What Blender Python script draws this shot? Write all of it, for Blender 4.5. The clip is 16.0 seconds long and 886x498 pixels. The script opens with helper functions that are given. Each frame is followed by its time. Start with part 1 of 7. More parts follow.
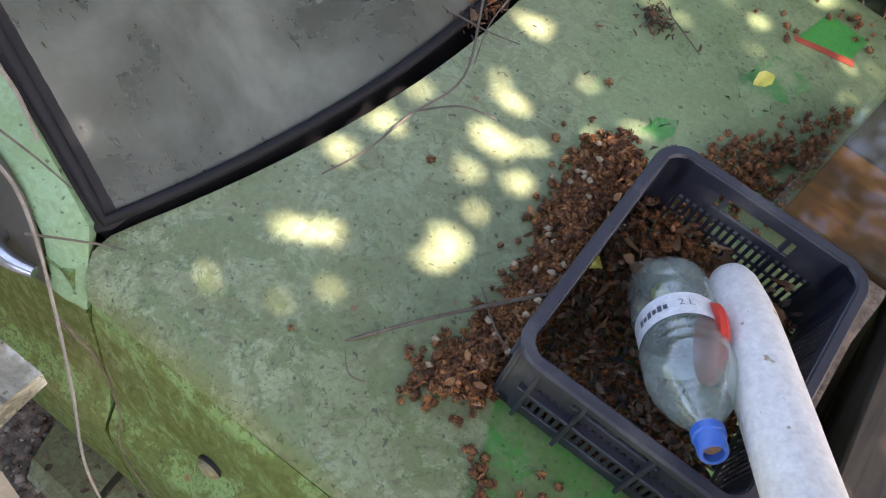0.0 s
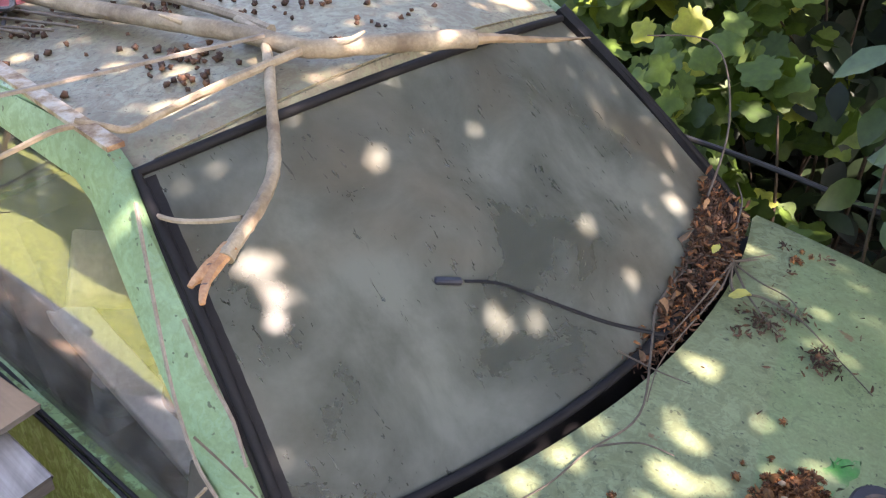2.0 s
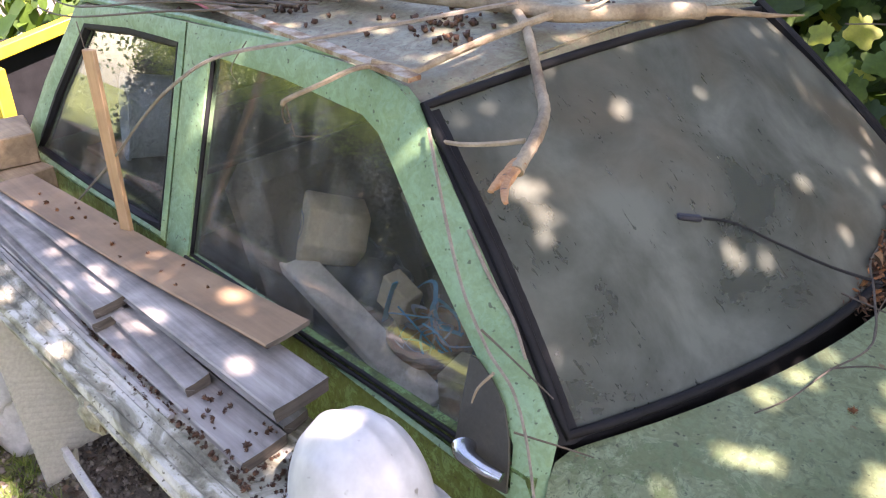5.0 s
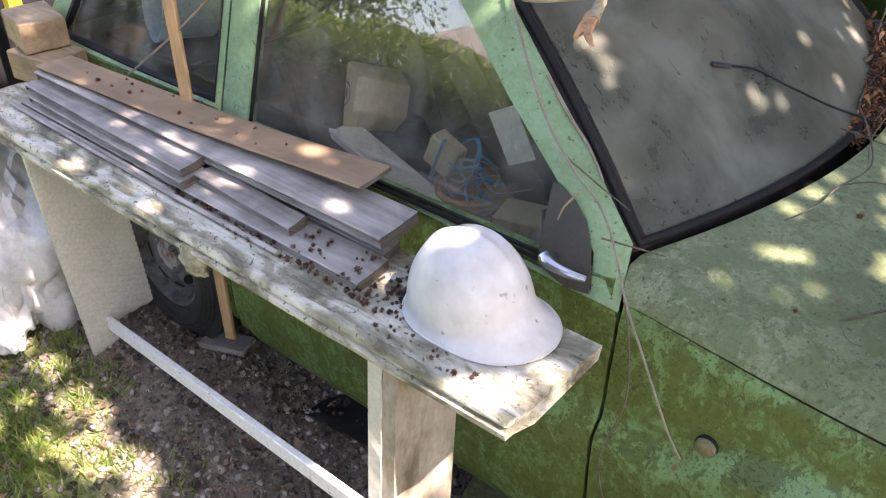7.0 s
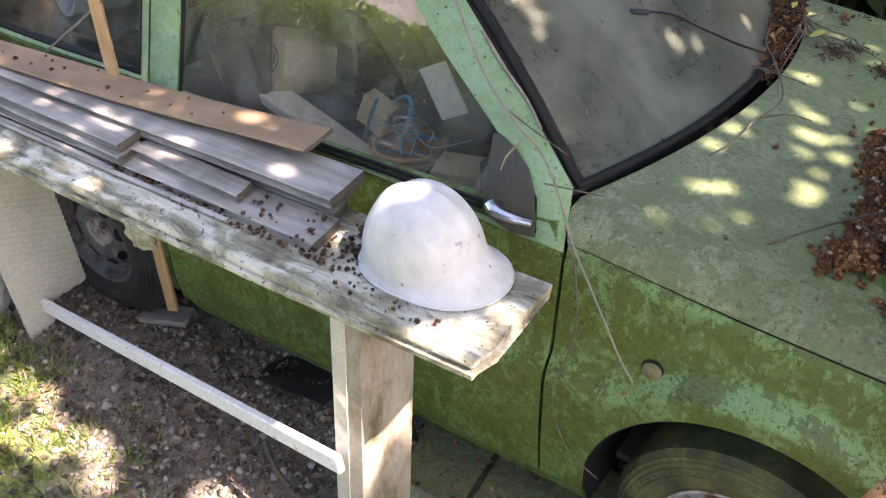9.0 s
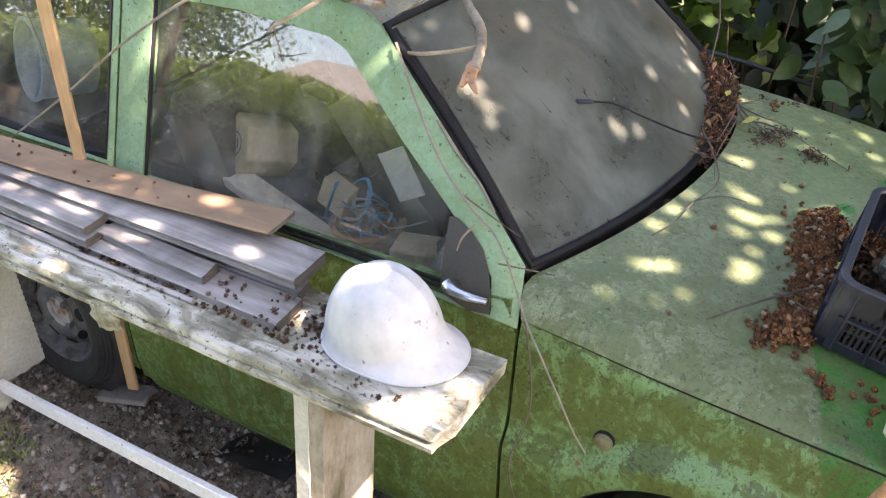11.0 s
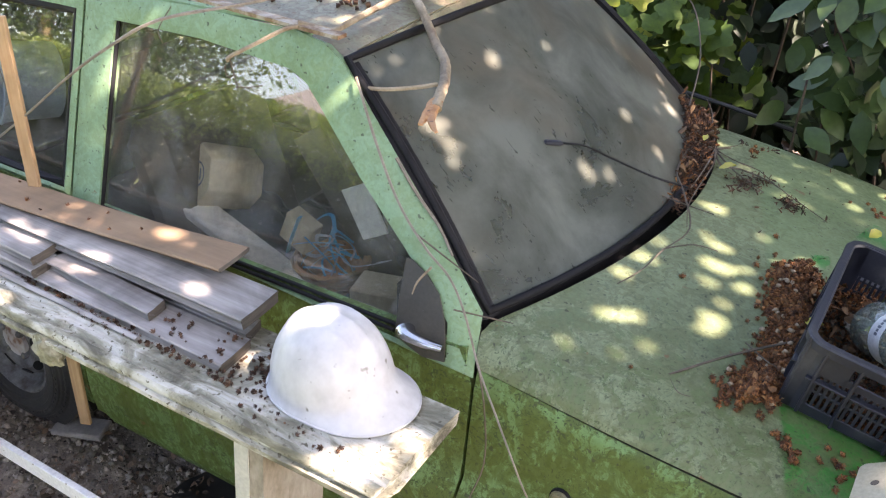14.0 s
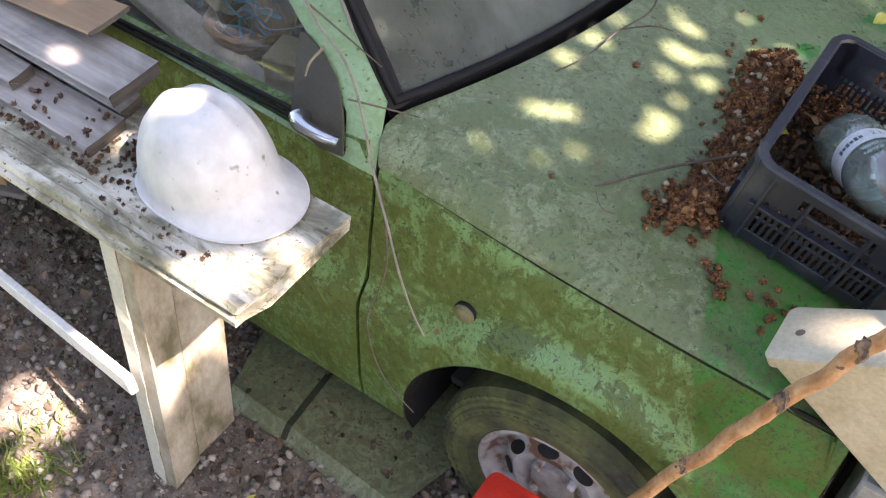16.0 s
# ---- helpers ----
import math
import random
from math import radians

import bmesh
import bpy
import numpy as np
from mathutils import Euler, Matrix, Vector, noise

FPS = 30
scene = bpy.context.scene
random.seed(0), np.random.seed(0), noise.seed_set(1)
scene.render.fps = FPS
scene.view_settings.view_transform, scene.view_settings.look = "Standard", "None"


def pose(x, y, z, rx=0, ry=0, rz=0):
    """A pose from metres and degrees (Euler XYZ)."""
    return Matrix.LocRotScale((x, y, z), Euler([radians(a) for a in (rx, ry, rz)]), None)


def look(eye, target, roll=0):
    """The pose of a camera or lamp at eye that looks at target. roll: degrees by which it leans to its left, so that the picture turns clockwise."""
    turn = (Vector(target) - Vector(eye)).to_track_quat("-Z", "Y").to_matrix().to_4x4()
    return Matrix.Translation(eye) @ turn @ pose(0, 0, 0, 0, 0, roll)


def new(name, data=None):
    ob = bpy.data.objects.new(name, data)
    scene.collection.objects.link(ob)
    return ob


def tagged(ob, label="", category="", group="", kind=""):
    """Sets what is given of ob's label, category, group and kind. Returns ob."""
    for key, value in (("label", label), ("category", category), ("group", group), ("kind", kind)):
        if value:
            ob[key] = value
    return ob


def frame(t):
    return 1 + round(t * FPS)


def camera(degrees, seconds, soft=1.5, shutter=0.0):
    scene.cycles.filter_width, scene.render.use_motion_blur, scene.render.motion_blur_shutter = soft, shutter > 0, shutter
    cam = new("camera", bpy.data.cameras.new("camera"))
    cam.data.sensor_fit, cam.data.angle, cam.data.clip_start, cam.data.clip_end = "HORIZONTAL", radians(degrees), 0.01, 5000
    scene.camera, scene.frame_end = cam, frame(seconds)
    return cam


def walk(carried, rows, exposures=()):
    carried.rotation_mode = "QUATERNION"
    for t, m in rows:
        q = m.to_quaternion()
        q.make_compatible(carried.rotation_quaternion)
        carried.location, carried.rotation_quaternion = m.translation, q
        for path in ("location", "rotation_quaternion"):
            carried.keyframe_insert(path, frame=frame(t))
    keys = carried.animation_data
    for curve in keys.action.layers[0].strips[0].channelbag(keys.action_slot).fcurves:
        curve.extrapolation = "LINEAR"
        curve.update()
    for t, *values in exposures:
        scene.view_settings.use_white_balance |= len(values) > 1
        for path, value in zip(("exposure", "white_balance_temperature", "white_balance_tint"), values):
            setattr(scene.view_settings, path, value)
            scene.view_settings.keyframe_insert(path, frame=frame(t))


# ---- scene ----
cam = camera(52.0, 16.0, 1.2)
PATH = [
    (0, (0.784, -0.349, 1.865), (0.117, 0.656, 0.269), 3.6),
    (0.5, (0.763, -0.394, 1.838), (-0.044, 0.743, 0.405), 2.2),
    (1, (0.742, -0.405, 1.861), (-0.197, 0.787, 0.558), 0.4),
    (1.5, (0.743, -0.426, 1.88), (-0.331, 0.801, 0.722), -1.2),
    (2, (0.748, -0.451, 1.896), (-0.432, 0.783, 0.854), -2.6),
    (2.5, (0.74, -0.487, 1.894), (-0.513, 0.747, 0.943), -3.3),
    (3, (0.741, -0.54, 1.871), (-0.575, 0.685, 0.994), -4.0),
    (3.5, (0.741, -0.613, 1.86), (-0.605, 0.601, 1.015), -4.3),
    (4, (0.739, -0.677, 1.837), (-0.629, 0.523, 1.006), -4.2),
    (4.5, (0.724, -0.755, 1.813), (-0.641, 0.434, 0.964), -3.7),
    (5, (0.707, -0.835, 1.797), (-0.633, 0.332, 0.88), -3.1),
    (7.5, (0.67, -1.32, 1.818), (-0.404, -0.075, 0.68), -2.3),
    (8, (0.656, -1.341, 1.823), (-0.357, -0.083, 0.643), -2.7),
    (10.5, (0.677, -1.394, 1.899), (-0.235, 0.005, 0.798), -1.4),
    (11, (0.688, -1.411, 1.909), (-0.225, 0.029, 0.863), -0.9),
    (11.5, (0.687, -1.402, 1.917), (-0.232, 0.06, 0.909), -0.6),
    (12, (0.694, -1.394, 1.918), (-0.236, 0.086, 0.946), -0.5),
    (12.5, (0.705, -1.379, 1.929), (-0.234, 0.106, 0.972), -0.5),
    (13, (0.713, -1.372, 1.927), (-0.228, 0.12, 0.985), -0.3),
    (13.5, (0.716, -1.351, 1.917), (-0.227, 0.146, 0.984), -0.0),
    (14, (0.716, -1.303, 1.893), (-0.209, 0.169, 0.905), 0.9),
    (14.5, (0.718, -1.211, 1.882), (-0.159, 0.17, 0.732), 2.1),
    (15, (0.746, -1.089, 1.863), (-0.108, 0.173, 0.568), 1.8),
    (15.5, (0.752, -1.009, 1.841), (-0.062, 0.182, 0.456), 2.2),
    (16, (0.755, -0.968, 1.835), (-0.007, 0.189, 0.393), 2.9),
]
walk(cam, [(t, look(eye, target, roll)) for t, eye, target, roll in PATH], [(0, 3.14, 8000, 24), (1, 3.22, 8000, 24), (2, 3.18, 7800, 26), (3.5, 3.08, 7600, 28), (5, 2.90, 7600, 28), (7.5, 2.76, 8000, 24), (10.5, 3.00, 8100, 24), (12.5, 3.12, 8000, 24), (16, 2.94, 8100, 23)])

# ---- world and light ----
SUN = Vector((0.62, -0.02, 0.76)).normalized()          # towards the sun
world = bpy.data.worlds.new("sky")
scene.world = world
world.use_nodes = True
wn = world.node_tree.nodes
sky = wn.new("ShaderNodeTexSky")
sky.sky_type = "NISHITA"
sky.sun_disc = False
sky.sun_elevation = math.asin(SUN.z)
sky.sun_rotation = math.atan2(SUN.x, SUN.y)
wn["Background"].inputs["Strength"].default_value = 0.13
world.node_tree.links.new(sky.outputs[0], wn["Background"].inputs["Color"])
sun = new("sun", bpy.data.lights.new("sun", "SUN"))
sun.data.energy, sun.data.angle, sun.data.color = 5.0, radians(0.53), (1.0, 0.945, 0.945)
sun.matrix_world = look(SUN * 30, (0, 0, 0))
rng = np.random.default_rng(7)


# ---- materials ----
def nodes_of(name):
    m = bpy.data.materials.new(name)
    m.use_nodes = True
    return m, m.node_tree.nodes, m.node_tree.links


def noise_node(n, l, vec, scale, detail=5.0, rough=0.6, dist=0.0):
    t = n.new("ShaderNodeTexNoise")
    t.inputs["Scale"].default_value = scale
    t.inputs["Detail"].default_value = detail
    t.inputs["Roughness"].default_value = rough
    t.inputs["Distortion"].default_value = dist
    l.new(vec, t.inputs["Vector"])
    return t.outputs["Fac"]


def ramp_node(n, l, fac, stops):
    r = n.new("ShaderNodeValToRGB")
    e = r.color_ramp.elements
    while len(e) < len(stops):
        e.new(0.5)
    for k, (p, c) in enumerate(stops):
        e[k].position = p
        e[k].color = (*c, 1) if len(c) == 3 else c
    l.new(fac, r.inputs[0])
    return r.outputs[0]


def grey(v):
    return (v, v, v)


def mix_node(n, l, fac, a, b, kind="MIX"):
    m = n.new("ShaderNodeMix")
    m.data_type, m.blend_type = "RGBA", kind
    for s, v in ((m.inputs[0], fac), (m.inputs[6], a), (m.inputs[7], b)):
        if isinstance(v, (int, float)):
            s.default_value = v
        elif isinstance(v, tuple):
            s.default_value = (*v, 1) if len(v) == 3 else v
        else:
            l.new(v, s)
    return m.outputs[2]


def bump_node(n, l, height, strength, distance):
    b = n.new("ShaderNodeBump")
    b.inputs["Strength"].default_value = strength
    b.inputs["Distance"].default_value = distance
    l.new(height, b.inputs["Height"])
    return b.outputs["Normal"]


def coords(n, l, stretch=(1, 1, 1)):
    tc = n.new("ShaderNodeTexCoord")
    mp = n.new("ShaderNodeMapping")
    mp.inputs["Scale"].default_value = stretch
    l.new(tc.outputs["Object"], mp.inputs["Vector"])
    return mp.outputs["Vector"]


def surface(name, stops, scale=8.0, fine=120.0, rough=(0.6, 0.8), bump=0.25, depth=0.002, stretch=(1, 1, 1), metal=0.0,
            specks=None, detail=6.0, vary=0.0, dist=0.0, spec=0.5, speckle=(0.62, 0.70), speck_scale=60.0):
    """Two scales of noise: broad stains between the stops, fine grain that shades and lifts them. vary: change from island to island."""
    m, n, l = nodes_of(name)
    p = n["Principled BSDF"]
    v = coords(n, l, stretch)
    broad = noise_node(n, l, v, scale, detail, 0.62, dist)
    grain = noise_node(n, l, v, fine, 3.0, 0.6)
    col = ramp_node(n, l, broad, stops)
    col = mix_node(n, l, 1.0, col, ramp_node(n, l, grain, [(0.25, grey(0.72)), (0.75, grey(1.0))]), "MULTIPLY")
    if specks:
        s = noise_node(n, l, coords(n, l), speck_scale, 2.0, 0.5)
        col = mix_node(n, l, ramp_node(n, l, s, [(speckle[0], grey(0)), (speckle[1], grey(1))]), col, specks)
    if vary:
        g = n.new("ShaderNodeNewGeometry")
        hsv = n.new("ShaderNodeHueSaturation")
        mr = n.new("ShaderNodeMapRange")
        mr.inputs["To Min"].default_value, mr.inputs["To Max"].default_value = 1 - vary, 1 + vary
        l.new(g.outputs["Random Per Island"], mr.inputs["Value"])
        l.new(mr.outputs[0], hsv.inputs["Value"])
        l.new(col, hsv.inputs["Color"])
        col = hsv.outputs[0]
    l.new(col, p.inputs["Base Color"])
    l.new(ramp_node(n, l, broad, [(0.3, grey(rough[0])), (0.7, grey(rough[1]))]), p.inputs["Roughness"])
    p.inputs["Metallic"].default_value = metal
    p.inputs["Specular IOR Level"].default_value = spec
    if bump:
        l.new(bump_node(n, l, grain, bump, depth), p.inputs["Normal"])
    return m


def leaf_mat(name, dark, light, hue=0.04, rough=0.42, trans=0.35, other=None):
    """Leaves: colour changes leaf by leaf, and light comes through them."""
    m, n, l = nodes_of(name)
    p = n["Principled BSDF"]
    g = n.new("ShaderNodeNewGeometry")
    stops = [(0.0, dark), (0.6, light)]
    if other:
        stops += [(0.90, light), (0.95, other)]
    c = ramp_node(n, l, g.outputs["Random Per Island"], stops)
    v = coords(n, l)
    c = mix_node(n, l, 1.0, c, ramp_node(n, l, noise_node(n, l, v, 55.0, 3.0), [(0.3, grey(0.7)), (0.7, grey(1.0))]), "MULTIPLY")
    l.new(c, p.inputs["Base Color"])
    p.inputs["Roughness"].default_value = rough
    t = n.new("ShaderNodeBsdfTranslucent")
    l.new(mix_node(n, l, 1.0, c, (1.0, 1.0, 0.45), "MULTIPLY"), t.inputs["Color"])
    mx = n.new("ShaderNodeMixShader")
    mx.inputs[0].default_value = trans
    l.new(p.outputs[0], mx.inputs[1])
    l.new(t.outputs[0], mx.inputs[2])
    l.new(mx.outputs[0], n["Material Output"].inputs["Surface"])
    return m


def glass_mat(name, dust, dust_col, tint=(0.9, 0.95, 0.92), streak=(1, 1, 1), scale=9.0, lo=0.35, hi=0.7, floor=0.1, gloss=0.03, ior=1.75, grain=0.45, marks=0.0, fine=5.0, under=None, stain=None):
    """A thin pane: clear, glossy by Fresnel, with matt dust over it. dust: how much the dust hides at most."""
    m, n, l = nodes_of(name)
    clear = n.new("ShaderNodeBsdfTransparent")
    clear.inputs["Color"].default_value = (*tint, 1)
    shine = n.new("ShaderNodeBsdfGlossy")
    shine.inputs["Roughness"].default_value = gloss
    lw = n.new("ShaderNodeLayerWeight")
    lw.inputs["Blend"].default_value = 0.5
    pw = n.new("ShaderNodeMath")
    pw.operation = "POWER"
    l.new(lw.outputs["Facing"], pw.inputs[0])
    pw.inputs[1].default_value = 4.0
    fr = n.new("ShaderNodeMath")
    fr.operation = "MULTIPLY_ADD"
    l.new(pw.outputs[0], fr.inputs[0])
    f0 = ((ior - 1) / (ior + 1)) ** 2
    fr.inputs[1].default_value, fr.inputs[2].default_value = 1 - f0, f0
    a = n.new("ShaderNodeMixShader")
    l.new(fr.outputs[0], a.inputs[0])
    l.new(clear.outputs[0], a.inputs[1])
    l.new(shine.outputs[0], a.inputs[2])
    v = coords(n, l, streak)
    f = noise_node(n, l, v, scale, fine, 0.62, 0.4)
    k = noise_node(n, l, v, scale * 9, 4.0, 0.7)
    d = n.new("ShaderNodeBsdfDiffuse")
    film = ramp_node(n, l, f, [(0.36, under or tuple(0.62 * c for c in dust_col)), (0.64, dust_col)])
    if stain:
        big = noise_node(n, l, v, 1.9, 3.0, 0.55, 0.3)
        film = mix_node(n, l, ramp_node(n, l, big, [(0.48, grey(0)), (0.64, grey(0.75))]), film, stain)
    l.new(film, d.inputs["Color"])
    mask = mix_node(n, l, 1.0, ramp_node(n, l, f, [(lo, grey(floor)), (hi, grey(dust))]),
                    ramp_node(n, l, k, [(0.30, grey(1 - grain)), (0.6, grey(1.0))]), "MULTIPLY")
    if marks:
        w = noise_node(n, l, coords(n, l, (0.5, 1.5, 0.5)), 70.0, 3.0, 0.55, 0.5)
        w = mix_node(n, l, 1.0, ramp_node(n, l, w, [(0.625, grey(0)), (0.69, grey(marks))]), ramp_node(n, l, noise_node(n, l, v, 6.0, 3.0, 0.5), [(0.42, grey(0)), (0.58, grey(1))]), "MULTIPLY")
        mask = mix_node(n, l, w, mask, grey(0.05))
    b = n.new("ShaderNodeMixShader")
    l.new(mask, b.inputs[0])
    l.new(a.outputs[0], b.inputs[1])
    l.new(d.outputs[0], b.inputs[2])
    l.new(b.outputs[0], n["Material Output"].inputs["Surface"])
    return m


def car_paint(name, faded, deep, algae, amount, streak=(1, 1, 1), lean=0.0, start=0.565, scrape=0.0, washed_lit=0.0, fade=False, blotch=None, slant=0.0, coat=(0.018, 0.175, 0.026)):
    """Old matt paint: faded and deeper patches, algae film, a newer bright green coat over the nose, rust specks.
    Upturned faces can be paler, with a highlight painted in.
    """
    m, n, l = nodes_of(name)
    p = n["Principled BSDF"]
    v = coords(n, l)
    broad = noise_node(n, l, v, 4.0, 6.0, 0.6, 0.3)
    mid = noise_node(n, l, coords(n, l, streak), 30.0, 6.0, 0.62, 1.5)
    fine = noise_node(n, l, v, 150.0, 3.0, 0.6)
    col = mix_node(n, l, ramp_node(n, l, broad, [(0.36, grey(0)), (0.64, grey(1))]), deep, faded)
    tc = n.new("ShaderNodeTexCoord")
    sep = n.new("ShaderNodeSeparateXYZ")
    l.new(tc.outputs["Object"], sep.inputs[0])
    wob = n.new("ShaderNodeMath")
    wob.operation = "MULTIPLY_ADD"
    l.new(noise_node(n, l, v, 11.0, 5.0, 0.6), wob.inputs[0])
    wob.inputs[1].default_value = 0.02
    tilt = n.new("ShaderNodeMath")
    tilt.operation = "MULTIPLY_ADD"
    l.new(sep.outputs[2], tilt.inputs[0])
    tilt.inputs[1].default_value = lean
    l.new(sep.outputs[0], tilt.inputs[2])
    skew = n.new("ShaderNodeMath")
    skew.operation = "MULTIPLY_ADD"
    l.new(sep.outputs[1], skew.inputs[0])
    skew.inputs[1].default_value = slant
    l.new(tilt.outputs[0], skew.inputs[2])
    l.new(skew.outputs[0], wob.inputs[2])
    # faces turned up get paler paint, which also paints the wing edge's highlight
    if washed_lit:
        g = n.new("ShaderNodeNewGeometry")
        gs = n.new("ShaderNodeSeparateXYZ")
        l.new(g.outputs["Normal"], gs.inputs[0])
        col = mix_node(n, l, ramp_node(n, l, gs.outputs[2], [(0.16, grey(0)), (0.36, grey(0.7 * washed_lit))]), col, tuple(1.35 * c for c in faded))
    edge = ramp_node(n, l, wob.outputs[0], [(start + 0.007, grey(0)), (start + 0.013, grey(1))])
    worn = ramp_node(n, l, mid, [(0.50, grey(1.0)), (0.66, grey(0.62))])
    if fade:
        worn = mix_node(n, l, 1.0, worn, ramp_node(n, l, sep.outputs[1], [(0.30, grey(1)), (0.62, grey(0.15))]), "MULTIPLY")
    col = mix_node(n, l, mix_node(n, l, 1.0, edge, worn, "MULTIPLY"), col, coat)
    film = ramp_node(n, l, mid, [(0.455, grey(0.10 * amount)), (0.515, grey(0.80 * amount)), (0.66, grey(amount))])
    film = mix_node(n, l, edge, film, mix_node(n, l, 1.0, film, grey(0.45), "MULTIPLY"))
    if blotch:
        bl = noise_node(n, l, coords(n, l, (1, 1, 0.8)), 15.0, 10.0, 0.74, 0.5)
        bl = ramp_node(n, l, bl, [(0.485, grey(0)), (0.515, grey(0.85))])
        if fade:
            bl = mix_node(n, l, 1.0, bl, ramp_node(n, l, sep.outputs[1], [(0.06, grey(1.0)), (0.30, grey(0.14))]), "MULTIPLY")
        col = mix_node(n, l, bl, col, blotch)
        fl = noise_node(n, l, coords(n, l, (1, 1, 0.7)), 60.0, 5.0, 0.7, 2.5)
        fl = ramp_node(n, l, fl, [(0.575, grey(0)), (0.605, grey(0.8))])
        if fade:
            fl = mix_node(n, l, 1.0, fl, ramp_node(n, l, sep.outputs[1], [(0.03, grey(1)), (0.15, grey(0.05))]), "MULTIPLY")
        col = mix_node(n, l, fl, col, tuple(0.42 * c for c in blotch))
        if not fade:
            film = ramp_node(n, l, mid, [(0.475, grey(0)), (0.505, grey(0.75 * amount)), (0.66, grey(amount))])
            film = mix_node(n, l, edge, film, mix_node(n, l, 1.0, film, grey(0.5), "MULTIPLY"))
    # less algae on the same upturned faces, so the painted highlight shows
    if washed_lit:
        film = mix_node(n, l, ramp_node(n, l, gs.outputs[2], [(0.14, grey(0)), (0.30, grey(washed_lit))]), film, grey(0.1))
    col = mix_node(n, l, film, col, algae)
    col = mix_node(n, l, 1.0, col, ramp_node(n, l, fine, [(0.2, grey(0.75)), (0.7, grey(1.0))]), "MULTIPLY")
    if scrape:
        sc = noise_node(n, l, coords(n, l, (1, 1, 1.6)), 42.0, 4.0, 0.6, 2.2)
        where = ramp_node(n, l, noise_node(n, l, v, 7.0, 3.0, 0.5), [(0.44, grey(0)), (0.58, grey(1))])
        if fade:
            where = mix_node(n, l, ramp_node(n, l, sep.outputs[1], [(0.03, grey(1)), (0.16, grey(0))]), where, grey(1))
        sc = mix_node(n, l, 1.0, ramp_node(n, l, sc, [(0.56, grey(0)), (0.62, grey(scrape))]), where, "MULTIPLY")
        col = mix_node(n, l, sc, col, tuple(0.28 * c for c in deep))
    rust = ramp_node(n, l, noise_node(n, l, v, 23.0, 4.0, 0.55), [(0.70, grey(0)), (0.74, grey(0.8))])
    col = mix_node(n, l, rust, col, (0.16, 0.075, 0.035))
    spots = ramp_node(n, l, noise_node(n, l, v, 95.0, 1.0, 0.4), [(0.70, grey(0)), (0.74, grey(0.75))])
    col = mix_node(n, l, spots, col, (0.03, 0.035, 0.02))
    l.new(col, p.inputs["Base Color"])
    l.new(ramp_node(n, l, mid, [(0.35, grey(0.38)), (0.65, grey(0.68))]), p.inputs["Roughness"])
    l.new(bump_node(n, l, mid, 0.12, 0.002), p.inputs["Normal"])
    return m


def wood_mat(name, light, dark, axis=0, rough=0.75, stain=0.62, fine=1.0):
    """Sawn wood with grain along one axis."""
    m, n, l = nodes_of(name)
    p = n["Principled BSDF"]
    st = [60 * fine] * 3
    st[axis] = 3.0 * fine
    v = coords(n, l, tuple(st))
    g = noise_node(n, l, v, 1.0, 6.0, 0.65, 0.6)
    b = noise_node(n, l, coords(n, l), 6.0, 5.0, 0.6, 0.5)
    col = mix_node(n, l, ramp_node(n, l, g, [(0.3, grey(0)), (0.68, grey(1))]), dark, light)
    col = mix_node(n, l, 1.0, col, ramp_node(n, l, b, [(0.32, grey(stain)), (0.64, grey(1.0))]), "MULTIPLY")
    l.new(col, p.inputs["Base Color"])
    p.inputs["Roughness"].default_value = rough
    l.new(bump_node(n, l, g, 0.35, 0.0015), p.inputs["Normal"])
    return m


M = {}
M["hood"] = car_paint("faded_green_paint", (0.212, 0.264, 0.142), (0.148, 0.190, 0.095), (0.128, 0.146, 0.070), 0.70, start=0.600, scrape=0.45, fade=True, blotch=(0.078, 0.122, 0.038), slant=0.35)
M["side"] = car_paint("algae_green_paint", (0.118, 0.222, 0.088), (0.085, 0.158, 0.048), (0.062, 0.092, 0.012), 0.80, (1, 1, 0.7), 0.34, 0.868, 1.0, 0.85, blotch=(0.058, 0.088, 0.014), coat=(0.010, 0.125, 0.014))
M["roof"] = car_paint("dirty_faded_roof_paint", (0.245, 0.242, 0.145), (0.165, 0.162, 0.095), (0.185, 0.145, 0.10), 0.75, scrape=0.5, start=5.0)
M["frame"] = car_paint("pale_green_paint", (0.20, 0.34, 0.20), (0.15, 0.27, 0.15), (0.13, 0.18, 0.06), 0.35)
M["rubber"] = surface("black_rubber", [(0.3, (0.006, 0.006, 0.007)), (0.7, (0.016, 0.016, 0.018))], 14, 200, (0.55, 0.75), 0.2, spec=0.2)
M["tyre"] = surface("mossy_tyre", [(0.36, (0.020, 0.020, 0.019)), (0.48, (0.062, 0.070, 0.030)), (0.66, (0.14, 0.152, 0.055))], 8, 70, (0.7, 0.9), 0.6, 0.004)
M["rim"] = surface("rusty_silver_rim", [(0.42, (0.50, 0.49, 0.51)), (0.53, (0.38, 0.34, 0.32)), (0.61, (0.17, 0.08, 0.045))], 15, 120, (0.45, 0.7), 0.3, metal=0.15)
M["tyre_dark"] = surface("perished_black_tyre", [(0.34, (0.012, 0.012, 0.013)), (0.60, (0.024, 0.024, 0.025)), (0.78, (0.045, 0.044, 0.040))], 9, 70, (0.6, 0.85), 0.5, 0.003)
M["rim_dark"] = surface("dull_grey_rim", [(0.40, (0.165, 0.168, 0.178)), (0.55, (0.105, 0.105, 0.108)), (0.68, (0.05, 0.033, 0.024))], 16, 120, (0.45, 0.7), 0.3, metal=0.15)
M["dark"] = surface("dark_interior", [(0.3, (0.045, 0.042, 0.038)), (0.7, (0.12, 0.108, 0.09))], 5, 14, (0.7, 0.9), 0.03)
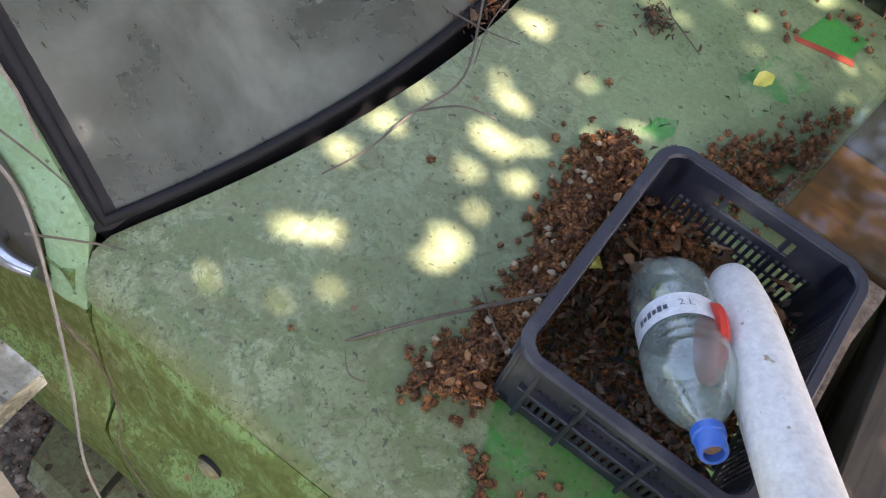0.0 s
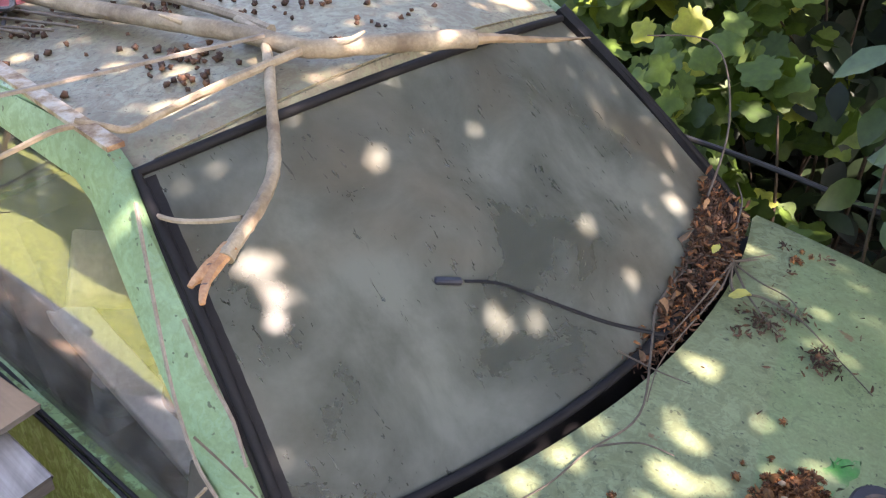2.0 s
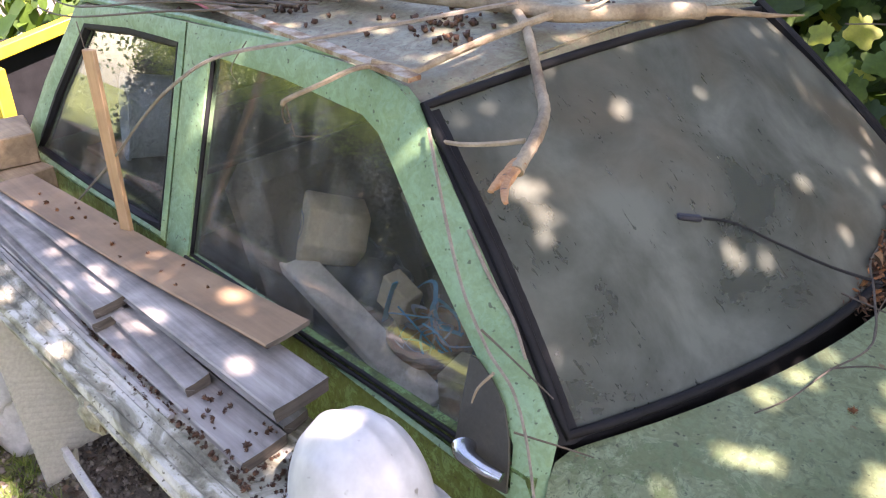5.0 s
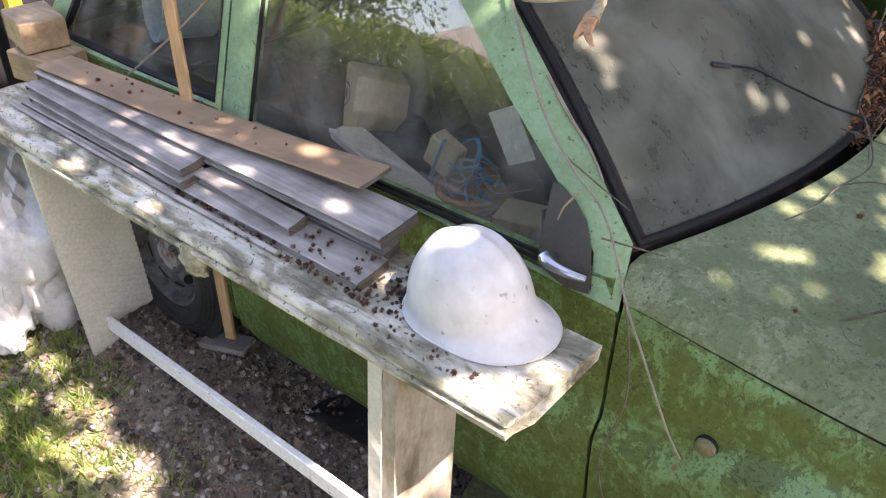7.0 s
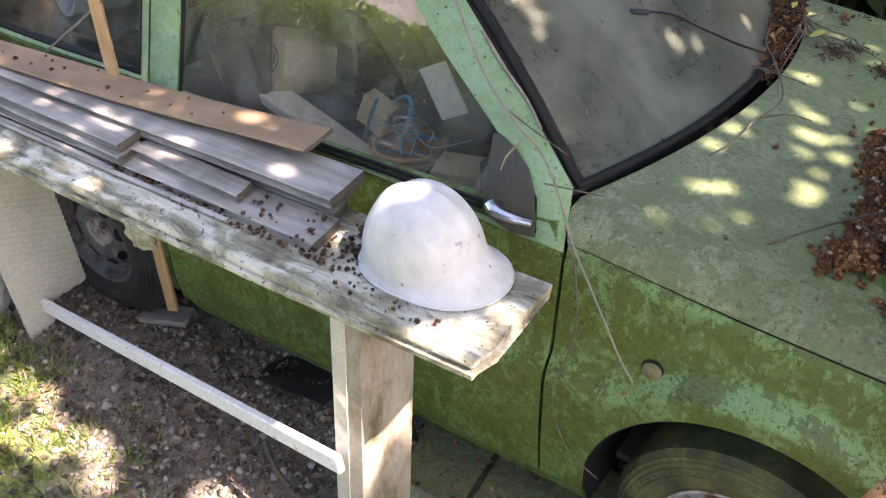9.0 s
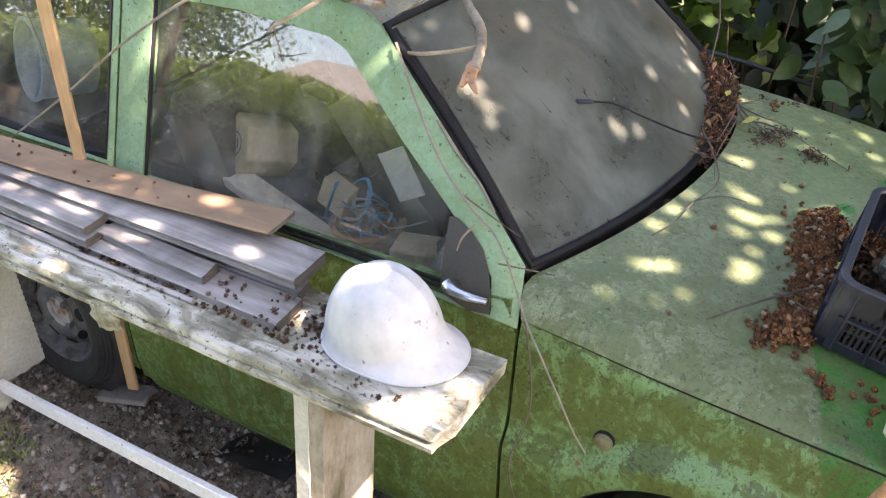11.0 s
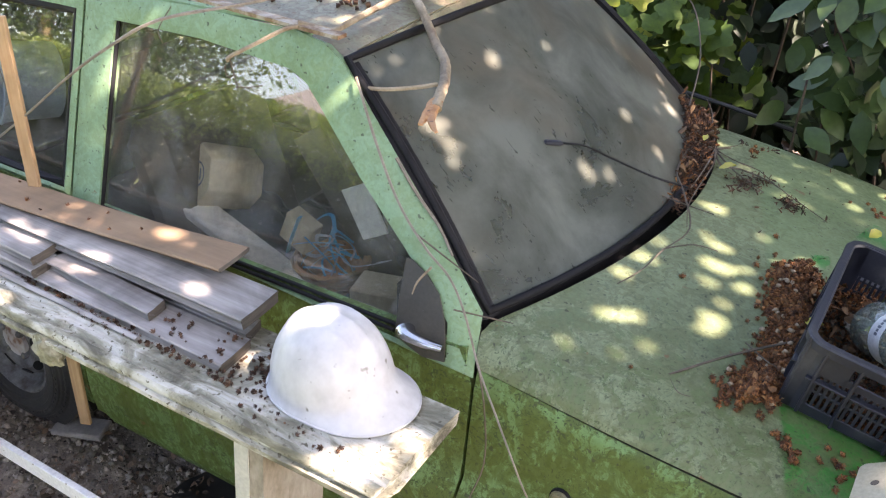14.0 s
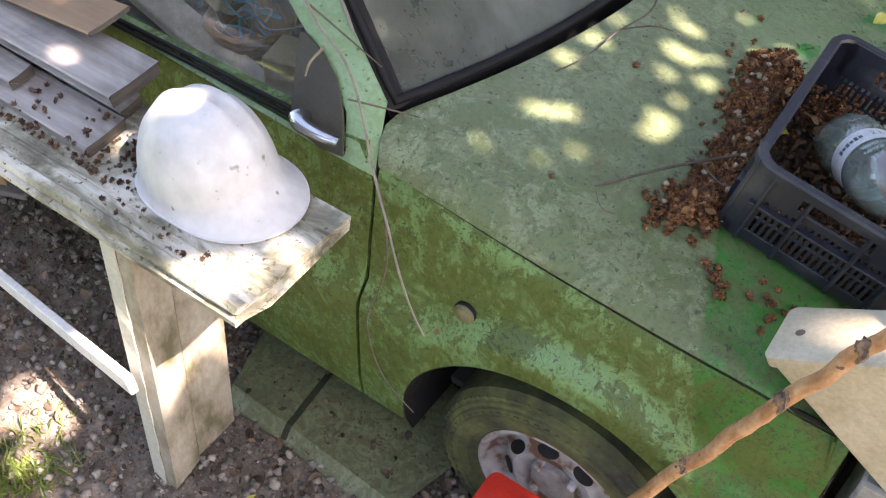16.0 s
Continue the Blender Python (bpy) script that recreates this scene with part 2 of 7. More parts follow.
M["seat"] = surface("brown_seat_cloth", [(0.3, (0.085, 0.072, 0.056)), (0.7, (0.15, 0.13, 0.105))], 5, 220, (0.8, 0.95), 0.3)
M["chrome"] = surface("worn_chrome", [(0.3, grey(0.65)), (0.7, grey(0.5))], 30, 200, (0.08, 0.25), 0.1, metal=1.0)
M["black_plastic"] = surface("dusty_black_plastic", [(0.3, (0.012, 0.014, 0.025)), (0.55, (0.021, 0.023, 0.034)), (0.76, (0.080, 0.080, 0.082))], 9, 150, (0.38, 0.6), 0.15)
M["lamp"] = surface("dirty_side_lamp", [(0.3, (0.11, 0.105, 0.055)), (0.7, (0.22, 0.20, 0.115))], 40, 200, (0.3, 0.5), 0.1)
M["screen"] = glass_mat("dusty_windscreen", 0.85, (0.136, 0.148, 0.129), (0.85, 0.9, 0.88), (1, 1, 1), 4.5, 0.38, 0.68, 0.76, 0.30, 1.52, 0.0, 0.30, 6.0, (0.058, 0.065, 0.054), (0.110, 0.095, 0.069))
M["pane"] = glass_mat("grimy_side_glass", 0.26, (0.36, 0.36, 0.32), (0.98, 0.99, 0.98), (1.0, 1.0, 0.35), 11.0, 0.46, 0.78, 0.050, 0.010, 2.0, 0.5)
M["white_wood"] = surface("mossy_flaking_white_paint", [(0.32, (0.60, 0.59, 0.54)), (0.44, (0.49, 0.48, 0.41)), (0.50, (0.29, 0.28, 0.21)), (0.62, (0.115, 0.108, 0.075))], 13, 90, (0.6, 0.85), 0.7, 0.004, (0.45, 1, 1), dist=0.8, specks=(0.10, 0.09, 0.06), speckle=(0.62, 0.68), speck_scale=85.0)
M["white_leg"] = surface("old_white_paint", [(0.38, (0.43, 0.395, 0.33)), (0.52, (0.33, 0.29, 0.23)), (0.66, (0.13, 0.115, 0.065))], 9, 100, (0.6, 0.8), 0.35, 0.002, (1, 1, 0.5))
M["cream"] = surface("cream_plastic", [(0.40, (0.56, 0.56, 0.50)), (0.70, (0.46, 0.46, 0.40))], 5, 100, (0.45, 0.6), 0.1)
M["grey_wood"] = wood_mat("weathered_grey_wood", (0.385, 0.365, 0.345), (0.225, 0.208, 0.192), stain=0.40)
M["end_grain"] = wood_mat("dark_end_grain", (0.17, 0.145, 0.12), (0.06, 0.05, 0.042), axis=1, fine=1.5)
M["brown_board"] = wood_mat("brown_hardboard", (0.305, 0.205, 0.122), (0.235, 0.150, 0.088), fine=0.5)
M["pine"] = wood_mat("yellow_pine", (0.38, 0.275, 0.165), (0.22, 0.145, 0.082), fine=0.7, stain=0.5)
M["pine_y"] = wood_mat("yellow_pine_crosswise", (0.46, 0.29, 0.145), (0.28, 0.15, 0.066), axis=1, fine=0.7, stain=0.5)
M["lath"] = wood_mat("tan_lath", (0.50, 0.32, 0.17), (0.36, 0.21, 0.11), axis=2)
M["bark"] = surface("pale_dry_bark", [(0.34, (0.15, 0.11, 0.070)), (0.52, (0.30, 0.238, 0.160)), (0.70, (0.42, 0.355, 0.255))], 14, 180, (0.7, 0.9), 0.5, 0.002)
M["twig"] = surface("grey_twig", [(0.3, (0.055, 0.044, 0.034)), (0.7, (0.15, 0.12, 0.088))], 40, 200, (0.7, 0.9), 0.4)
M["pale_twig"] = surface("bleached_grey_twig", [(0.3, (0.155, 0.13, 0.10)), (0.7, (0.30, 0.26, 0.21))], 30, 200, (0.7, 0.9), 0.3)
M["dark_twig"] = surface("shaded_brown_stem", [(0.3, (0.045, 0.032, 0.022)), (0.7, (0.12, 0.085, 0.055))], 40, 200, (0.7, 0.9), 0.4)
M["cones"] = surface("dry_brown_buds", [(0.3, (0.050, 0.017, 0.007)), (0.52, (0.195, 0.074, 0.024)), (0.72, (0.38, 0.165, 0.058))], 60, 300, (0.7, 0.9), 0.4, vary=0.7)
M["roof_bud"] = surface("dark_brown_buds", [(0.3, (0.040, 0.020, 0.012)), (0.55, (0.095, 0.045, 0.024)), (0.75, (0.20, 0.10, 0.05))], 60, 300, (0.7, 0.9), 0.4, vary=0.6)
M["litter"] = surface("dry_leaf_litter", [(0.3, (0.11, 0.055, 0.03)), (0.55, (0.22, 0.12, 0.06)), (0.75, (0.36, 0.22, 0.11))], 30, 200, (0.7, 0.9), 0.4, vary=0.6)
M["old_litter"] = surface("rotting_leaf_litter", [(0.3, (0.05, 0.032, 0.022)), (0.55, (0.11, 0.072, 0.048)), (0.75, (0.22, 0.15, 0.10))], 30, 200, (0.7, 0.9), 0.4, vary=0.8)
M["shell"] = surface("pale_nut_shell", [(0.3, (0.27, 0.19, 0.115)), (0.7, (0.40, 0.31, 0.21))], 50, 200, (0.5, 0.7), 0.2)
def soil_mat(name):
    """Brown soil that turns into thin turf away from the car."""
    m, n, l = nodes_of(name)
    p = n["Principled BSDF"]
    v = coords(n, l)
    broad, mid, fine = noise_node(n, l, v, 2.5, 6.0, 0.65), noise_node(n, l, v, 28.0, 5.0, 0.65), noise_node(n, l, v, 130.0, 3.0, 0.6)
    col = ramp_node(n, l, mid, [(0.3, (0.090, 0.074, 0.060)), (0.52, (0.180, 0.150, 0.123)), (0.72, (0.32, 0.275, 0.23))])
    turf = ramp_node(n, l, mid, [(0.3, (0.06, 0.085, 0.02)), (0.6, (0.20, 0.245, 0.06)), (0.75, (0.34, 0.32, 0.13))])
    tc = n.new("ShaderNodeTexCoord")
    sep = n.new("ShaderNodeSeparateXYZ")
    l.new(tc.outputs["Object"], sep.inputs[0])
    a = n.new("ShaderNodeMath")
    a.operation = "MULTIPLY_ADD"
    l.new(sep.outputs[0], a.inputs[0])
    a.inputs[1].default_value = 0.55
    l.new(sep.outputs[1], a.inputs[2])
    b = n.new("ShaderNodeMath")
    b.operation = "MULTIPLY_ADD"
    l.new(broad, b.inputs[0])
    b.inputs[1].default_value = 0.7
    l.new(a.outputs[0], b.inputs[2])
    k = n.new("ShaderNodeMapRange")
    k.inputs["From Min"].default_value, k.inputs["From Max"].default_value = -0.80, -1.15
    l.new(b.outputs[0], k.inputs["Value"])
    near = n.new("ShaderNodeMapRange")
    near.inputs["From Min"].default_value, near.inputs["From Max"].default_value = 0.0, -0.4
    l.new(sep.outputs[1], near.inputs["Value"])
    w = n.new("ShaderNodeMath")
    w.operation = "MULTIPLY"
    l.new(k.outputs[0], w.inputs[0])
    l.new(near.outputs[0], w.inputs[1])
    col = mix_node(n, l, w.outputs[0], col, turf)
    col = mix_node(n, l, 1.0, col, ramp_node(n, l, fine, [(0.25, grey(0.6)), (0.7, grey(1.0))]), "MULTIPLY")
    l.new(col, p.inputs["Base Color"])
    p.inputs["Roughness"].default_value = 0.95
    l.new(bump_node(n, l, mid, 0.9, 0.012), p.inputs["Normal"])
    return m


M["soil"] = soil_mat("brown_soil_and_turf")
M["stone"] = surface("grey_brown_gravel", [(0.3, (0.115, 0.100, 0.085)), (0.55, (0.205, 0.180, 0.155)), (0.72, (0.37, 0.335, 0.295))], 18, 150, (0.8, 0.95), 0.4, vary=0.7)
M["grass"] = leaf_mat("grass_blade", (0.085, 0.150, 0.032), (0.20, 0.275, 0.070), trans=0.40, other=(0.36, 0.32, 0.17))
M["leaf"] = leaf_mat("shrub_leaf", (0.026, 0.062, 0.011), (0.100, 0.178, 0.026), rough=0.55, trans=0.34, other=(0.33, 0.37, 0.04))
M["canopy"] = leaf_mat("canopy_leaf", (0.03, 0.07, 0.02), (0.07, 0.13, 0.03), trans=0.22)
# near-black leaf: the deep shade between leaves is put into its colour
M["deep_leaf"] = leaf_mat("painted_shade_leaf", (0.007, 0.017, 0.006), (0.021, 0.042, 0.014), rough=0.55, trans=0.15)
M["hedge"] = leaf_mat("hedge_leaf", (0.07, 0.135, 0.03), (0.27, 0.37, 0.085), trans=0.40)


# ---- mesh helpers ----
INV = {}


def thing(name, at, label, category, group="", kind="", local=False):
    """An Empty at the base of a thing. local: its parts are built in its own space, else in the world's."""
    e = new(name)
    m = at if isinstance(at, Matrix) else Matrix.Translation(at)
    e.matrix_basis = m
    e.empty_display_size = 0.05
    INV[e] = Matrix() if local else m.inverted()
    return tagged(e, label, category, group, kind)


def to_mesh(name, bm, mat, smooth=False):
    me = bpy.data.meshes.new(name)
    bmesh.ops.recalc_face_normals(bm, faces=bm.faces)
    bm.to_mesh(me)
    bm.free()
    for m in (mat if isinstance(mat, (list, tuple)) else [mat]):
        me.materials.append(m)
    if smooth:
        me.shade_smooth()
        if smooth != "all":
            me.set_sharp_from_angle(angle=radians(38))
    return me


def part(name, bm, mat, parent, label="", smooth=True, kind=""):
    ob = new(name, to_mesh(name, bm, mat, smooth))
    ob.parent = parent
    ob.matrix_parent_inverse = INV.get(parent, Matrix())
    return tagged(ob, label, kind=kind)


def solid(name, bm, mat, label, category, group="", kind="", smooth=True, m=None):
    """A thing of one mesh. With m it is built in its own space and put there; else its origin is moved to its base."""
    if m is None:
        lo = Vector([min(v.co[i] for v in bm.verts) for i in range(3)])
        hi = Vector([max(v.co[i] for v in bm.verts) for i in range(3)])
        base = Vector(((lo.x + hi.x) / 2, (lo.y + hi.y) / 2, lo.z))
        bmesh.ops.translate(bm, verts=bm.verts, vec=-base)
        m = Matrix.Translation(base)
    ob = new(name, to_mesh(name, bm, mat, smooth))
    ob.matrix_basis = m
    return tagged(ob, label, category, group, kind)


def box(bm, c, s, rot=None, bevel=0.003):
    """A bevelled box at c of size s."""
    r = bmesh.ops.create_cube(bm, size=1.0)
    vs = r["verts"]
    m = Matrix.Translation(c) @ (rot.to_4x4() if rot else Matrix()) @ Matrix.Diagonal((*s, 1))
    bmesh.ops.transform(bm, matrix=m, verts=vs)
    if bevel:
        es = list({e for v in vs for e in v.link_edges})
        bmesh.ops.bevel(bm, geom=es, offset=bevel, segments=1, affect="EDGES")
    return bm


def boxed(c, s, rot=None, bevel=0.003):
    return box(bmesh.new(), c, s, rot, bevel)


def normals_of(P, closed=False):
    du = (np.roll(P, -1, 0) - np.roll(P, 1, 0)) if closed else np.gradient(P, axis=0)
    dv = np.gradient(P, axis=1)
    nn = np.cross(du, dv)
    return nn / (np.linalg.norm(nn, axis=2, keepdims=True) + 1e-12)


def sheet(P, thick, closed=False, bm=None):
    """A sheet with thickness over the grid of points P[u, v]."""
    bm = bm or bmesh.new()
    P = np.asarray(P, float)
    Q = P - normals_of(P, closed) * thick
    nu, nv = P.shape[:2]
    A = [[bm.verts.new(P[i, j]) for j in range(nv)] for i in range(nu)]
    B = [[bm.verts.new(Q[i, j]) for j in range(nv)] for i in range(nu)]
    for i in range(nu if closed else nu - 1):
        k = (i + 1) % nu
        for j in range(nv - 1):
            bm.faces.new((A[i][j], A[k][j], A[k][j + 1], A[i][j + 1]))
            bm.faces.new((B[i][j + 1], B[k][j + 1], B[k][j], B[i][j]))
        bm.faces.new((A[k][0], A[i][0], B[i][0], B[k][0]))
        bm.faces.new((A[i][-1], A[k][-1], B[k][-1], B[i][-1]))
    if not closed:
        for j in range(nv - 1):
            bm.faces.new((A[0][j], A[0][j + 1], B[0][j + 1], B[0][j]))
            bm.faces.new((A[-1][j + 1], A[-1][j], B[-1][j], B[-1][j + 1]))
    return bm


def smooth_line(pts, per=5, closed=False):
    """A Catmull-Rom line through the points."""
    p = np.asarray(pts, float)
    n = len(p)
    out = []
    for i in range(n if closed else n - 1):
        a, b, c, d = (p[(i + k) % n] if closed else p[min(max(i + k, 0), n - 1)] for k in (-1, 0, 1, 2))
        for s in range(per):
            t = s / per
            out.append(0.5 * (2 * b + (c - a) * t + (2 * a - 5 * b + 4 * c - d) * t * t + (3 * b - a - 3 * c + d) * t ** 3))
    if not closed:
        out.append(p[-1])
    return np.array(out)


def tube(pts, r0, r1=None, sides=7, closed=False, rough=0.0, bm=None, flat=1.0):
    """A tapered tube along the points. rough: uneven radius. flat: squeezes it across."""
    bm = bm or bmesh.new()
    p = np.asarray(pts, float)
    n = len(p)
    r1 = r0 if r1 is None else r1
    tan = (np.roll(p, -1, 0) - np.roll(p, 1, 0)) if closed else np.gradient(p, axis=0)
    up = Vector((0, 0, 1))
    if abs(Vector(tan[0]).normalized().z) > 0.9:
        up = Vector((1, 0, 0))
    rings = []
    for i in range(n):
        t = Vector(tan[i]).normalized()
        a = (up - t * up.dot(t)).normalized()
        up = a
        b = t.cross(a)
        r = r0 + (r1 - r0) * i / max(1, n - 1)
        ring = []
        for k in range(sides):
            w = 2 * math.pi * k / sides
            q = r * (1 + rough * (rng.random() - 0.5))
            ring.append(bm.verts.new(Vector(p[i]) + (a * math.cos(w) * flat + b * math.sin(w)) * q))
        rings.append(ring)
    for i in range(n if closed else n - 1):
        A, B = rings[i], rings[(i + 1) % n]
        for k in range(sides):
            bm.faces.new((A[k], A[(k + 1) % sides], B[(k + 1) % sides], B[k]))
    if not closed:
        bm.faces.new(rings[0][::-1])
        bm.faces.new(rings[-1])
    return bm


def lathe(profile, segs=32, bm=None, m=None, floor=None):
    """Turns the profile of (radius, height) round z. floor: pressed flat below that height."""
    bm = bm or bmesh.new()
    m = m or Matrix()
    rings = []
    for r, z in profile:
        if r < 1e-5:
            rings.append([bm.verts.new(m @ Vector((0, 0, z)))])
        else:
            rings.append([bm.verts.new(m @ Vector((r * math.cos(2 * math.pi * k / segs), r * math.sin(2 * math.pi * k / segs), z))) for k in range(segs)])
    for A, B in zip(rings, rings[1:]):
        for k in range(segs):
            q = (k + 1) % segs
            if len(A) == 1 and len(B) > 1:
                bm.faces.new((A[0], B[k], B[q]))
            elif len(B) == 1 and len(A) > 1:
                bm.faces.new((A[k], A[q], B[0]))
            elif len(A) > 1:
                bm.faces.new((A[k], A[q], B[q], B[k]))
    if floor is not None:
        for ring in rings:
            for v in ring:
                v.co.z = max(v.co.z, floor)
    return bm


def scatter(name, V, F, pos, rot, size, mat, parent=None, label="", category="", kind="stuff", smooth=False):
    """Many small pieces, joined: the template V, F at each place, turned and sized."""
    V = np.asarray(V, float)
    N, k = len(pos), len(V)
    W = np.einsum("nij,kj->nki", rot, V) * np.asarray(size).reshape(N, 1, -1) + np.asarray(pos)[:, None, :]
    me = bpy.data.meshes.new(name)
    ln = np.array([len(f) for f in F])
    loops = np.concatenate([np.array(f) for f in F])
    me.vertices.add(N * k)
    me.vertices.foreach_set("co", W.reshape(-1).astype(np.float32))
    me.loops.add(N * len(loops))
    me.loops.foreach_set("vertex_index", (loops[None, :] + (np.arange(N) * k)[:, None]).reshape(-1).astype(np.int32))
    me.polygons.add(N * len(F))
    tot = np.tile(ln, N)
    me.polygons.foreach_set("loop_start", np.concatenate([[0], np.cumsum(tot)[:-1]]).astype(np.int32))
    me.update(calc_edges=True)
    me.validate()
    me.materials.append(mat)
    if smooth:
        me.shade_smooth()
    ob = new(name, me)
    if parent:
        ob.parent = parent
        ob.matrix_parent_inverse = INV.get(parent, Matrix())
    return tagged(ob, label, category, "", kind)


def spins(n, tilt=math.pi):
    """n random turns: any heading, tipped by up to tilt."""
    a, b, c = rng.uniform(0, 2 * math.pi, n), rng.uniform(-tilt, tilt, n), rng.uniform(-tilt, tilt, n)
    R = np.zeros((n, 3, 3))
    ca, sa, cb, sb, cc, sc = np.cos(a), np.sin(a), np.cos(b), np.sin(b), np.cos(c), np.sin(c)
    R[:, 0, 0], R[:, 0, 1], R[:, 0, 2] = ca * cb, ca * sb * sc - sa * cc, ca * sb * cc + sa * sc
    R[:, 1, 0], R[:, 1, 1], R[:, 1, 2] = sa * cb, sa * sb * sc + ca * cc, sa * sb * cc - ca * sc
    R[:, 2, 0], R[:, 2, 1], R[:, 2, 2] = -sb, cb * sc, cb * cc
    return R


LEAF_V = [(0, 0, 0), (-0.30, 0.28, 0.06), (-0.27, 0.66, 0.04), (0, 1.0, -0.10), (0.27, 0.66, 0.04), (0.30, 0.28, 0.06), (0, 0.33, 0), (0, 0.7, -0.02)]
CHIP_V, CHIP_F = [(0, -0.5, 0), (0.34, 0, 0.06), (0, 0.5, 0), (-0.34, 0, 0.06)], [(0, 1, 2), (0, 2, 3)]
LEAF_F = [(0, 6, 1), (1, 6, 7, 2), (2, 7, 3), (0, 5, 6), (6, 5, 4, 7), (7, 4, 3)]
PETAL_V, PETAL_F = [], []
for k in range(6):
    for s, a in ((1.0, 1.047 * k), (0.62, 1.047 * k + 0.5)):
        j = len(PETAL_V)
        z = 0.0 if s == 1.0 else 0.18
        PETAL_V += [(0, 0, z - 0.32), (0.40 * s * math.cos(a - 0.5), 0.40 * s * math.sin(a - 0.5), z), (0.66 * s * math.cos(a), 0.66 * s * math.sin(a), z + 0.36 + 0.12 * (k % 2)), (0.40 * s * math.cos(a + 0.5), 0.40 * s * math.sin(a + 0.5), z)]
        PETAL_F.append((j, j + 1, j + 2, j + 3))
CURL_V = [(x * 0.5, y, 0.35 * x * x + 0.25 * y * y * (1 if x > 0 else 0.3)) for y in (0, 0.33, 0.66, 1) for x in (-0.6 if y in (0.33, 0.66) else -0.12, 0, 0.6 if y in (0.33, 0.66) else 0.12)]
CURL_F = [(r * 3 + c, r * 3 + c + 1, r * 3 + c + 4, r * 3 + c + 3) for r in range(3) for c in range(2)]
# a shaggy cone-like bud: a core with rows of scales that stand off it
CONE_V, CONE_F = [], []
for row, (zr, rr, ns) in enumerate(((-0.34, 0.34, 5), (-0.08, 0.46, 6), (0.16, 0.40, 5), (0.38, 0.24, 3))):
    for k in range(ns):
        a, j = 2 * math.pi * (k + 0.5 * row) / ns, len(CONE_V)
        da = 2.4 / ns
        CONE_V += [(0.35 * rr * math.cos(a), 0.35 * rr * math.sin(a), zr - 0.18), (rr * math.cos(a - da * 0.5), rr * math.sin(a - da * 0.5), zr), (1.10 * rr * math.cos(a), 1.10 * rr * math.sin(a), zr + 0.14), (rr * math.cos(a + da * 0.5), rr * math.sin(a + da * 0.5), zr)]
        CONE_F += [(j, j + 1, j + 2), (j, j + 2, j + 3)]
j = len(CONE_V)
CONE_V += [(0, 0, -0.5), (0, 0, 0.55)] + [(0.34 * math.cos(1.2566 * k), 0.34 * math.sin(1.2566 * k), 0.0) for k in range(5)]
CONE_F += [(j, j + 2 + (k + 1) % 5, j + 2 + k) for k in range(5)] + [(j + 1, j + 2 + k, j + 2 + (k + 1) % 5) for k in range(5)]
BUD_V = [(0, 0, -0.5), (0.62, 0, -0.1), (0.15, 0.40, -0.25), (-0.55, 0.34, -0.05), (-0.36, -0.22, -0.12), (0.2, -0.62, 0.0), (0.26, 0.15, 0.42), (-0.3, 0.4, 0.30), (-0.1, -0.24, 0.36), (0.12, 0.05, 0.66)]
BUD_F = [(0, 2, 1), (0, 3, 2), (0, 4, 3), (0, 5, 4), (0, 1, 5), (1, 2, 6), (2, 3, 7, 6), (3, 4, 8, 7), (4, 5, 8), (5, 1, 6, 8), (6, 7, 9), (7, 8, 9), (8, 6, 9)]

# ---- ground and surroundings ----
def ground_z(x, y):
    return 0.010 * np.sin(3.1 * x + 1.0) * np.cos(2.7 * y) + 0.006 * np.sin(9 * x) * np.sin(8 * y + 2) - 0.03 * np.clip(x + 1.6, -1.5, 2.6)


gx = np.concatenate([np.linspace(-60, -6, 10), np.linspace(-4, 3, 90), np.linspace(5, 60, 10)])
gy = np.concatenate([np.linspace(-60, -5, 10), np.linspace(-3, 4.5, 90), np.linspace(6, 60, 10)])
bm = bmesh.new()
GV = [[bm.verts.new((x, y, float(ground_z(x, y) if abs(x) < 5 and abs(y) < 5 else -0.03 * np.clip(x + 1.6, -1.5, 2.6)) - 0.005)) for y in gy] for x in gx]
for i in range(len(gx) - 1):
    for j in range(len(gy) - 1):
        bm.faces.new((GV[i][j], GV[i + 1][j], GV[i + 1][j + 1], GV[i][j + 1]))
ground = new("ground", to_mesh("ground", bm, M["soil"], "all"))
tagged(ground, "dark trodden soil with gravel and dead leaves", "ground", kind="structure")


# ---- the car ----
CY = 0.65                                       # its middle line


def side_y(x, z):
    """The near flank: a lower half that stands proud and runs over the wheel arches."""
    base = np.interp(z, [0.10, 0.20, 0.28, 0.45, 0.60, 0.80, 0.86], [-0.05, -0.078, -0.088, -0.089, -0.085, -0.062, -0.055])
    d = np.maximum(0.535 - z, np.maximum(0.395 - np.hypot(x - 0.445, z - 0.238), 0.385 - np.hypot(x + 1.56, z - 0.238)))
    s = np.clip((d + 0.034) / 0.062, 0, 1)
    s = s * s * (3 - 2 * s)
    nose = np.clip((x - 0.35) / 0.5, 0, 1)
    tail = np.clip((-1.9 - x) / 0.5, 0, 1)
    roll = np.clip((z - gap_z(x) + 0.035) / 0.035, 0, 1) ** 2 * (x > 0.01)
    return base + 0.010 * roll - 0.034 * s + 0.035 * nose ** 2 + 0.05 * tail ** 2


def up_y(z):
    """The near side above the belt leans in."""
    return -0.053 + 0.311 * (z - 0.856)


def gap_z(x):
    return np.interp(x, [0.0, 0.05, 0.28, 0.49, 0.69, 0.86], [0.815, 0.812, 0.785, 0.765, 0.742, 0.715])


def flank(xs, low, high, n=18):
    P = np.zeros((len(xs), n, 3))
    for i, x in enumerate(xs):
        z = np.linspace(low(x), high(x), n)
        P[i] = np.stack([np.full(n, x), side_y(x, z), z], 1)
    return P


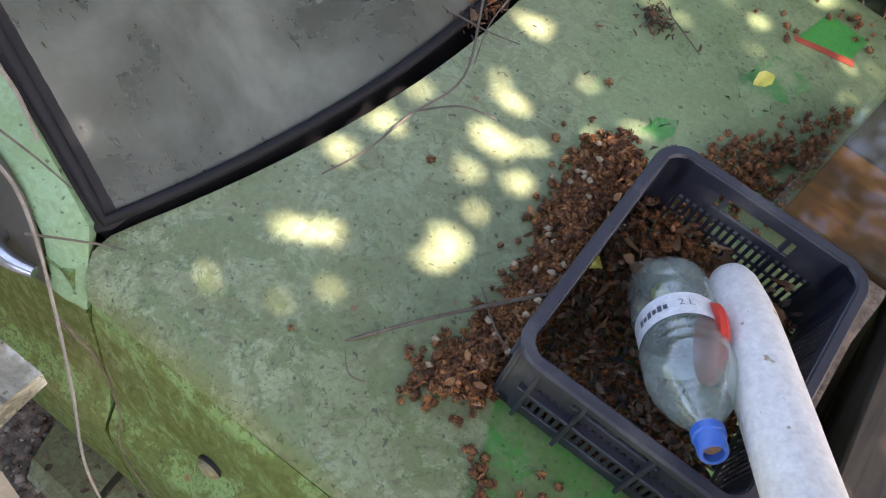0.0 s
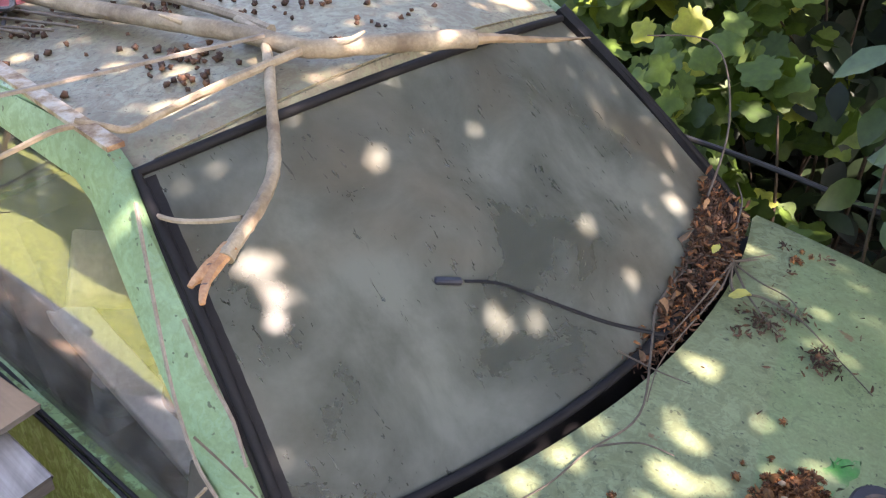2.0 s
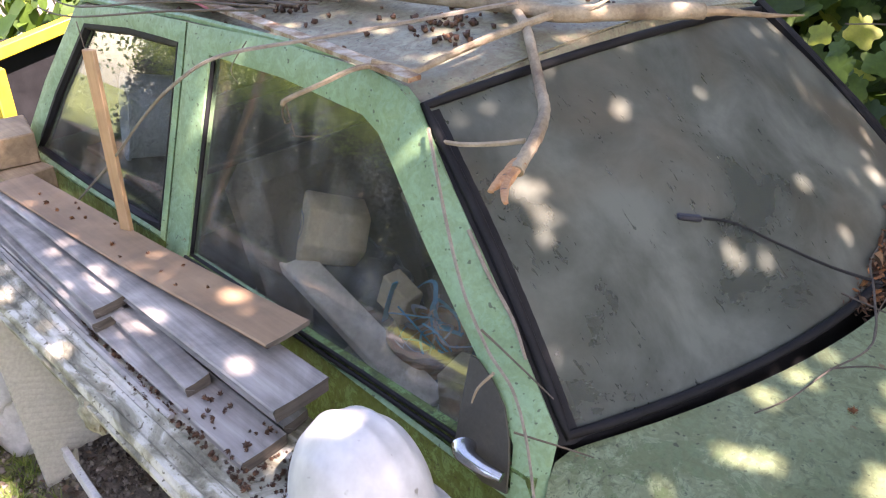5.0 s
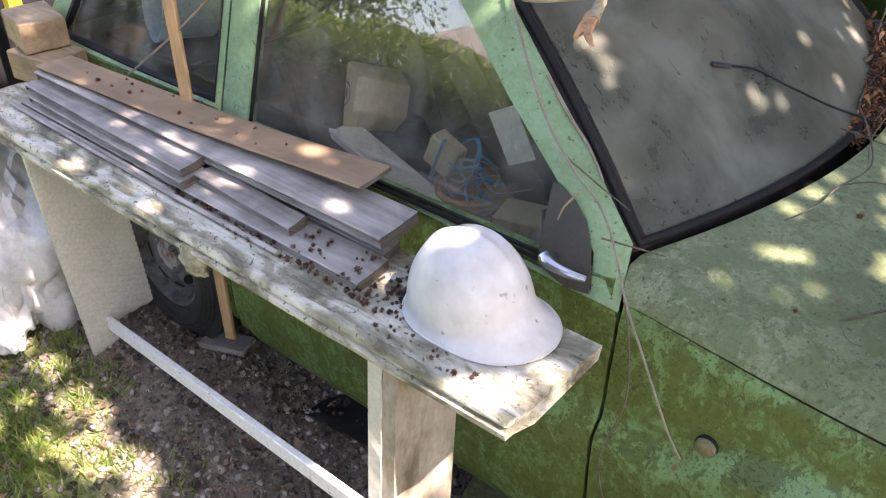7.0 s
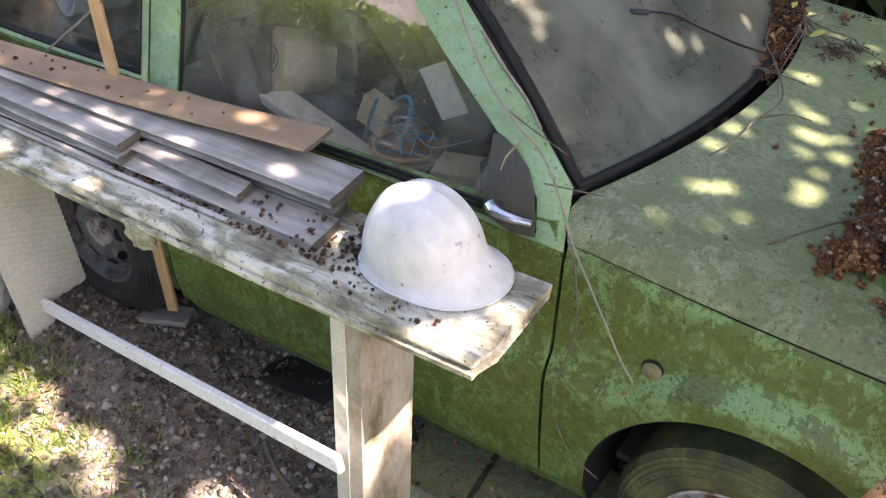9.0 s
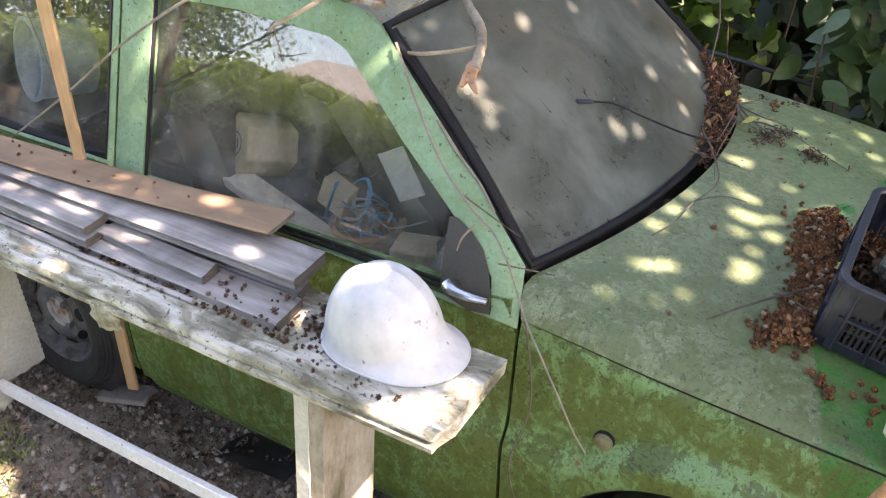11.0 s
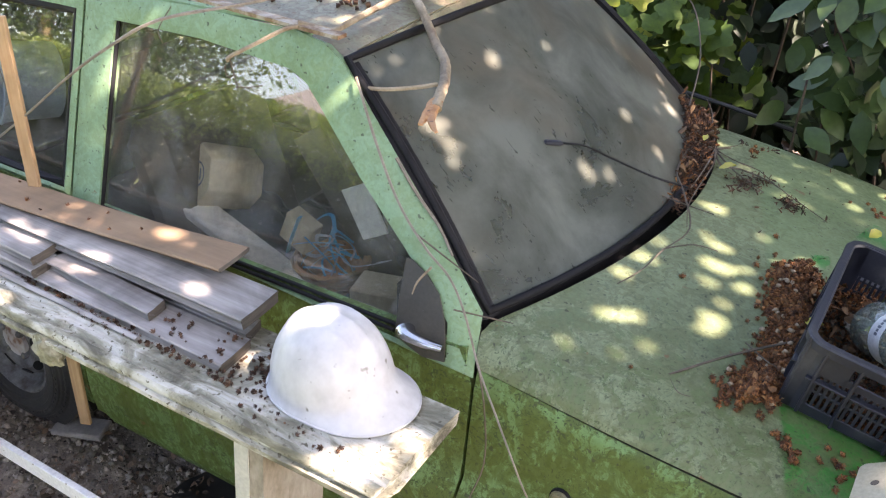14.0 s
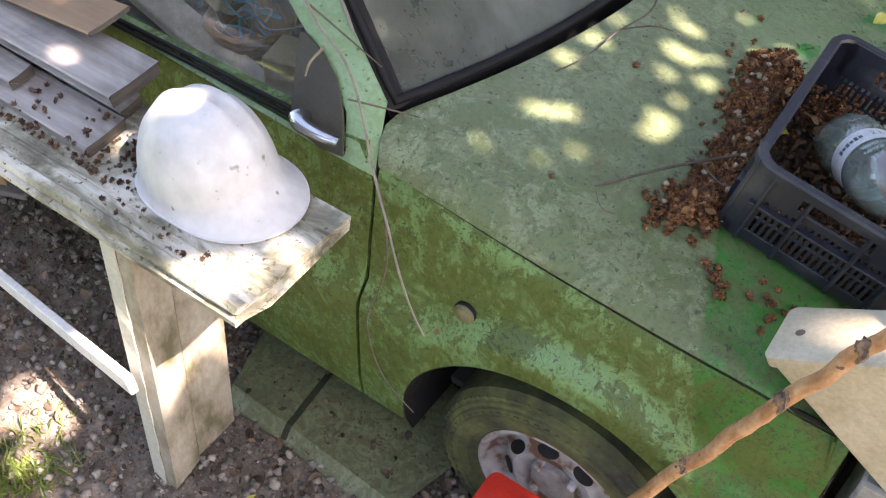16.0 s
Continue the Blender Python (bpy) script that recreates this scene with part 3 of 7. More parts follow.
def arch(x, cx, r, base):
    return 0.238 + math.sqrt(r * r - (x - cx) ** 2) if abs(x - cx) < r else base


def far(P):
    Q = np.array(P, float)
    Q[..., 1] = 2 * CY - Q[..., 1]
    return Q[::-1]


def belt_ring(outer, inner, per=4, turned=None):
    """A frame on the leaning upper side between two outlines of (x, z). turned: how far each outer point stands in."""
    O, I = smooth_poly(outer, per), smooth_poly(inner, per)
    P = np.stack([O, 0.5 * (O + I), I], 1)
    y = up_y(P[..., 1])
    y = y - np.array([0, 0.006, 0])[None, :]
    if turned:
        t = np.array(turned, float)
        t = np.concatenate([np.linspace(t[i], t[(i + 1) % len(t)], per, endpoint=False) for i in range(len(t))])
        y = y + t[:, None] * np.array([1, 0.30, 0])[None, :]
    return np.stack([P[..., 0], y, P[..., 1]], 2)


def smooth_poly(pts, per):
    """Straight runs between the points, the same number for each."""
    p = np.asarray(pts, float)
    return np.concatenate([p[i] + (p[(i + 1) % len(p)] - p[i]) * np.linspace(0, 1, per, endpoint=False)[:, None] for i in range(len(p))])


def hood_z(x, y):
    t = abs(y - CY) / CY
    return 0.918 - 0.10 * x - 0.10 * x * x - 0.038 * t * t


def roof_z(x, y):
    t = abs(y - CY) / 0.54
    f = np.clip((x + 0.62) / 0.2, 0, 1)
    return 1.338 + 0.042 * (1 - t * t) - 0.022 * f * f - 0.028 * f * f * np.clip((y - 0.6) / 0.6, 0, 1) - 0.05 * np.clip((-1.5 - x) / 0.5, 0, 1) ** 2


def hood_back(y):
    return -0.008 + 0.172 * (1 - ((y - 0.69) / 0.69) ** 2)


car = thing("car", (-0.7, CY, 0.0), "abandoned green three-door hatchback with faded mossy paint", "car")

wing_x = np.concatenate([np.linspace(0.012, 0.108, 5), 0.445 - 0.333 * np.cos(np.linspace(0, math.pi, 33)), np.linspace(0.782, 0.86, 4)])
door_x = np.linspace(-1.187, 0.004, 40)
rear_x = np.concatenate([np.linspace(-2.32, -1.90, 8), -1.56 - 0.33 * np.cos(np.linspace(0, math.pi, 27)), np.linspace(-1.222, -1.195, 3)])
wing = flank(wing_x, lambda x: arch(x, 0.445, 0.333, 0.20 if x < 0.4 else 0.27), lambda x: gap_z(x) - 0.005)
door = flank(door_x, lambda x: 0.20, lambda x: 0.852)
door[-1, :, 0] += np.interp(door[-1, :, 2], [0.2, 0.5, 0.79, 0.815, 0.86], [-0.004, 0.0, 0.004, -0.012, -0.016])
wing[0, :, 0] += np.interp(wing[0, :, 2], [0.2, 0.5, 0.80], [-0.004, 0.0, 0.004])
rear = flank(rear_x, lambda x: arch(x, -1.56, 0.33, 0.22), lambda x: 0.852)
sill_pts = np.array([[[x, y, z] for y, z in ((-0.07, 0.195), (-0.072, 0.16), (-0.055, 0.12), (0.0, 0.115))] for x in np.linspace(-1.20, 0.10, 12)])

DOOR_OUT = [(0.010, 0.792), (-0.004, 0.909), (-0.163, 1.067), (-0.309, 1.210), (-0.415, 1.318), (-0.46, 1.343), (-0.53, 1.354), (-0.85, 1.358), (-1.187, 1.345), (-1.187, 1.10), (-1.187, 0.838), (-0.75, 0.838), (-0.09, 0.802)]
DOOR_IN = [(-0.050, 0.815), (-0.062, 0.885), (-0.165, 0.980), (-0.32, 1.105), (-0.448, 1.222), (-0.488, 1.257), (-0.54, 1.278), (-0.80, 1.295), (-1.082, 1.292), (-1.086, 1.08), (-1.087, 0.850), (-0.75, 0.848), (-0.10, 0.815)]
# the front pillar turns in towards the windscreen: how far its outer edge stands in from the flat side
PILLAR_IN = [0.010, 0.030, 0.030, 0.018, 0.004, 0, 0, 0, 0, 0, 0, 0, 0]
QUART_OUT = [(-1.195, 0.853), (-1.195, 1.10), (-1.195, 1.345), (-1.50, 1.335), (-1.80, 1.305), (-1.98, 1.08), (-2.12, 0.853), (-1.65, 0.853)]
QUART_IN = [(-1.222, 0.872), (-1.222, 1.08), (-1.222, 1.292), (-1.48, 1.285), (-1.73, 1.262), (-1.89, 1.06), (-2.00, 0.882), (-1.62, 0.872)]

y_rows = np.concatenate([[-0.058, -0.052, -0.038, -0.018, 0.012], np.linspace(0.05, 1.25, 25), [1.288, 1.318, 1.338, 1.352, 1.358]])
drop = np.concatenate([[1.0, 0.75, 0.40, 0.13, 0.03], np.zeros(25), [0.03, 0.13, 0.40, 0.75, 1.0]])
hood_u = np.linspace(0, 1, 30)
H = np.zeros((30, len(y_rows), 3))
for j, y in enumerate(y_rows):
    yc = min(max(y, 0.0), 2 * CY)
    x0 = hood_back(yc) + 0.006 + 0.018 * drop[j]
    x = x0 + (0.85 - x0) * hood_u
    top = hood_z(x, yc)
    nose = np.clip((x - 0.74) / 0.11, 0, 1) ** 2 * 0.05
    H[:, j] = np.stack([x, np.full(30, y) + 0.03 * np.clip((x - 0.35) / 0.5, 0, 1) ** 2 * (1 if y < CY else -1) * (abs(y - CY) / 0.7), top - (top - gap_z(x)) * drop[j] - nose], 1)

rx = np.linspace(-1.82, -0.42, 30)
ry = np.linspace(0.10, 1.20, 22)
R = np.array([[[x + 0.035 * (1 - ((y - CY) / 0.55) ** 2) * np.clip((x + 0.9) / 0.48, 0, 1), y, float(roof_z(x, y)) - 0.018 * max(0, abs(y - CY) / 0.55 - 0.93) / 0.07] for y in ry] for x in rx])

# the windscreen between its four bowed edges
gu, gv = np.linspace(0, 1, 22), np.linspace(0, 1, 16)


def screen_pt(u, v):
    y0, y1 = 0.016 + 1.274 * u, 0.118 + 1.064 * u
    bow = 1 - (2 * u - 1) ** 2
    b = np.array([-0.007 + 0.138 * bow, y0, 0.896 + 0.010 * bow])
    t = np.array([-0.418 + 0.045 * bow + 0.015 * u * u, y1 - 0.02 * u * u, 1.306 + 0.026 * bow - 0.030 * u * u])
    return b + (t - b) * v + np.array([0.010, 0, 0.012]) * math.sin(math.pi * v)


W = np.array([[screen_pt(u, v) for v in gv] for u in gu])
edge = np.concatenate([W[:, 0], W[-1, 1:], W[-2::-1, -1], W[0, -2:0:-1]])

part("hood", sheet(H, 0.004), M["hood"], car, "faded sage-green bonnet with a brighter green front end")
part("roof", sheet(R, 0.004), M["roof"], car, "faded green roof littered with dry buds")
windscreen = part("windscreen", sheet(W, 0.005), M["screen"], car, "dusty grey windscreen")
part("screen_seal", tube(edge + np.array([0.003, 0, 0.004]), 0.0088, sides=10, closed=True), M["rubber"], windscreen, "black rubber seal")
header = []
for j in range(len(ry)):
    u = min(max((ry[j] - 0.118) / 1.064, 0.0), 1.0)
    a, b = R[-1, j], screen_pt(u, 1.0) + np.array((0.0, 0.0, -0.004))
    header.append([a - np.array((0.01, 0, 0.004)), a + np.array((0.004, 0, -0.004)), 0.45 * a + 0.55 * b + np.array((0.004, 0, 0.002)), b])
part("roof_header", sheet(np.array(header)[::-1], 0.004), M["roof"], car, "green roof edge above the windscreen")
cowl = np.array([[[screen_pt(u, 0)[0] + d, screen_pt(u, 0)[1], screen_pt(u, 0)[2] - e] for d, e in ((-0.02, 0.02), (0.0, 0.06), (0.02, 0.075), (0.07, 0.075))] for u in np.linspace(0, 1, 16)])
part("cowl", sheet(cowl, 0.004), M["rubber"], car)
for s in (0, 1):
    f = far if s else (lambda P: P)
    part("front_wing", sheet(f(wing), 0.004), M["side"], car, "olive-green front wing with algae")
    dr = part("door", sheet(f(door), 0.02), M["side"], car, "olive-green door panel stained with algae")
    part("rear_wing", sheet(f(rear), 0.004), M["side"], car)
    part("sill", sheet(f(sill_pts), 0.01), M["side"], car)
    ring = belt_ring(DOOR_OUT, DOOR_IN, 4, PILLAR_IN)
    drop_far = np.array((0.0, -0.022, -0.026)) * s
    part("window_frame", sheet(f(ring) + drop_far, 0.03, True), M["frame"], dr, "pale green window frame")
    inner = ring[:, 2]
    if not s:
        O, I = smooth_poly(DOOR_OUT, 4), smooth_poly(DOOR_IN, 4)
        Q = (O + 0.52 * (I - O))[24:34]
        part("door_gap", tube([(a, float(up_y(b)) - 0.0040, b) for a, b in Q], 0.0016, sides=6), M["rubber"], dr)
    part("window_seal", tube(f(inner[:, None] + np.array([0, 0.012, 0]))[:, 0], 0.006, sides=6, closed=True), M["rubber"], dr)
    if not s:
        for k, (zz, off) in enumerate(((0.853, -0.006), (0.8425, -0.009))):
            part("belt_strip", tube([(x, float(up_y(zz)) + off, zz - 0.010 * max(0.0, (x + 0.45) / 0.30) * 0.6) for x in np.linspace(-1.085, -0.175, 12)], 0.0042, sides=8, flat=1.15), M["rubber"], dr, "black rubber strip along the window")
    c2 = smooth_poly(DOOR_IN, 4)
    k = len(c2)
    ctr = np.array([-0.66, 1.06])
    pane = np.stack([c2 + (ctr - c2) * t for t in (0, 0.35, 0.7, 0.995)], 1)
    pane = np.stack([pane[..., 0], up_y(pane[..., 1]) + 0.016 - 0.012, pane[..., 1]], 2)
    pane[..., 1] += 0.012
    part("window_pane", sheet(f(pane), 0.004, True), M["pane"], dr, "grimy side window")
    q = belt_ring(QUART_OUT, QUART_IN)
    qw = part("quarter_window", sheet(f(q) + drop_far, 0.03, True), M["frame"], car)
    part("quarter_seal", tube(f(q[:, 2][:, None] + np.array([0, 0.008, 0]))[:, 0], 0.012, sides=6, closed=True), M["rubber"], qw)
    c3 = smooth_poly(QUART_IN, 4)
    ctr = np.array([-1.56, 1.08])
    pane = np.stack([c3 + (ctr - c3) * t for t in (0, 0.35, 0.7, 0.995)], 1)
    pane = np.stack([pane[..., 0], up_y(pane[..., 1]) + 0.014, pane[..., 1]], 2)
    part("quarter_pane", sheet(f(pane), 0.004, True), M["pane"], qw)
    gut = np.array([[x, up_y(1.35) + 0.012, float(np.interp(x, [-2.0, -1.8, -1.2, -0.6, -0.46, -0.40, -0.02], [1.20, 1.318, 1.350, 1.362, 1.35, 1.318, 0.908]))] for x in np.linspace(-1.85, -0.50, 24)])
    if not s:
        part("gutter", tube(f(gut[:, None])[:, 0], 0.008, sides=6), M["frame"], car)
    post = np.array([[[a[0] + d, a[1] + e, a[2] - 0.02] for d, e in ((-0.012, -0.004), (0.0, 0.008), (0.0, 0.03))] for a in W[0]])
    part("pillar", sheet(f(post), 0.02), M["rubber"], car)
    # wheel houses and wheels
    for cx, r in ((0.445, 0.333), (-1.56, 0.33)):
        aa = np.linspace(-0.25, math.pi + 0.25, 24)
        well = np.array([[[cx - r * math.cos(a), float(side_y(cx - r * math.cos(a), 0.238 + r * math.sin(a))) + d, 0.238 + r * math.sin(a)] for d in (0.004, 0.1, 0.26)] for a in aa])
        part("wheel_house", sheet(f(well), 0.004), M["rubber"], car)
        R_T = 0.275 if cx > 0 else 0.30
        mid = -0.058 if cx > 0 else -0.115
        wx, wz, fl = (0.436, 0.142, -0.062) if cx > 0 else (-1.588, 0.265, 0.0)
        mw = Matrix.Translation((wx, (2 * CY - mid if s else mid) + (0.075 if not s else -0.075), wz)) @ Matrix.Rotation(radians(90 if not s else -90), 4, "X")
        wh = thing_part = part("wheel", lathe([(0.0, 0.02), (0.05, 0.03), (0.052, 0.045), (0.0, 0.05)], 20, None, mw), M["rim"], car)
        part("tyre", lathe([(0.165, -0.06), (0.20, -0.075), (0.245, -0.07), (R_T, -0.05), (R_T, 0.05), (0.268, 0.058), (0.262, 0.066), (0.256, 0.066), (0.252, 0.072), (0.244, 0.073), (0.241, 0.078), (0.228, 0.079), (0.225, 0.082), (0.212, 0.082), (0.209, 0.079), (0.19, 0.077), (0.187, 0.072), (0.176, 0.068), (0.168, 0.058), (0.160, 0.03)], 48, None, mw, fl), M["tyre"] if cx > 0 else M["tyre_dark"], wh, "mossy black tyre" if cx > 0 else "perished black tyre")
        rimbm = lathe([(0.172, 0.064), (0.166, 0.066), (0.160, 0.055), (0.150, 0.03), (0.128, 0.018), (0.118, 0.03), (0.095, 0.046), (0.075, 0.044), (0.06, 0.03), (0.0, 0.03)], 40, None, mw)
        for k in range(4):
            a = 2 * math.pi * (k + 0.5) / 4
            lathe([(0.011, 0.03), (0.011, 0.05), (0.006, 0.055), (0, 0.055)], 6, rimbm, mw @ Matrix.Translation((0.055 * math.cos(a), 0.055 * math.sin(a), 0)))
        lugs = bmesh.new()
        for k in range(64):
            a = 2 * math.pi * k / 64
            for rr, zz, ln in ((0.259, 0.0655, 0.010), (0.232, 0.0795, 0.006)):
                c = mw @ Vector((rr * math.cos(a), rr * math.sin(a), zz))
                if c.z > fl + 0.02:
                    box(lugs, c, (ln, 0.010, 0.0035), (mw @ Matrix.Rotation(a + 0.5 * (k % 2), 4, "Z")).to_3x3(), 0)
        part("tread_band", lugs, M["tyre"] if cx > 0 else M["tyre_dark"], wh, kind="stuff", smooth=False)
        part("rim", rimbm, M["rim"] if cx > 0 else M["rim_dark"], wh, "rusty steel rim" if cx > 0 else "dull grey steel rim")
        for k in range(8):
            a = 2 * math.pi * (k + 0.3) / 8
            vb = lathe([(0.0, 0.0), (0.019, 0.0), (0.019, 0.003), (0.0, 0.0035)], 16, None, mw @ Matrix.Translation((0.108 * math.cos(a), 0.108 * math.sin(a), 0.0395)) @ Matrix.Rotation(a, 4, "Z") @ Matrix.Rotation(radians(34), 4, "Y") @ Matrix.Diagonal((0.8, 1.3, 1, 1)))
            part("vent", vb, M["rubber"], wh)
# near-black colour that stands for shade in gaps and steps
M["seam"] = surface("seam_shade_black", [(0.3, (0.006, 0.008, 0.004)), (0.7, (0.025, 0.030, 0.012))], 40, 200, (0.8, 0.95), 0.3)
sx = np.linspace(0.02, 0.84, 40)
# tube laid in the bonnet gap to paint its shade as a dark line
part("gap_shade_line", tube([(x, float(side_y(x, gap_z(x) - 0.003)) + 0.006, float(gap_z(x)) - 0.004) for x in sx], 0.005, sides=6, rough=0.5), M["seam"], car, "dark line painted as the shade in the bonnet gap")
# floor, bulkheads, nose and tail close the shell
shell = bmesh.new()
box(shell, (-0.75, CY, 0.17), (2.9, 1.2, 0.02))
box(shell, (0.02, CY, 0.45), (0.03, 1.22, 0.70))
part("floor_pan", shell, M["dark"], car)
nose = np.array([[[0.855 - 0.02 * ((y - CY) / 0.7) ** 2 + dx, y, z] for dx, z in ((0, 0.72), (0.015, 0.62), (0.005, 0.45), (0.0, 0.28))] for y in np.linspace(-0.045, 1.345, 12)])
part("front_panel", sheet(nose, 0.004), M["side"], car)
tail = np.array([[[x, a + (2 * CY - 2 * a) * k, z] for x, z, a in ((-1.81, 1.30, up_y(1.30) + 0.02), (-1.985, 1.08, up_y(1.08) + 0.02), (-2.125, 0.86, -0.03), (-2.29, 0.6, -0.03), (-2.30, 0.24, -0.03))] for k in np.linspace(0, 1, 12)])
part("tail_panel", sheet(tail[:, 2:], 0.006), M["frame"], car)
part("window_pane", sheet(tail[:, :3], 0.004), M["screen"], car, "rear window glass")
for ob in car.children_recursive:
    if ob.name.startswith(("window_pane", "quarter_pane")):
        ob.visible_shadow = False
part("dashboard", boxed((-0.17, CY, 0.74), (0.26, 1.14, 0.22), None, 0.04), M["dark"], car, "dark dusty dashboard")
for y in (0.32, 0.98):
    st = part("seat", boxed((-0.72, y, 0.42), (0.50, 0.48, 0.16), None, 0.05), M["seat"], car, "worn brown cloth seat")
    part("backrest", boxed((-1.02, y, 0.72), (0.14, 0.47, 0.62), Matrix.Rotation(radians(-18), 3, "Y"), 0.05), M["seat"], st)
part("parcel_shelf", boxed((-1.76, CY, 0.845), (0.46, 1.12, 0.02), None, 0.004), M["dark"], car, "dark parcel shelf")
part("rear_seat", boxed((-1.55, CY, 0.45), (0.5, 1.1, 0.2), None, 0.05), M["seat"], car)
# side lamp, mirror plate and chrome mirror foot
lamp_m = Matrix.Translation((0.228, float(side_y(0.228, 0.61)), 0.608)) @ Matrix.Rotation(radians(90), 4, "X")
side_lamp = part("side_lamp", lathe([(0.0232, -0.004), (0.0232, 0.003), (0.021, 0.005), (0.0, 0.005)], 28, None, lamp_m), M["rubber"], car)
part("lens", lathe([(0.0205, 0.003), (0.0205, 0.007), (0.0185, 0.0095), (0.0160, 0.010), (0.0155, 0.012), (0.008, 0.0145), (0.0, 0.015)], 28, None, lamp_m), M["lamp"], side_lamp, "dirty yellowish lens")
tri = np.array([(-0.176, 0.984), (-0.160, 0.984), (-0.122, 0.965), (-0.088, 0.936), (-0.066, 0.890), (-0.056, 0.850), (-0.050, 0.812), (-0.10, 0.806), (-0.172, 0.826), (-0.176, 0.90)])
tri = smooth_poly(tri, 4)
tc = tri.mean(0)
tp = np.stack([tri + (tc - tri) * t for t in (0, 0.5, 0.99)], 1)
tp = np.stack([tp[..., 0], up_y(tp[..., 1]) - 0.004, tp[..., 1]], 2)
M["plate"] = surface("dull_brown_black_plastic", [(0.35, (0.040, 0.040, 0.036)), (0.6, (0.062, 0.058, 0.046)), (0.75, (0.10, 0.095, 0.07))], 7, 140, (0.4, 0.6), 0.1)
mirror = part("mirror_plate", sheet(tp, 0.004, True), M["plate"], car, "flat dull black mirror plate with no mirror")
foot = smooth_line([(-0.142, -0.074, 0.853), (-0.132, -0.083, 0.854), (-0.118, -0.088, 0.854), (-0.085, -0.088, 0.852), (-0.052, -0.080, 0.848)], 5)
fb = tube(foot, 0.0215, 0.0095, sides=16, flat=0.85)
part("mirror_foot", fb, M["chrome"], mirror, "bare chrome mirror stalk")

M["husk"] = surface("red_brown_husk", [(0.3, (0.11, 0.046, 0.018)), (0.55, (0.27, 0.125, 0.046)), (0.75, (0.42, 0.23, 0.10))], 40, 200, (0.7, 0.9), 0.4, vary=0.6)
# ---- bench and what lies on it ----
bench = thing("bench", (-0.9, -0.3, 0), "makeshift bench with a mossy flaking white top, planks lie on it", "bench")
top_profile = [(-0.165, 0.760), (-0.165, 0.796), (-0.30, 0.799), (-0.352, 0.798), (-0.358, 0.793), (-0.366, 0.793), (-0.371, 0.799), (-0.385, 0.799), (-0.391, 0.791), (-0.398, 0.791), (-0.405, 0.799), (-0.417, 0.797), (-0.423, 0.789), (-0.423, 0.781), (-0.417, 0.778), (-0.417, 0.771), (-0.427, 0.768), (-0.427, 0.757), (-0.418, 0.752), (-0.36, 0.752)]
bm = bmesh.new()
xs = np.concatenate([np.linspace(-1.95, -0.05, 60), np.linspace(-0.03, 0.046, 6)])
rows = []
for x in xs:
    wob = 0.0004 * math.sin(31 * x) + 0.0003 * math.sin(77 * x)
    rows.append([bm.verts.new((x - (0.011 * rng.random() + (0.010 if y < -0.41 else 0)) * (x > 0.02), y + wob * (z < 0.79), z + 0.0006 * math.sin(23 * x + 9 * y))) for y, z in top_profile])
for A, B in zip(rows, rows[1:]):
    for k in range(len(top_profile)):
        q = (k + 1) % len(top_profile)
        bm.faces.new((A[k], B[k], B[q], A[q]))
bm.faces.new(rows[0])
bm.faces.new(rows[-1][::-1])
part("benchtop", bm, M["white_wood"], bench, "flaking white board with a moulded edge and moss")
for y0, y1, cut in ((-0.412, -0.340, 0.03), (-0.333, -0.222, 0.06)):
    bm = bmesh.new()
    P = []
    for z in np.linspace(-0.06, 0.762, 12):
        k = 1 - z / 0.76
        P.append([(-0.258 - 0.045 * k, y0 - 0.03 * k, z + (cut if z < 0 else 0)), (-0.258 - 0.045 * k, y1 - 0.03 * k, z + (cut * 2 if z < 0 else 0))])
    part("leg_board", sheet(P, 0.034 if y0 < -0.4 else 0.026), M["white_leg"], bench, "old white-painted board", smooth=False)
P = []
for z in np.linspace(-0.05, 0.755, 24):
    k = 1 - z / 0.76
    P.append([(-0.258 - 0.045 * k, -0.4155 - 0.03 * k + 0.0012 * math.sin(60 * z), z), (-0.293 - 0.045 * k, -0.4155 - 0.03 * k, z)])
part("painted_edge", sheet(P, 0.003), M["cream"], bench, "white painted edge of the leg", smooth=False)
# added black strip behind the boards, the shade of their joint
part("gap_shade_strip", boxed((-0.300, -0.352, 0.34), (0.006, 0.020, 0.74), Matrix.Rotation(radians(3.4), 3, "Y"), 0.001), M["rubber"], bench, "black strip added as the shade in the gap between the leg boards")
# the far end stands on a ribbed white panel
P = []
for z in np.linspace(0, 0.757, 150):
    k = 1 - z / 0.757
    row = []
    for y in np.linspace(0, 1, 24):
        yy = -0.42 + 0.05 * k + y * 0.235
        rib = 0.0013 * math.sin(300 * (z + 0.45 * yy)) + 0.003 * math.sin(9 * z)
        row.append((-1.60 - 0.06 * k + rib, yy, max(z, 0.10 if y > 0.42 else 0.0) if z < 0.10 else z))
    P.append(row)
part("ribbed_panel", sheet(P, 0.012), M["cream"], bench, "ribbed cream plastic panel")
rail = np.array([(-0.286, -0.452, 0.366), (-1.64, -0.30, 0.10)])
d = Vector(rail[1] - rail[0])
bm = boxed((0, 0, 0), (d.length, 0.018, 0.045), None, 0.002)
bmesh.ops.transform(bm, matrix=Matrix.Translation((rail[0] + rail[1]) / 2) @ d.to_track_quat("X", "Z").to_matrix().to_4x4(), verts=bm.verts)
M["white_plastic"] = surface("white_plastic", [(0.35, (0.84, 0.84, 0.84)), (0.7, (0.78, 0.78, 0.77))], 6, 90, (0.35, 0.5), 0.05, specks=(0.30, 0.25, 0.2), speckle=(0.70, 0.74))
part("rail", bm, M["white_plastic"], bench, "white plastic profile rail")
lump = bmesh.new()
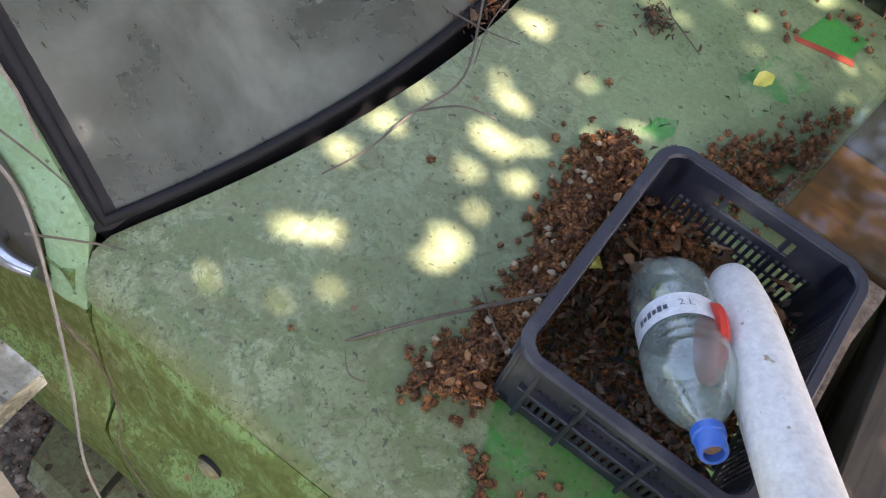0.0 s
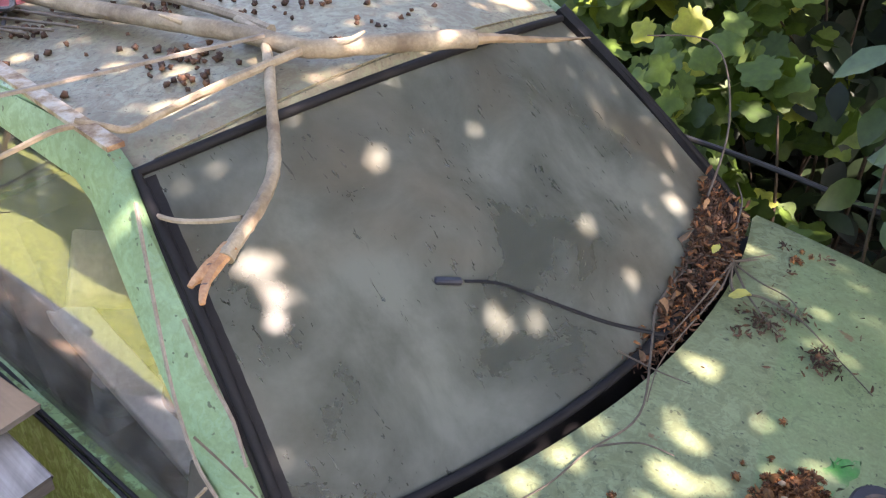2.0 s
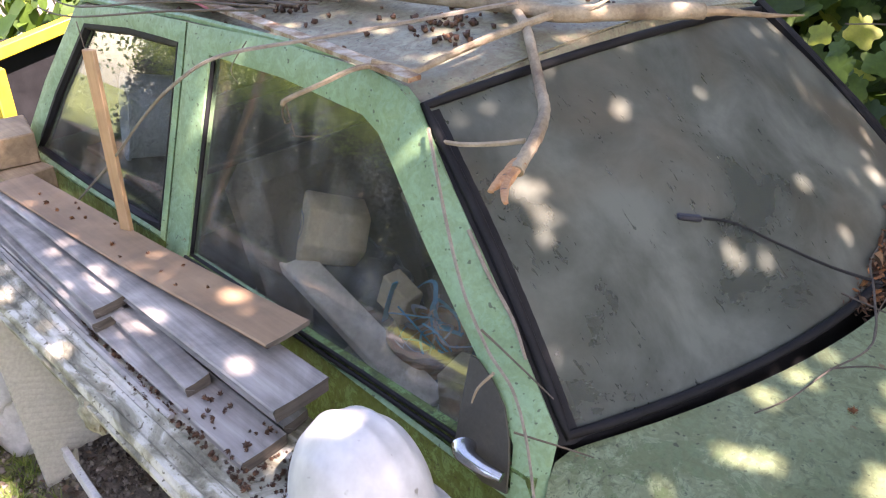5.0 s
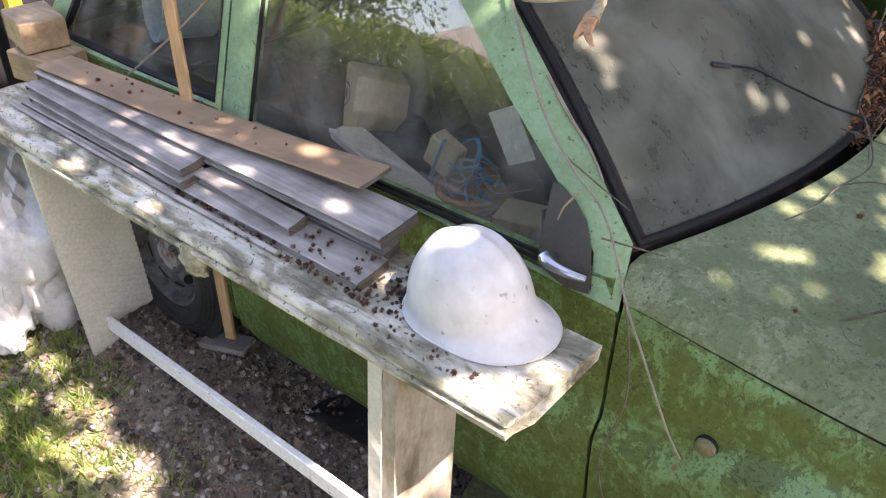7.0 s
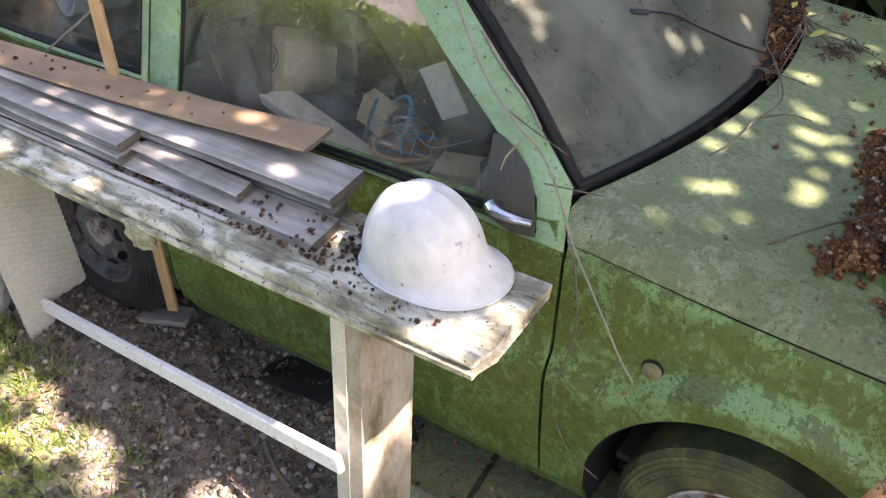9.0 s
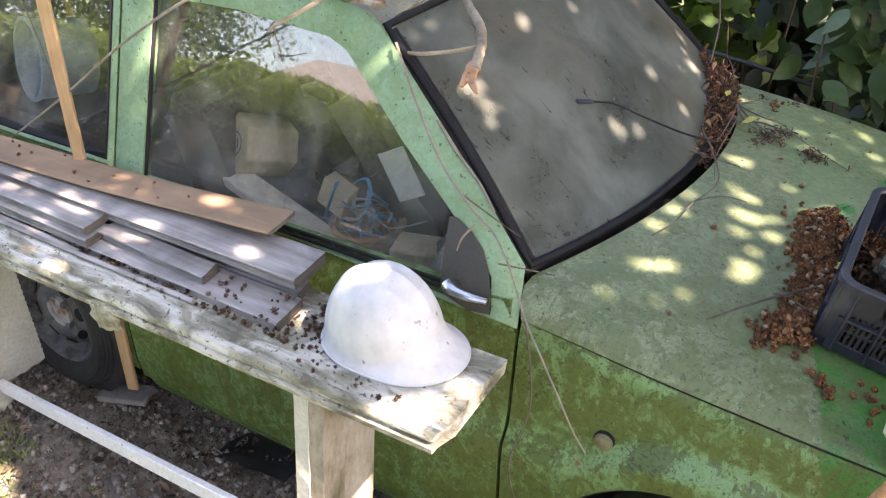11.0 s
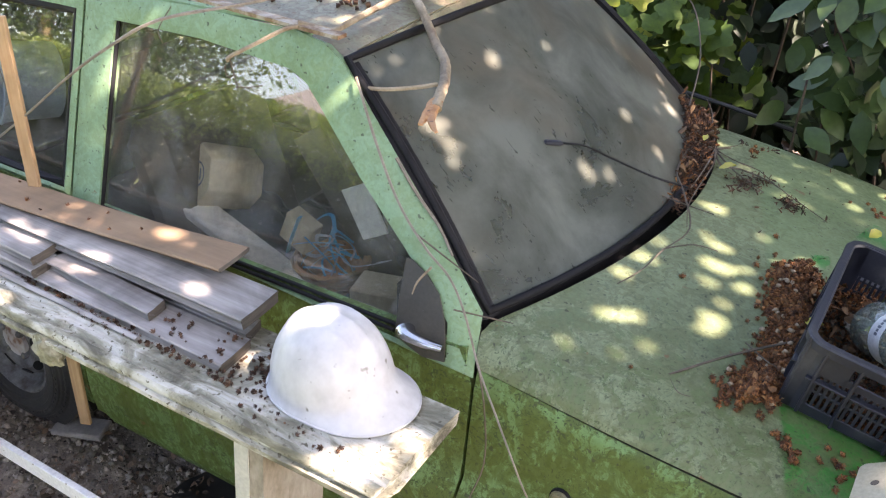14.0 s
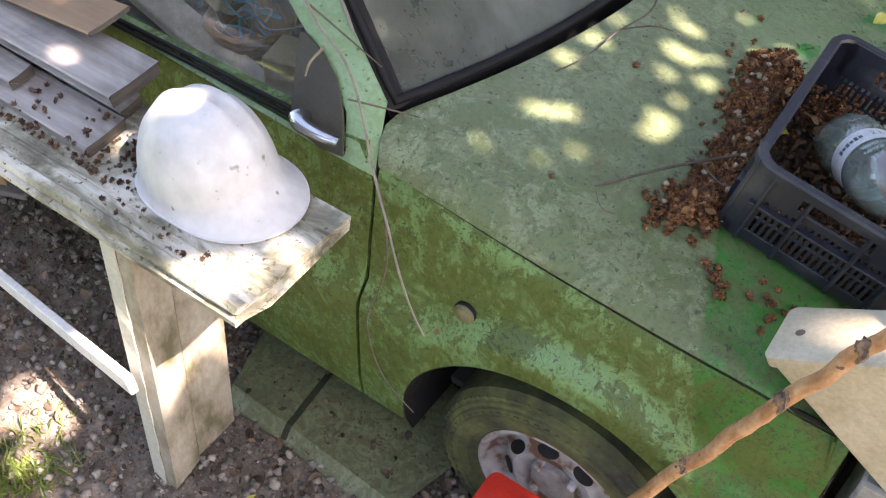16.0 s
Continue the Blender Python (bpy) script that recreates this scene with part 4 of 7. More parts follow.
bmesh.ops.create_icosphere(lump, subdivisions=3, radius=1.0)
for v in lump.verts:
    v.co *= 1 + 0.35 * noise.noise(v.co * 3.1) + 0.2 * noise.noise(v.co * 8)
    v.co = Vector((-0.835 + 0.045 * v.co.x, -0.415 + 0.020 * v.co.y, 0.738 + 0.040 * v.co.z))
M["fungus"] = surface("yellow_grey_crust", [(0.3, (0.12, 0.115, 0.07)), (0.7, (0.42, 0.41, 0.32))], 30, 160, (0.8, 0.95), 0.6, 0.004)
part("crust", lump, M["fungus"], bench, "yellowish crust of moss under the edge")


def plank(name, x0, x1, ya, yb, w, z0, z1, th, mat, label, bow=0.0, group="planks on the bench", notch=0.0):
    """A plank from x0 to x1, its middle line from ya to yb, its top from z0 to z1."""
    P = []
    for t in np.linspace(0, 1, 30):
        x, y, z = x0 + (x1 - x0) * t, ya + (yb - ya) * t, z0 + (z1 - z0) * t - bow * math.sin(math.pi * t)
        sk = 0.012 * (1 if t == 1 else 0)
        P.append([(x - sk * k, y + w * (k - 0.5), z + 0.0012 * math.sin(9 * t + 5 * k)) for k in (0, 0.03, 0.33, 0.36, 0.66, 0.97, 1)])
    P = np.array(P)
    P[:, 0, 2] -= 0.003
    P[:, -1, 2] -= 0.003
    bm = sheet(P, th)
    bm.normal_update()
    for f in bm.faces:
        f.material_index = int(abs(f.normal.x) > 0.7)
    return solid(name, bm, [mat, M["end_grain"]], label, "plank", group)


plank("plank", -1.76, -0.398, -0.270, -0.284, 0.100, 0.823, 0.822, 0.022, M["grey_wood"], "weathered grey plank lowest in the pile on the bench")
plank("plank", -1.76, -0.430, -0.190, -0.200, 0.060, 0.822, 0.821, 0.020, M["grey_wood"], "narrow weathered grey plank under the pile")
plank("plank", -0.98, -0.626, -0.262, -0.280, 0.058, 0.845, 0.844, 0.021, M["grey_wood"], "short grey offcut lying on the lowest plank")
plank("plank", -1.72, -0.968, -0.272, -0.296, 0.080, 0.846, 0.845, 0.021, M["grey_wood"], "short grey plank with a dark sawn end, lower of two")
plank("plank", -1.75, -0.980, -0.262, -0.284, 0.078, 0.869, 0.868, 0.021, M["grey_wood"], "short grey plank with a dark sawn end, upper of two")
plank("plank", -1.74, -0.412, -0.205, -0.192, 0.126, 0.897, 0.878, 0.027, M["grey_wood"], "wide pale grey plank with a rough face")
plank("brown_board", -1.735, -0.540, -0.206, -0.128, 0.108, 0.912, 0.916, 0.010, M["brown_board"], "thin bowed brown hardboard strip on the planks", 0.010)
# narrow slips of moulding along the front of the pile
for k, (y, x1) in enumerate(((-0.346, -0.62), (-0.336, -1.0))):
    solid("batten", tube(smooth_line([(-1.80, y + 0.02, 0.806), (-1.2, y + 0.006, 0.806 + 0.004 * k), (x1, y, 0.806)], 6), 0.008, sides=5, flat=0.7), M["grey_wood"], "thin grey batten along the bench edge", "batten", "planks on the bench")

# hard hat
HEL = Matrix.Translation((-0.186, -0.246, 0.800)) @ Matrix.Rotation(radians(2), 4, "Z") @ Matrix.Scale(0.965, 4)
M["hat"] = surface("scuffed_white_plastic", [(0.50, (0.56, 0.56, 0.565)), (0.70, (0.54, 0.535, 0.53)), (0.84, (0.45, 0.44, 0.415))], 7, 25, (0.34, 0.46), 0.01, stretch=(1, 1, 0.8), specks=(0.20, 0.19, 0.17), speckle=(0.69, 0.74), speck_scale=34.0)
helmet = thing("hard_hat", HEL, "grimy white plastic hard hat on the bench end", "helmet", local=True)


def dome(a, f):
    """A point of the shell: a round it, f from rim (0) to crown (1)."""
    c, s = math.cos(a), math.sin(a)
    th = f * math.pi / 2
    rr = math.cos(th) ** 0.90
    zz = math.sin(th) ** 0.95
    rx, ry = (0.128 if c > 0 else 0.138), 0.108
    ridge = 1 + (0.042 * math.exp(-(s * rr / 0.11) ** 2) + 0.036 * math.exp(-((abs(s) * rr - 0.40) / 0.07) ** 2) + 0.028 * math.exp(-((abs(s) * rr - 0.70) / 0.07) ** 2)) * min(1, max(0, (zz - 0.3) * 2))
    return Vector((rx * c * rr, ry * s * rr, 0.010 + 0.170 * zz * ridge))


na, nf = 84, 30
P = []
for i in range(na):
    a = 2 * math.pi * i / na
    c, s = math.cos(a), math.sin(a)
    front = max(0, c) ** 1.6
    row = []
    for f in np.linspace(0, 0.995, nf) ** 1.25:
        lip = max(0.0, 1 - f / (0.05 + 0.17 * front)) ** 2
        out = (0.007 + 0.046 * front) * lip
        row.append(dome(a, f) + Vector((c * out, s * out, -0.004 * lip)))
    P.append(row)
P = np.array(P)
part("shell", sheet(P, 0.003, True), M["hat"], helmet)
part("rim", tube(P[:, 0] + np.array((0, 0, -0.001)), 0.0024, sides=6, closed=True), M["hat"], helmet, "thin rolled rim")
# ---- lath, yellow frame, timber and bags beyond the bench ----
lath = Vector((-1.214, -0.140, 0.155)), Vector((-1.222, -0.120, 1.325))
d = lath[1] - lath[0]
bm = boxed((0, 0, d.length / 2), (0.032, 0.012, d.length), None, 0.0015)
bmesh.ops.transform(bm, matrix=Matrix.Translation(lath[0]) @ d.to_track_quat("Z", "Y").to_matrix().to_4x4(), verts=bm.verts)
solid("lath", bm, M["lath"], "tan wooden lath leaning against the rear side window", "lath")
M["slab"] = surface("grey_concrete", [(0.3, (0.16, 0.15, 0.14)), (0.7, (0.28, 0.265, 0.25))], 9, 120, (0.8, 0.95), 0.4)
solid("flat_stone", boxed((-1.375, -0.062, 0.008), (0.165, 0.085, 0.022), Matrix.Rotation(radians(22), 3, "Z"), 0.005), M["slab"], "thin grey concrete slab beside the rear tyre", "slab")
M["yellow"] = surface("yellow_paint", [(0.35, (0.62, 0.44, 0.02)), (0.7, (0.50, 0.34, 0.03))], 7, 120, (0.4, 0.6), 0.15)
frame_y = thing("yellow_frame", (-2.6, 0.2, 0), "yellow-painted steel frame round a black panel", "frame")
for a, b in (((-2.45, 0.02, 0.0), (-2.45, 0.02, 1.03)), ((-2.6, 0.9, 0.0), (-2.6, 0.9, 1.17)), ((-2.62, -0.12, 1.00), (-2.62, 0.95, 1.20))):
    a, b = Vector(a), Vector(b)
    bm = boxed((0, 0, (b - a).length / 2), (0.05, 0.045, (b - a).length), None, 0.004)
    bmesh.ops.transform(bm, matrix=Matrix.Translation(a) @ (b - a).to_track_quat("Z", "Y").to_matrix().to_4x4(), verts=bm.verts)
    part("bar", bm, M["yellow"], frame_y)
part("black_panel", boxed((-2.66, 0.43, 0.56), (0.01, 1.1, 1.02)), M["rubber"], frame_y, "black sheet")
for k, (x, y, z) in enumerate(((-1.90, -0.15, 0.80), (-1.97, -0.13, 0.89))):
    solid("timber_block", boxed((x, y, z + 0.045), (0.20, 0.13, 0.088), Matrix.Rotation(radians(8 - 20 * k), 3, "Z"), 0.004), M["pine"], "sawn pine block on the end of the bench", "timber block", "timber blocks")
M["bag"] = surface("white_plastic_film", [(0.3, (0.42, 0.43, 0.44)), (0.7, (0.58, 0.59, 0.60))], 10, 60, (0.25, 0.5), 0.2)


def crumpled(c, s, seed, amt=0.35):
    bm = bmesh.new()
    bmesh.ops.create_icosphere(bm, subdivisions=5, radius=1.0)
    off = Vector((seed * 7.3, seed * 3.1, seed))
    for v in bm.verts:
        p = v.co.copy()
        r = 1 + amt * noise.noise(p * 1.6 + off) + 0.45 * amt * abs(noise.noise(p * 3.3 + off)) + 0.22 * amt * noise.ridged_multi_fractal(p * 2.4 + off, 1, 2, 4, 1, 2)
        v.co = Vector((c[0] + s[0] * p.x * r, c[1] + s[1] * p.y * r, max(c[2] + s[2] * p.z * r, 0.002)))
    return bm


bag = thing("plastic_bag", (-2.05, -0.36, 0), "crumpled white plastic sheeting standing on the ground", "bag", "plastic bags")
part("film", crumpled((-2.05, -0.36, 0.27), (0.24, 0.16, 0.33), 1), M["bag"], bag)
part("fold", crumpled((-1.98, -0.47, 0.20), (0.13, 0.07, 0.22), 6), M["bag"], bag, "loose folded lip of the sheeting")
solid("plastic_bag", crumpled((-2.15, -0.50, 0.08), (0.28, 0.10, 0.10), 2), M["bag"], "slack white plastic bag lying on the ground", "bag", "plastic bags")

# ---- crate on the bonnet ----
CRATE = Matrix.Translation((0.676, 0.348, 0.803)) @ Matrix.Rotation(radians(11.5), 4, "Y") @ Matrix.Rotation(radians(3), 4, "X") @ Matrix.Rotation(radians(1.5), 4, "Z")
crate = thing("crate", CRATE, "dusty black plastic harvest crate full of litter, on the bonnet", "crate", local=True)
CX, CYW, CH = 0.150, 0.188, 0.165


slat_mesh = {}


def crate_wall(length, place, handle):
    """A slotted wall in the x-z plane, length long, put by place: frame, ribs and single slats."""
    h = length / 2
    parts = [((0, 0, CH - 0.012), (length - 0.03, 0.005, 0.024)), ((0, 0, 0.012), (length, 0.005, 0.024)), ((-h + 0.02, 0, CH / 2), (0.04, 0.005, CH)), ((h - 0.02, 0, CH / 2), (0.04, 0.005, CH))]
    parts.append(((0, 0.006, 0.085), (length - 0.05, 0.014, 0.005)))
    z1 = 0.098 if handle else CH - 0.024
    if handle:
        parts += [((-h * 0.62, 0, 0.12), (h * 0.45, 0.005, 0.05)), ((h * 0.62, 0, 0.12), (h * 0.45, 0.005, 0.05)), ((0, 0, 0.104), (h * 0.9, 0.005, 0.016))]
    parts.append(((0, 0, 0.056), (length - 0.06, 0.004, 0.006)))
    wall = None
    for c, s in parts:
        bm = boxed(c, s, None, 0.0012)
        bmesh.ops.transform(bm, matrix=place, verts=bm.verts)
        if wall:
            part("wall_bar", bm, M["black_plastic"], wall, smooth=False)
        else:
            wall = part("side_wall", bm, M["black_plastic"], crate, smooth=False)
    for x in (-h * 0.74, -h * 0.32, h * 0.32, h * 0.74):
        rb = boxed((x, 0.006, CH / 2), (0.006, 0.016, CH - 0.01), None, 0.001)
        bmesh.ops.transform(rb, matrix=place, verts=rb.verts)
        part("rib", rb, M["black_plastic"], wall, smooth=False)
    if handle not in slat_mesh:
        slat_mesh[handle] = to_mesh("slat", boxed((0, 0, (0.024 + z1) / 2), (0.0055, 0.0035, z1 - 0.024), None, 0), M["black_plastic"])
    n = int((length - 0.08) / 0.0105)
    for k in range(n):
        o = new("slat", slat_mesh[handle])
        o.parent = wall
        o.matrix_basis = place @ Matrix.Translation((-h + 0.04 + (k + 0.5) * (length - 0.08) / n, 0, 0))


for sx, sy, handle in ((0, -1, True), (0, 1, True), (-1, 0, False), (1, 0, False)):
    if sy:
        crate_wall(2 * CX, Matrix.Translation((0, sy * (CYW - 0.006), 0)) @ Matrix.Rotation(radians(0 if sy > 0 else 180), 4, "Z"), handle)
    else:
        crate_wall(2 * CYW, Matrix.Translation((sx * (CX - 0.006), 0, 0)) @ Matrix.Rotation(radians(90 if sx < 0 else -90), 4, "Z"), handle)
base = part("base", boxed((0, 0, 0.003), (0.012, 2 * CYW - 0.02, 0.005), None, 0.001), M["black_plastic"], crate, smooth=False)
bar = to_mesh("base_slat", boxed((0, 0, 0.004), (2 * CX - 0.02, 0.010, 0.006), None, 0), M["black_plastic"])
for k in range(17):
    o = new("base_slat", bar)
    o.parent = base
    o.location = (0, -CYW + 0.02 + k * 0.0215, 0.0005)


def rounded(hx, hy, r, z, n=6):
    out = []
    for cx, cy, a0 in ((hx - r, hy - r, 0), (-hx + r, hy - r, 90), (-hx + r, -hy + r, 180), (hx - r, -hy + r, 270)):
        for k in range(n + 1):
            a = radians(a0 + 90 * k / n)
            out.append((cx + r * math.cos(a), cy + r * math.sin(a), z))
    return np.array(out)


P = np.stack([rounded(CX + 0.001, CYW + 0.001, 0.035, CH - 0.020), rounded(CX + 0.007, CYW + 0.007, 0.04, CH - 0.019), rounded(CX + 0.009, CYW + 0.009, 0.04, CH - 0.002), rounded(CX + 0.006, CYW + 0.006, 0.038, CH + 0.002), rounded(CX - 0.005, CYW - 0.005, 0.03, CH + 0.002), rounded(CX - 0.007, CYW - 0.007, 0.03, CH - 0.003)], 1)
part("rim", sheet(P, 0.003, True), M["black_plastic"], crate, "rounded black rim with a sun-bleached edge")
for sx in (-1, 1):
    for sy in (-1, 1):
        a = [(sx * CX, sy * (CYW - 0.045), 0), (sx * (CX - 0.006), sy * (CYW - 0.012), 0), (sx * (CX - 0.04), sy * CYW, 0)]
        l = smooth_line(a, 6)
        part("corner_post", sheet(np.stack([l + (0, 0, 0.002), l + (0, 0, CH - 0.02)], 1), 0.004), M["black_plastic"], crate)

# contents: litter, bottle, pipe, red lid
def crate_at(x, y, z):
    return np.array(CRATE @ Vector((x, y, z)))


N = 1900
u = np.stack([rng.uniform(-CX + 0.015, CX - 0.015, N), rng.uniform(-CYW + 0.015, CYW - 0.015, N)], 1)
h = 0.010 + 0.060 * np.clip((u[:, 1] + 0.05) / 0.2, 0, 1) * np.clip((0.13 - u[:, 0]) / 0.2, 0.25, 1) * rng.random(N)
pos = np.array([crate_at(a, b, c) for (a, b), c in zip(u, h)])
scatter("bud_litter", CONE_V, CONE_F, pos, spins(N), rng.uniform(0.008, 0.016, N), M["cones"], label="dry brown buds heaped in the crate", category="plant litter")
pos = np.array([crate_at(rng.uniform(-0.13, 0.13), rng.uniform(-0.17, 0.17), 0) for _ in range(1500)]) + np.stack([np.zeros(1500), np.zeros(1500), 0.012 + 0.045 * rng.random(1500)], 1)
scatter("crate_crumbs", CURL_V, CURL_F, pos, spins(1500), rng.uniform(0.006, 0.018, 1500), M["old_litter"], label="dark rotting crumbs in the crate", category="plant litter")
N = 70
pos = np.array([crate_at(rng.uniform(-0.11, 0.12), rng.uniform(-0.02, 0.16), rng.uniform(0.035, 0.095)) for _ in range(N)])
scatter("dead_leaves", CURL_V, CURL_F, pos, spins(N), rng.uniform(0.016, 0.042, N), M["litter"], label="curled dead leaves in the crate", category="plant litter")
cobble = crumpled((0, 0, 0), (0.03, 0.025, 0.02), 5, 0.4)
for v in cobble.verts:
    v.co.z += 0.02
solid("stone", cobble, M["stone"], "rough grey stone in the crate", "stone", m=CRATE @ Matrix.Translation((-0.06, 0.07, 0.03)))

M["pet"] = glass_mat("clear_plastic", 0.24, (0.50, 0.585, 0.55), (0.92, 0.975, 0.955), (1, 1, 1), 9.0, 0.38, 0.70, 0.12, 0.06, 1.75)
M["cap"] = surface("blue_plastic", [(0.3, (0.010, 0.085, 0.38)), (0.7, (0.014, 0.13, 0.48))], 20, 200, (0.3, 0.4), 0.05)
M["label"] = surface("white_label", [(0.3, (0.55, 0.56, 0.57)), (0.7, (0.66, 0.67, 0.67))], 30, 200, (0.35, 0.5), 0.05)
M["ink"] = surface("grey_ink", [(0.3, (0.10, 0.12, 0.16)), (0.7, (0.16, 0.18, 0.22))], 30, 200, (0.5, 0.6), 0.0)
b0, b1 = Vector((0.642, 0.400, 0.893)), Vector((0.797, 0.165, 0.990))
ax = (b1 - b0).normalized()
BOT = Matrix.Translation(b0) @ ax.to_track_quat("Z", "Y").to_matrix().to_4x4()
bottle = thing("water_bottle", BOT, "clear plastic water bottle with blue cap lying in the crate", "bottle", local=True)
prof = [(0.0, 0.006), (0.03, 0.002), (0.046, 0.006), (0.053, 0.02), (0.0545, 0.05), (0.053, 0.055), (0.0545, 0.06), (0.0545, 0.085), (0.052, 0.09), (0.052, 0.135), (0.0545, 0.14), (0.0545, 0.15), (0.053, 0.154), (0.0545, 0.158), (0.0545, 0.165), (0.053, 0.169), (0.0545, 0.173), (0.0545, 0.185), (0.050, 0.205), (0.040, 0.228), (0.028, 0.247), (0.018, 0.260), (0.0145, 0.266), (0.0145, 0.285)]
inner = [(max(r - 0.0012, 0), z + (0.0012 if z < 0.01 else 0)) for r, z in prof[::-1]]
part("bottle_body", lathe(prof + inner, 40), M["pet"], bottle, smooth="all")
cap = part("cap", lathe([(0.0, 0.294), (0.0105, 0.294), (0.0112, 0.305), (0.0150, 0.3055), (0.0168, 0.302), (0.0168, 0.284), (0.0190, 0.282), (0.0190, 0.272), (0.0145, 0.270)], 36), M["cap"], bottle, "blue screw cap with a hollow top")
part("cap_dirt", lathe([(0.0, 0.2965), (0.0100, 0.2960), (0.0102, 0.2945)], 24), M["litter"], cap, "tan dirt in the hollow of the cap")
LB = [[(0.0527 * math.cos(a), 0.0527 * math.sin(a), z) for z in (0.092, 0.112, 0.133)] for a in np.linspace(0, 2 * math.pi, 40, endpoint=False)]
label = part("label", sheet(np.array(LB), 0.0002, True), M["label"], bottle, "white paper label with small grey print")
# the brand stands as plain bars, the size as it reads
def on_bottle(bm, r, turn):
    for v in bm.verts:
        a = v.co.x / r + turn
        v.co = Vector((r * math.cos(a), r * math.sin(a), 0.112 + v.co.y))


up_turn = math.atan2((BOT.inverted().to_3x3() @ Vector((0.0, -0.45, 0.9))).y, (BOT.inverted().to_3x3() @ Vector((0.0, -0.45, 0.9))).x)
bm = bmesh.new()
for k in range(6):
    box(bm, (0.012 + k * 0.0075, 0.002, 0), (0.0055, 0.011 if k % 2 else 0.008, 0.0002), None, 0)
on_bottle(bm, 0.0532, up_turn)
part("print_bar", bm, M["ink"], label, smooth=False)
txt = bpy.data.curves.new("size_text", "FONT")
txt.body, txt.size, txt.align_x, txt.align_y = "2 L", 0.016, "CENTER", "CENTER"
tob = bpy.data.objects.new("size_text", txt)
scene.collection.objects.link(tob)
tme = bpy.data.meshes.new_from_object(tob)
bpy.data.objects.remove(tob)
bm = bmesh.new()
bm.from_mesh(tme)
bmesh.ops.rotate(bm, verts=bm.verts, cent=(0, 0, 0), matrix=Matrix.Rotation(math.pi, 3, "Z"))
bmesh.ops.translate(bm, verts=bm.verts, vec=(-0.014, 0, 0))
on_bottle(bm, 0.0532, up_turn)
part("size_print", bm, M["ink"], label, smooth=False)

M["pvc"] = surface("dirty_white_pipe", [(0.42, (0.64, 0.62, 0.585)), (0.62, (0.56, 0.535, 0.49)), (0.78, (0.40, 0.34, 0.26))], 9, 110, (0.4, 0.6), 0.08, specks=(0.28, 0.21, 0.13), speckle=(0.71, 0.76))
p0, p1 = Vector((0.705, 0.452, 0.905)), Vector((0.985, 0.02, 1.06))
PIPE = Matrix.Translation(p0) @ (p1 - p0).to_track_quat("Z", "Y").to_matrix().to_4x4()
solid("white_pipe", lathe([(0.0, 0.0), (0.018, 0.001), (0.027, 0.008), (0.033, 0.026), (0.037, 0.06), (0.040, 0.10), (0.0405, 0.14), (0.0405, (p1 - p0).length), (0.034, (p1 - p0).length), (0.034, (p1 - p0).length - 0.05), (0.0, (p1 - p0).length - 0.05)], 40), M["pvc"], "dirty white plastic pipe sticking out of the crate", "pipe", m=PIPE)
M["red"] = surface("red_plastic", [(0.3, (0.50, 0.02, 0.012)), (0.7, (0.62, 0.04, 0.02))], 14, 160, (0.35, 0.5), 0.1)
solid("red_disc", lathe([(0.0, 0.0), (0.046, 0.0), (0.05, 0.004), (0.05, 0.012), (0.046, 0.014), (0.0, 0.010)], 30), M["red"], "red plastic disc stuck beside the pipe", "disc", m=Matrix.Translation((0.741, 0.322, 0.938)) @ Vector((-0.84, -0.54, 0.05)).to_track_quat("Z", "Y").to_matrix().to_4x4())

# ---- glass sheet and rusty board over the nose ----
M["dark_wood"] = wood_mat("dark_damp_wood", (0.10, 0.075, 0.05), (0.035, 0.026, 0.02), axis=1)
M["rust"] = surface("rusty_brown_board", [(0.36, (0.030, 0.013, 0.007)), (0.5, (0.115, 0.042, 0.009)), (0.64, (0.27, 0.10, 0.018))], 4, 90, (0.55, 0.8), 0.3, stretch=(1, 2.5, 1), spec=0.2)
M["sheet_glass"] = glass_mat("dusty_sheet_glass", 0.03, (0.32, 0.31, 0.29), (0.96, 0.98, 0.96), (1, 1, 1), 2.5, 0.45, 0.75, 0.01, 0.04, 1.22, 0.0)
GL = Matrix.Translation((0.945, 0.735, 0.868)) @ Matrix.Rotation(radians(-6), 4, "Z") @ Matrix.Rotation(radians(5), 4, "Y") @ Matrix.Rotation(radians(-3), 4, "X")
solid("glass_sheet", boxed((0, 0.065, 0), (0.46, 0.43, 0.006), None, 0.001), M["sheet_glass"], "dusty sheet of glass resting on the bonnet edge", "glass sheet", m=GL)
solid("glass_strip", boxed((-0.226, 0.065, 0.007), (0.016, 0.43, 0.006), None, 0.001), M["sheet_glass"], "narrow offcut of glass along the sheet", "glass sheet", m=GL)
solid("rusty_board", boxed((0.004, -0.040, -0.016), (0.445, 0.19, 0.02), None, 0.003), M["rust"], "orange-brown varnished board under the sheet of glass", "board", m=GL)
solid("dark_board", boxed((0.004, 0.168, -0.018), (0.445, 0.215, 0.016), None, 0.003), M["dark_wood"], "dark board under the sheet of glass", "board", m=GL)
for k in range(5):
    solid("front_timber", boxed((0.990 + 0.012 * (k % 2), 0.56, -0.04 + 0.165 * k + 0.08), (0.12, 0.88 - 0.03 * (k % 3), 0.160), Matrix.Rotation(radians(2 * k - 4), 3, "Z"), 0.006), M["dark_wood"], "dark damp timber stacked in front of the car", "timber", "stacked timbers")

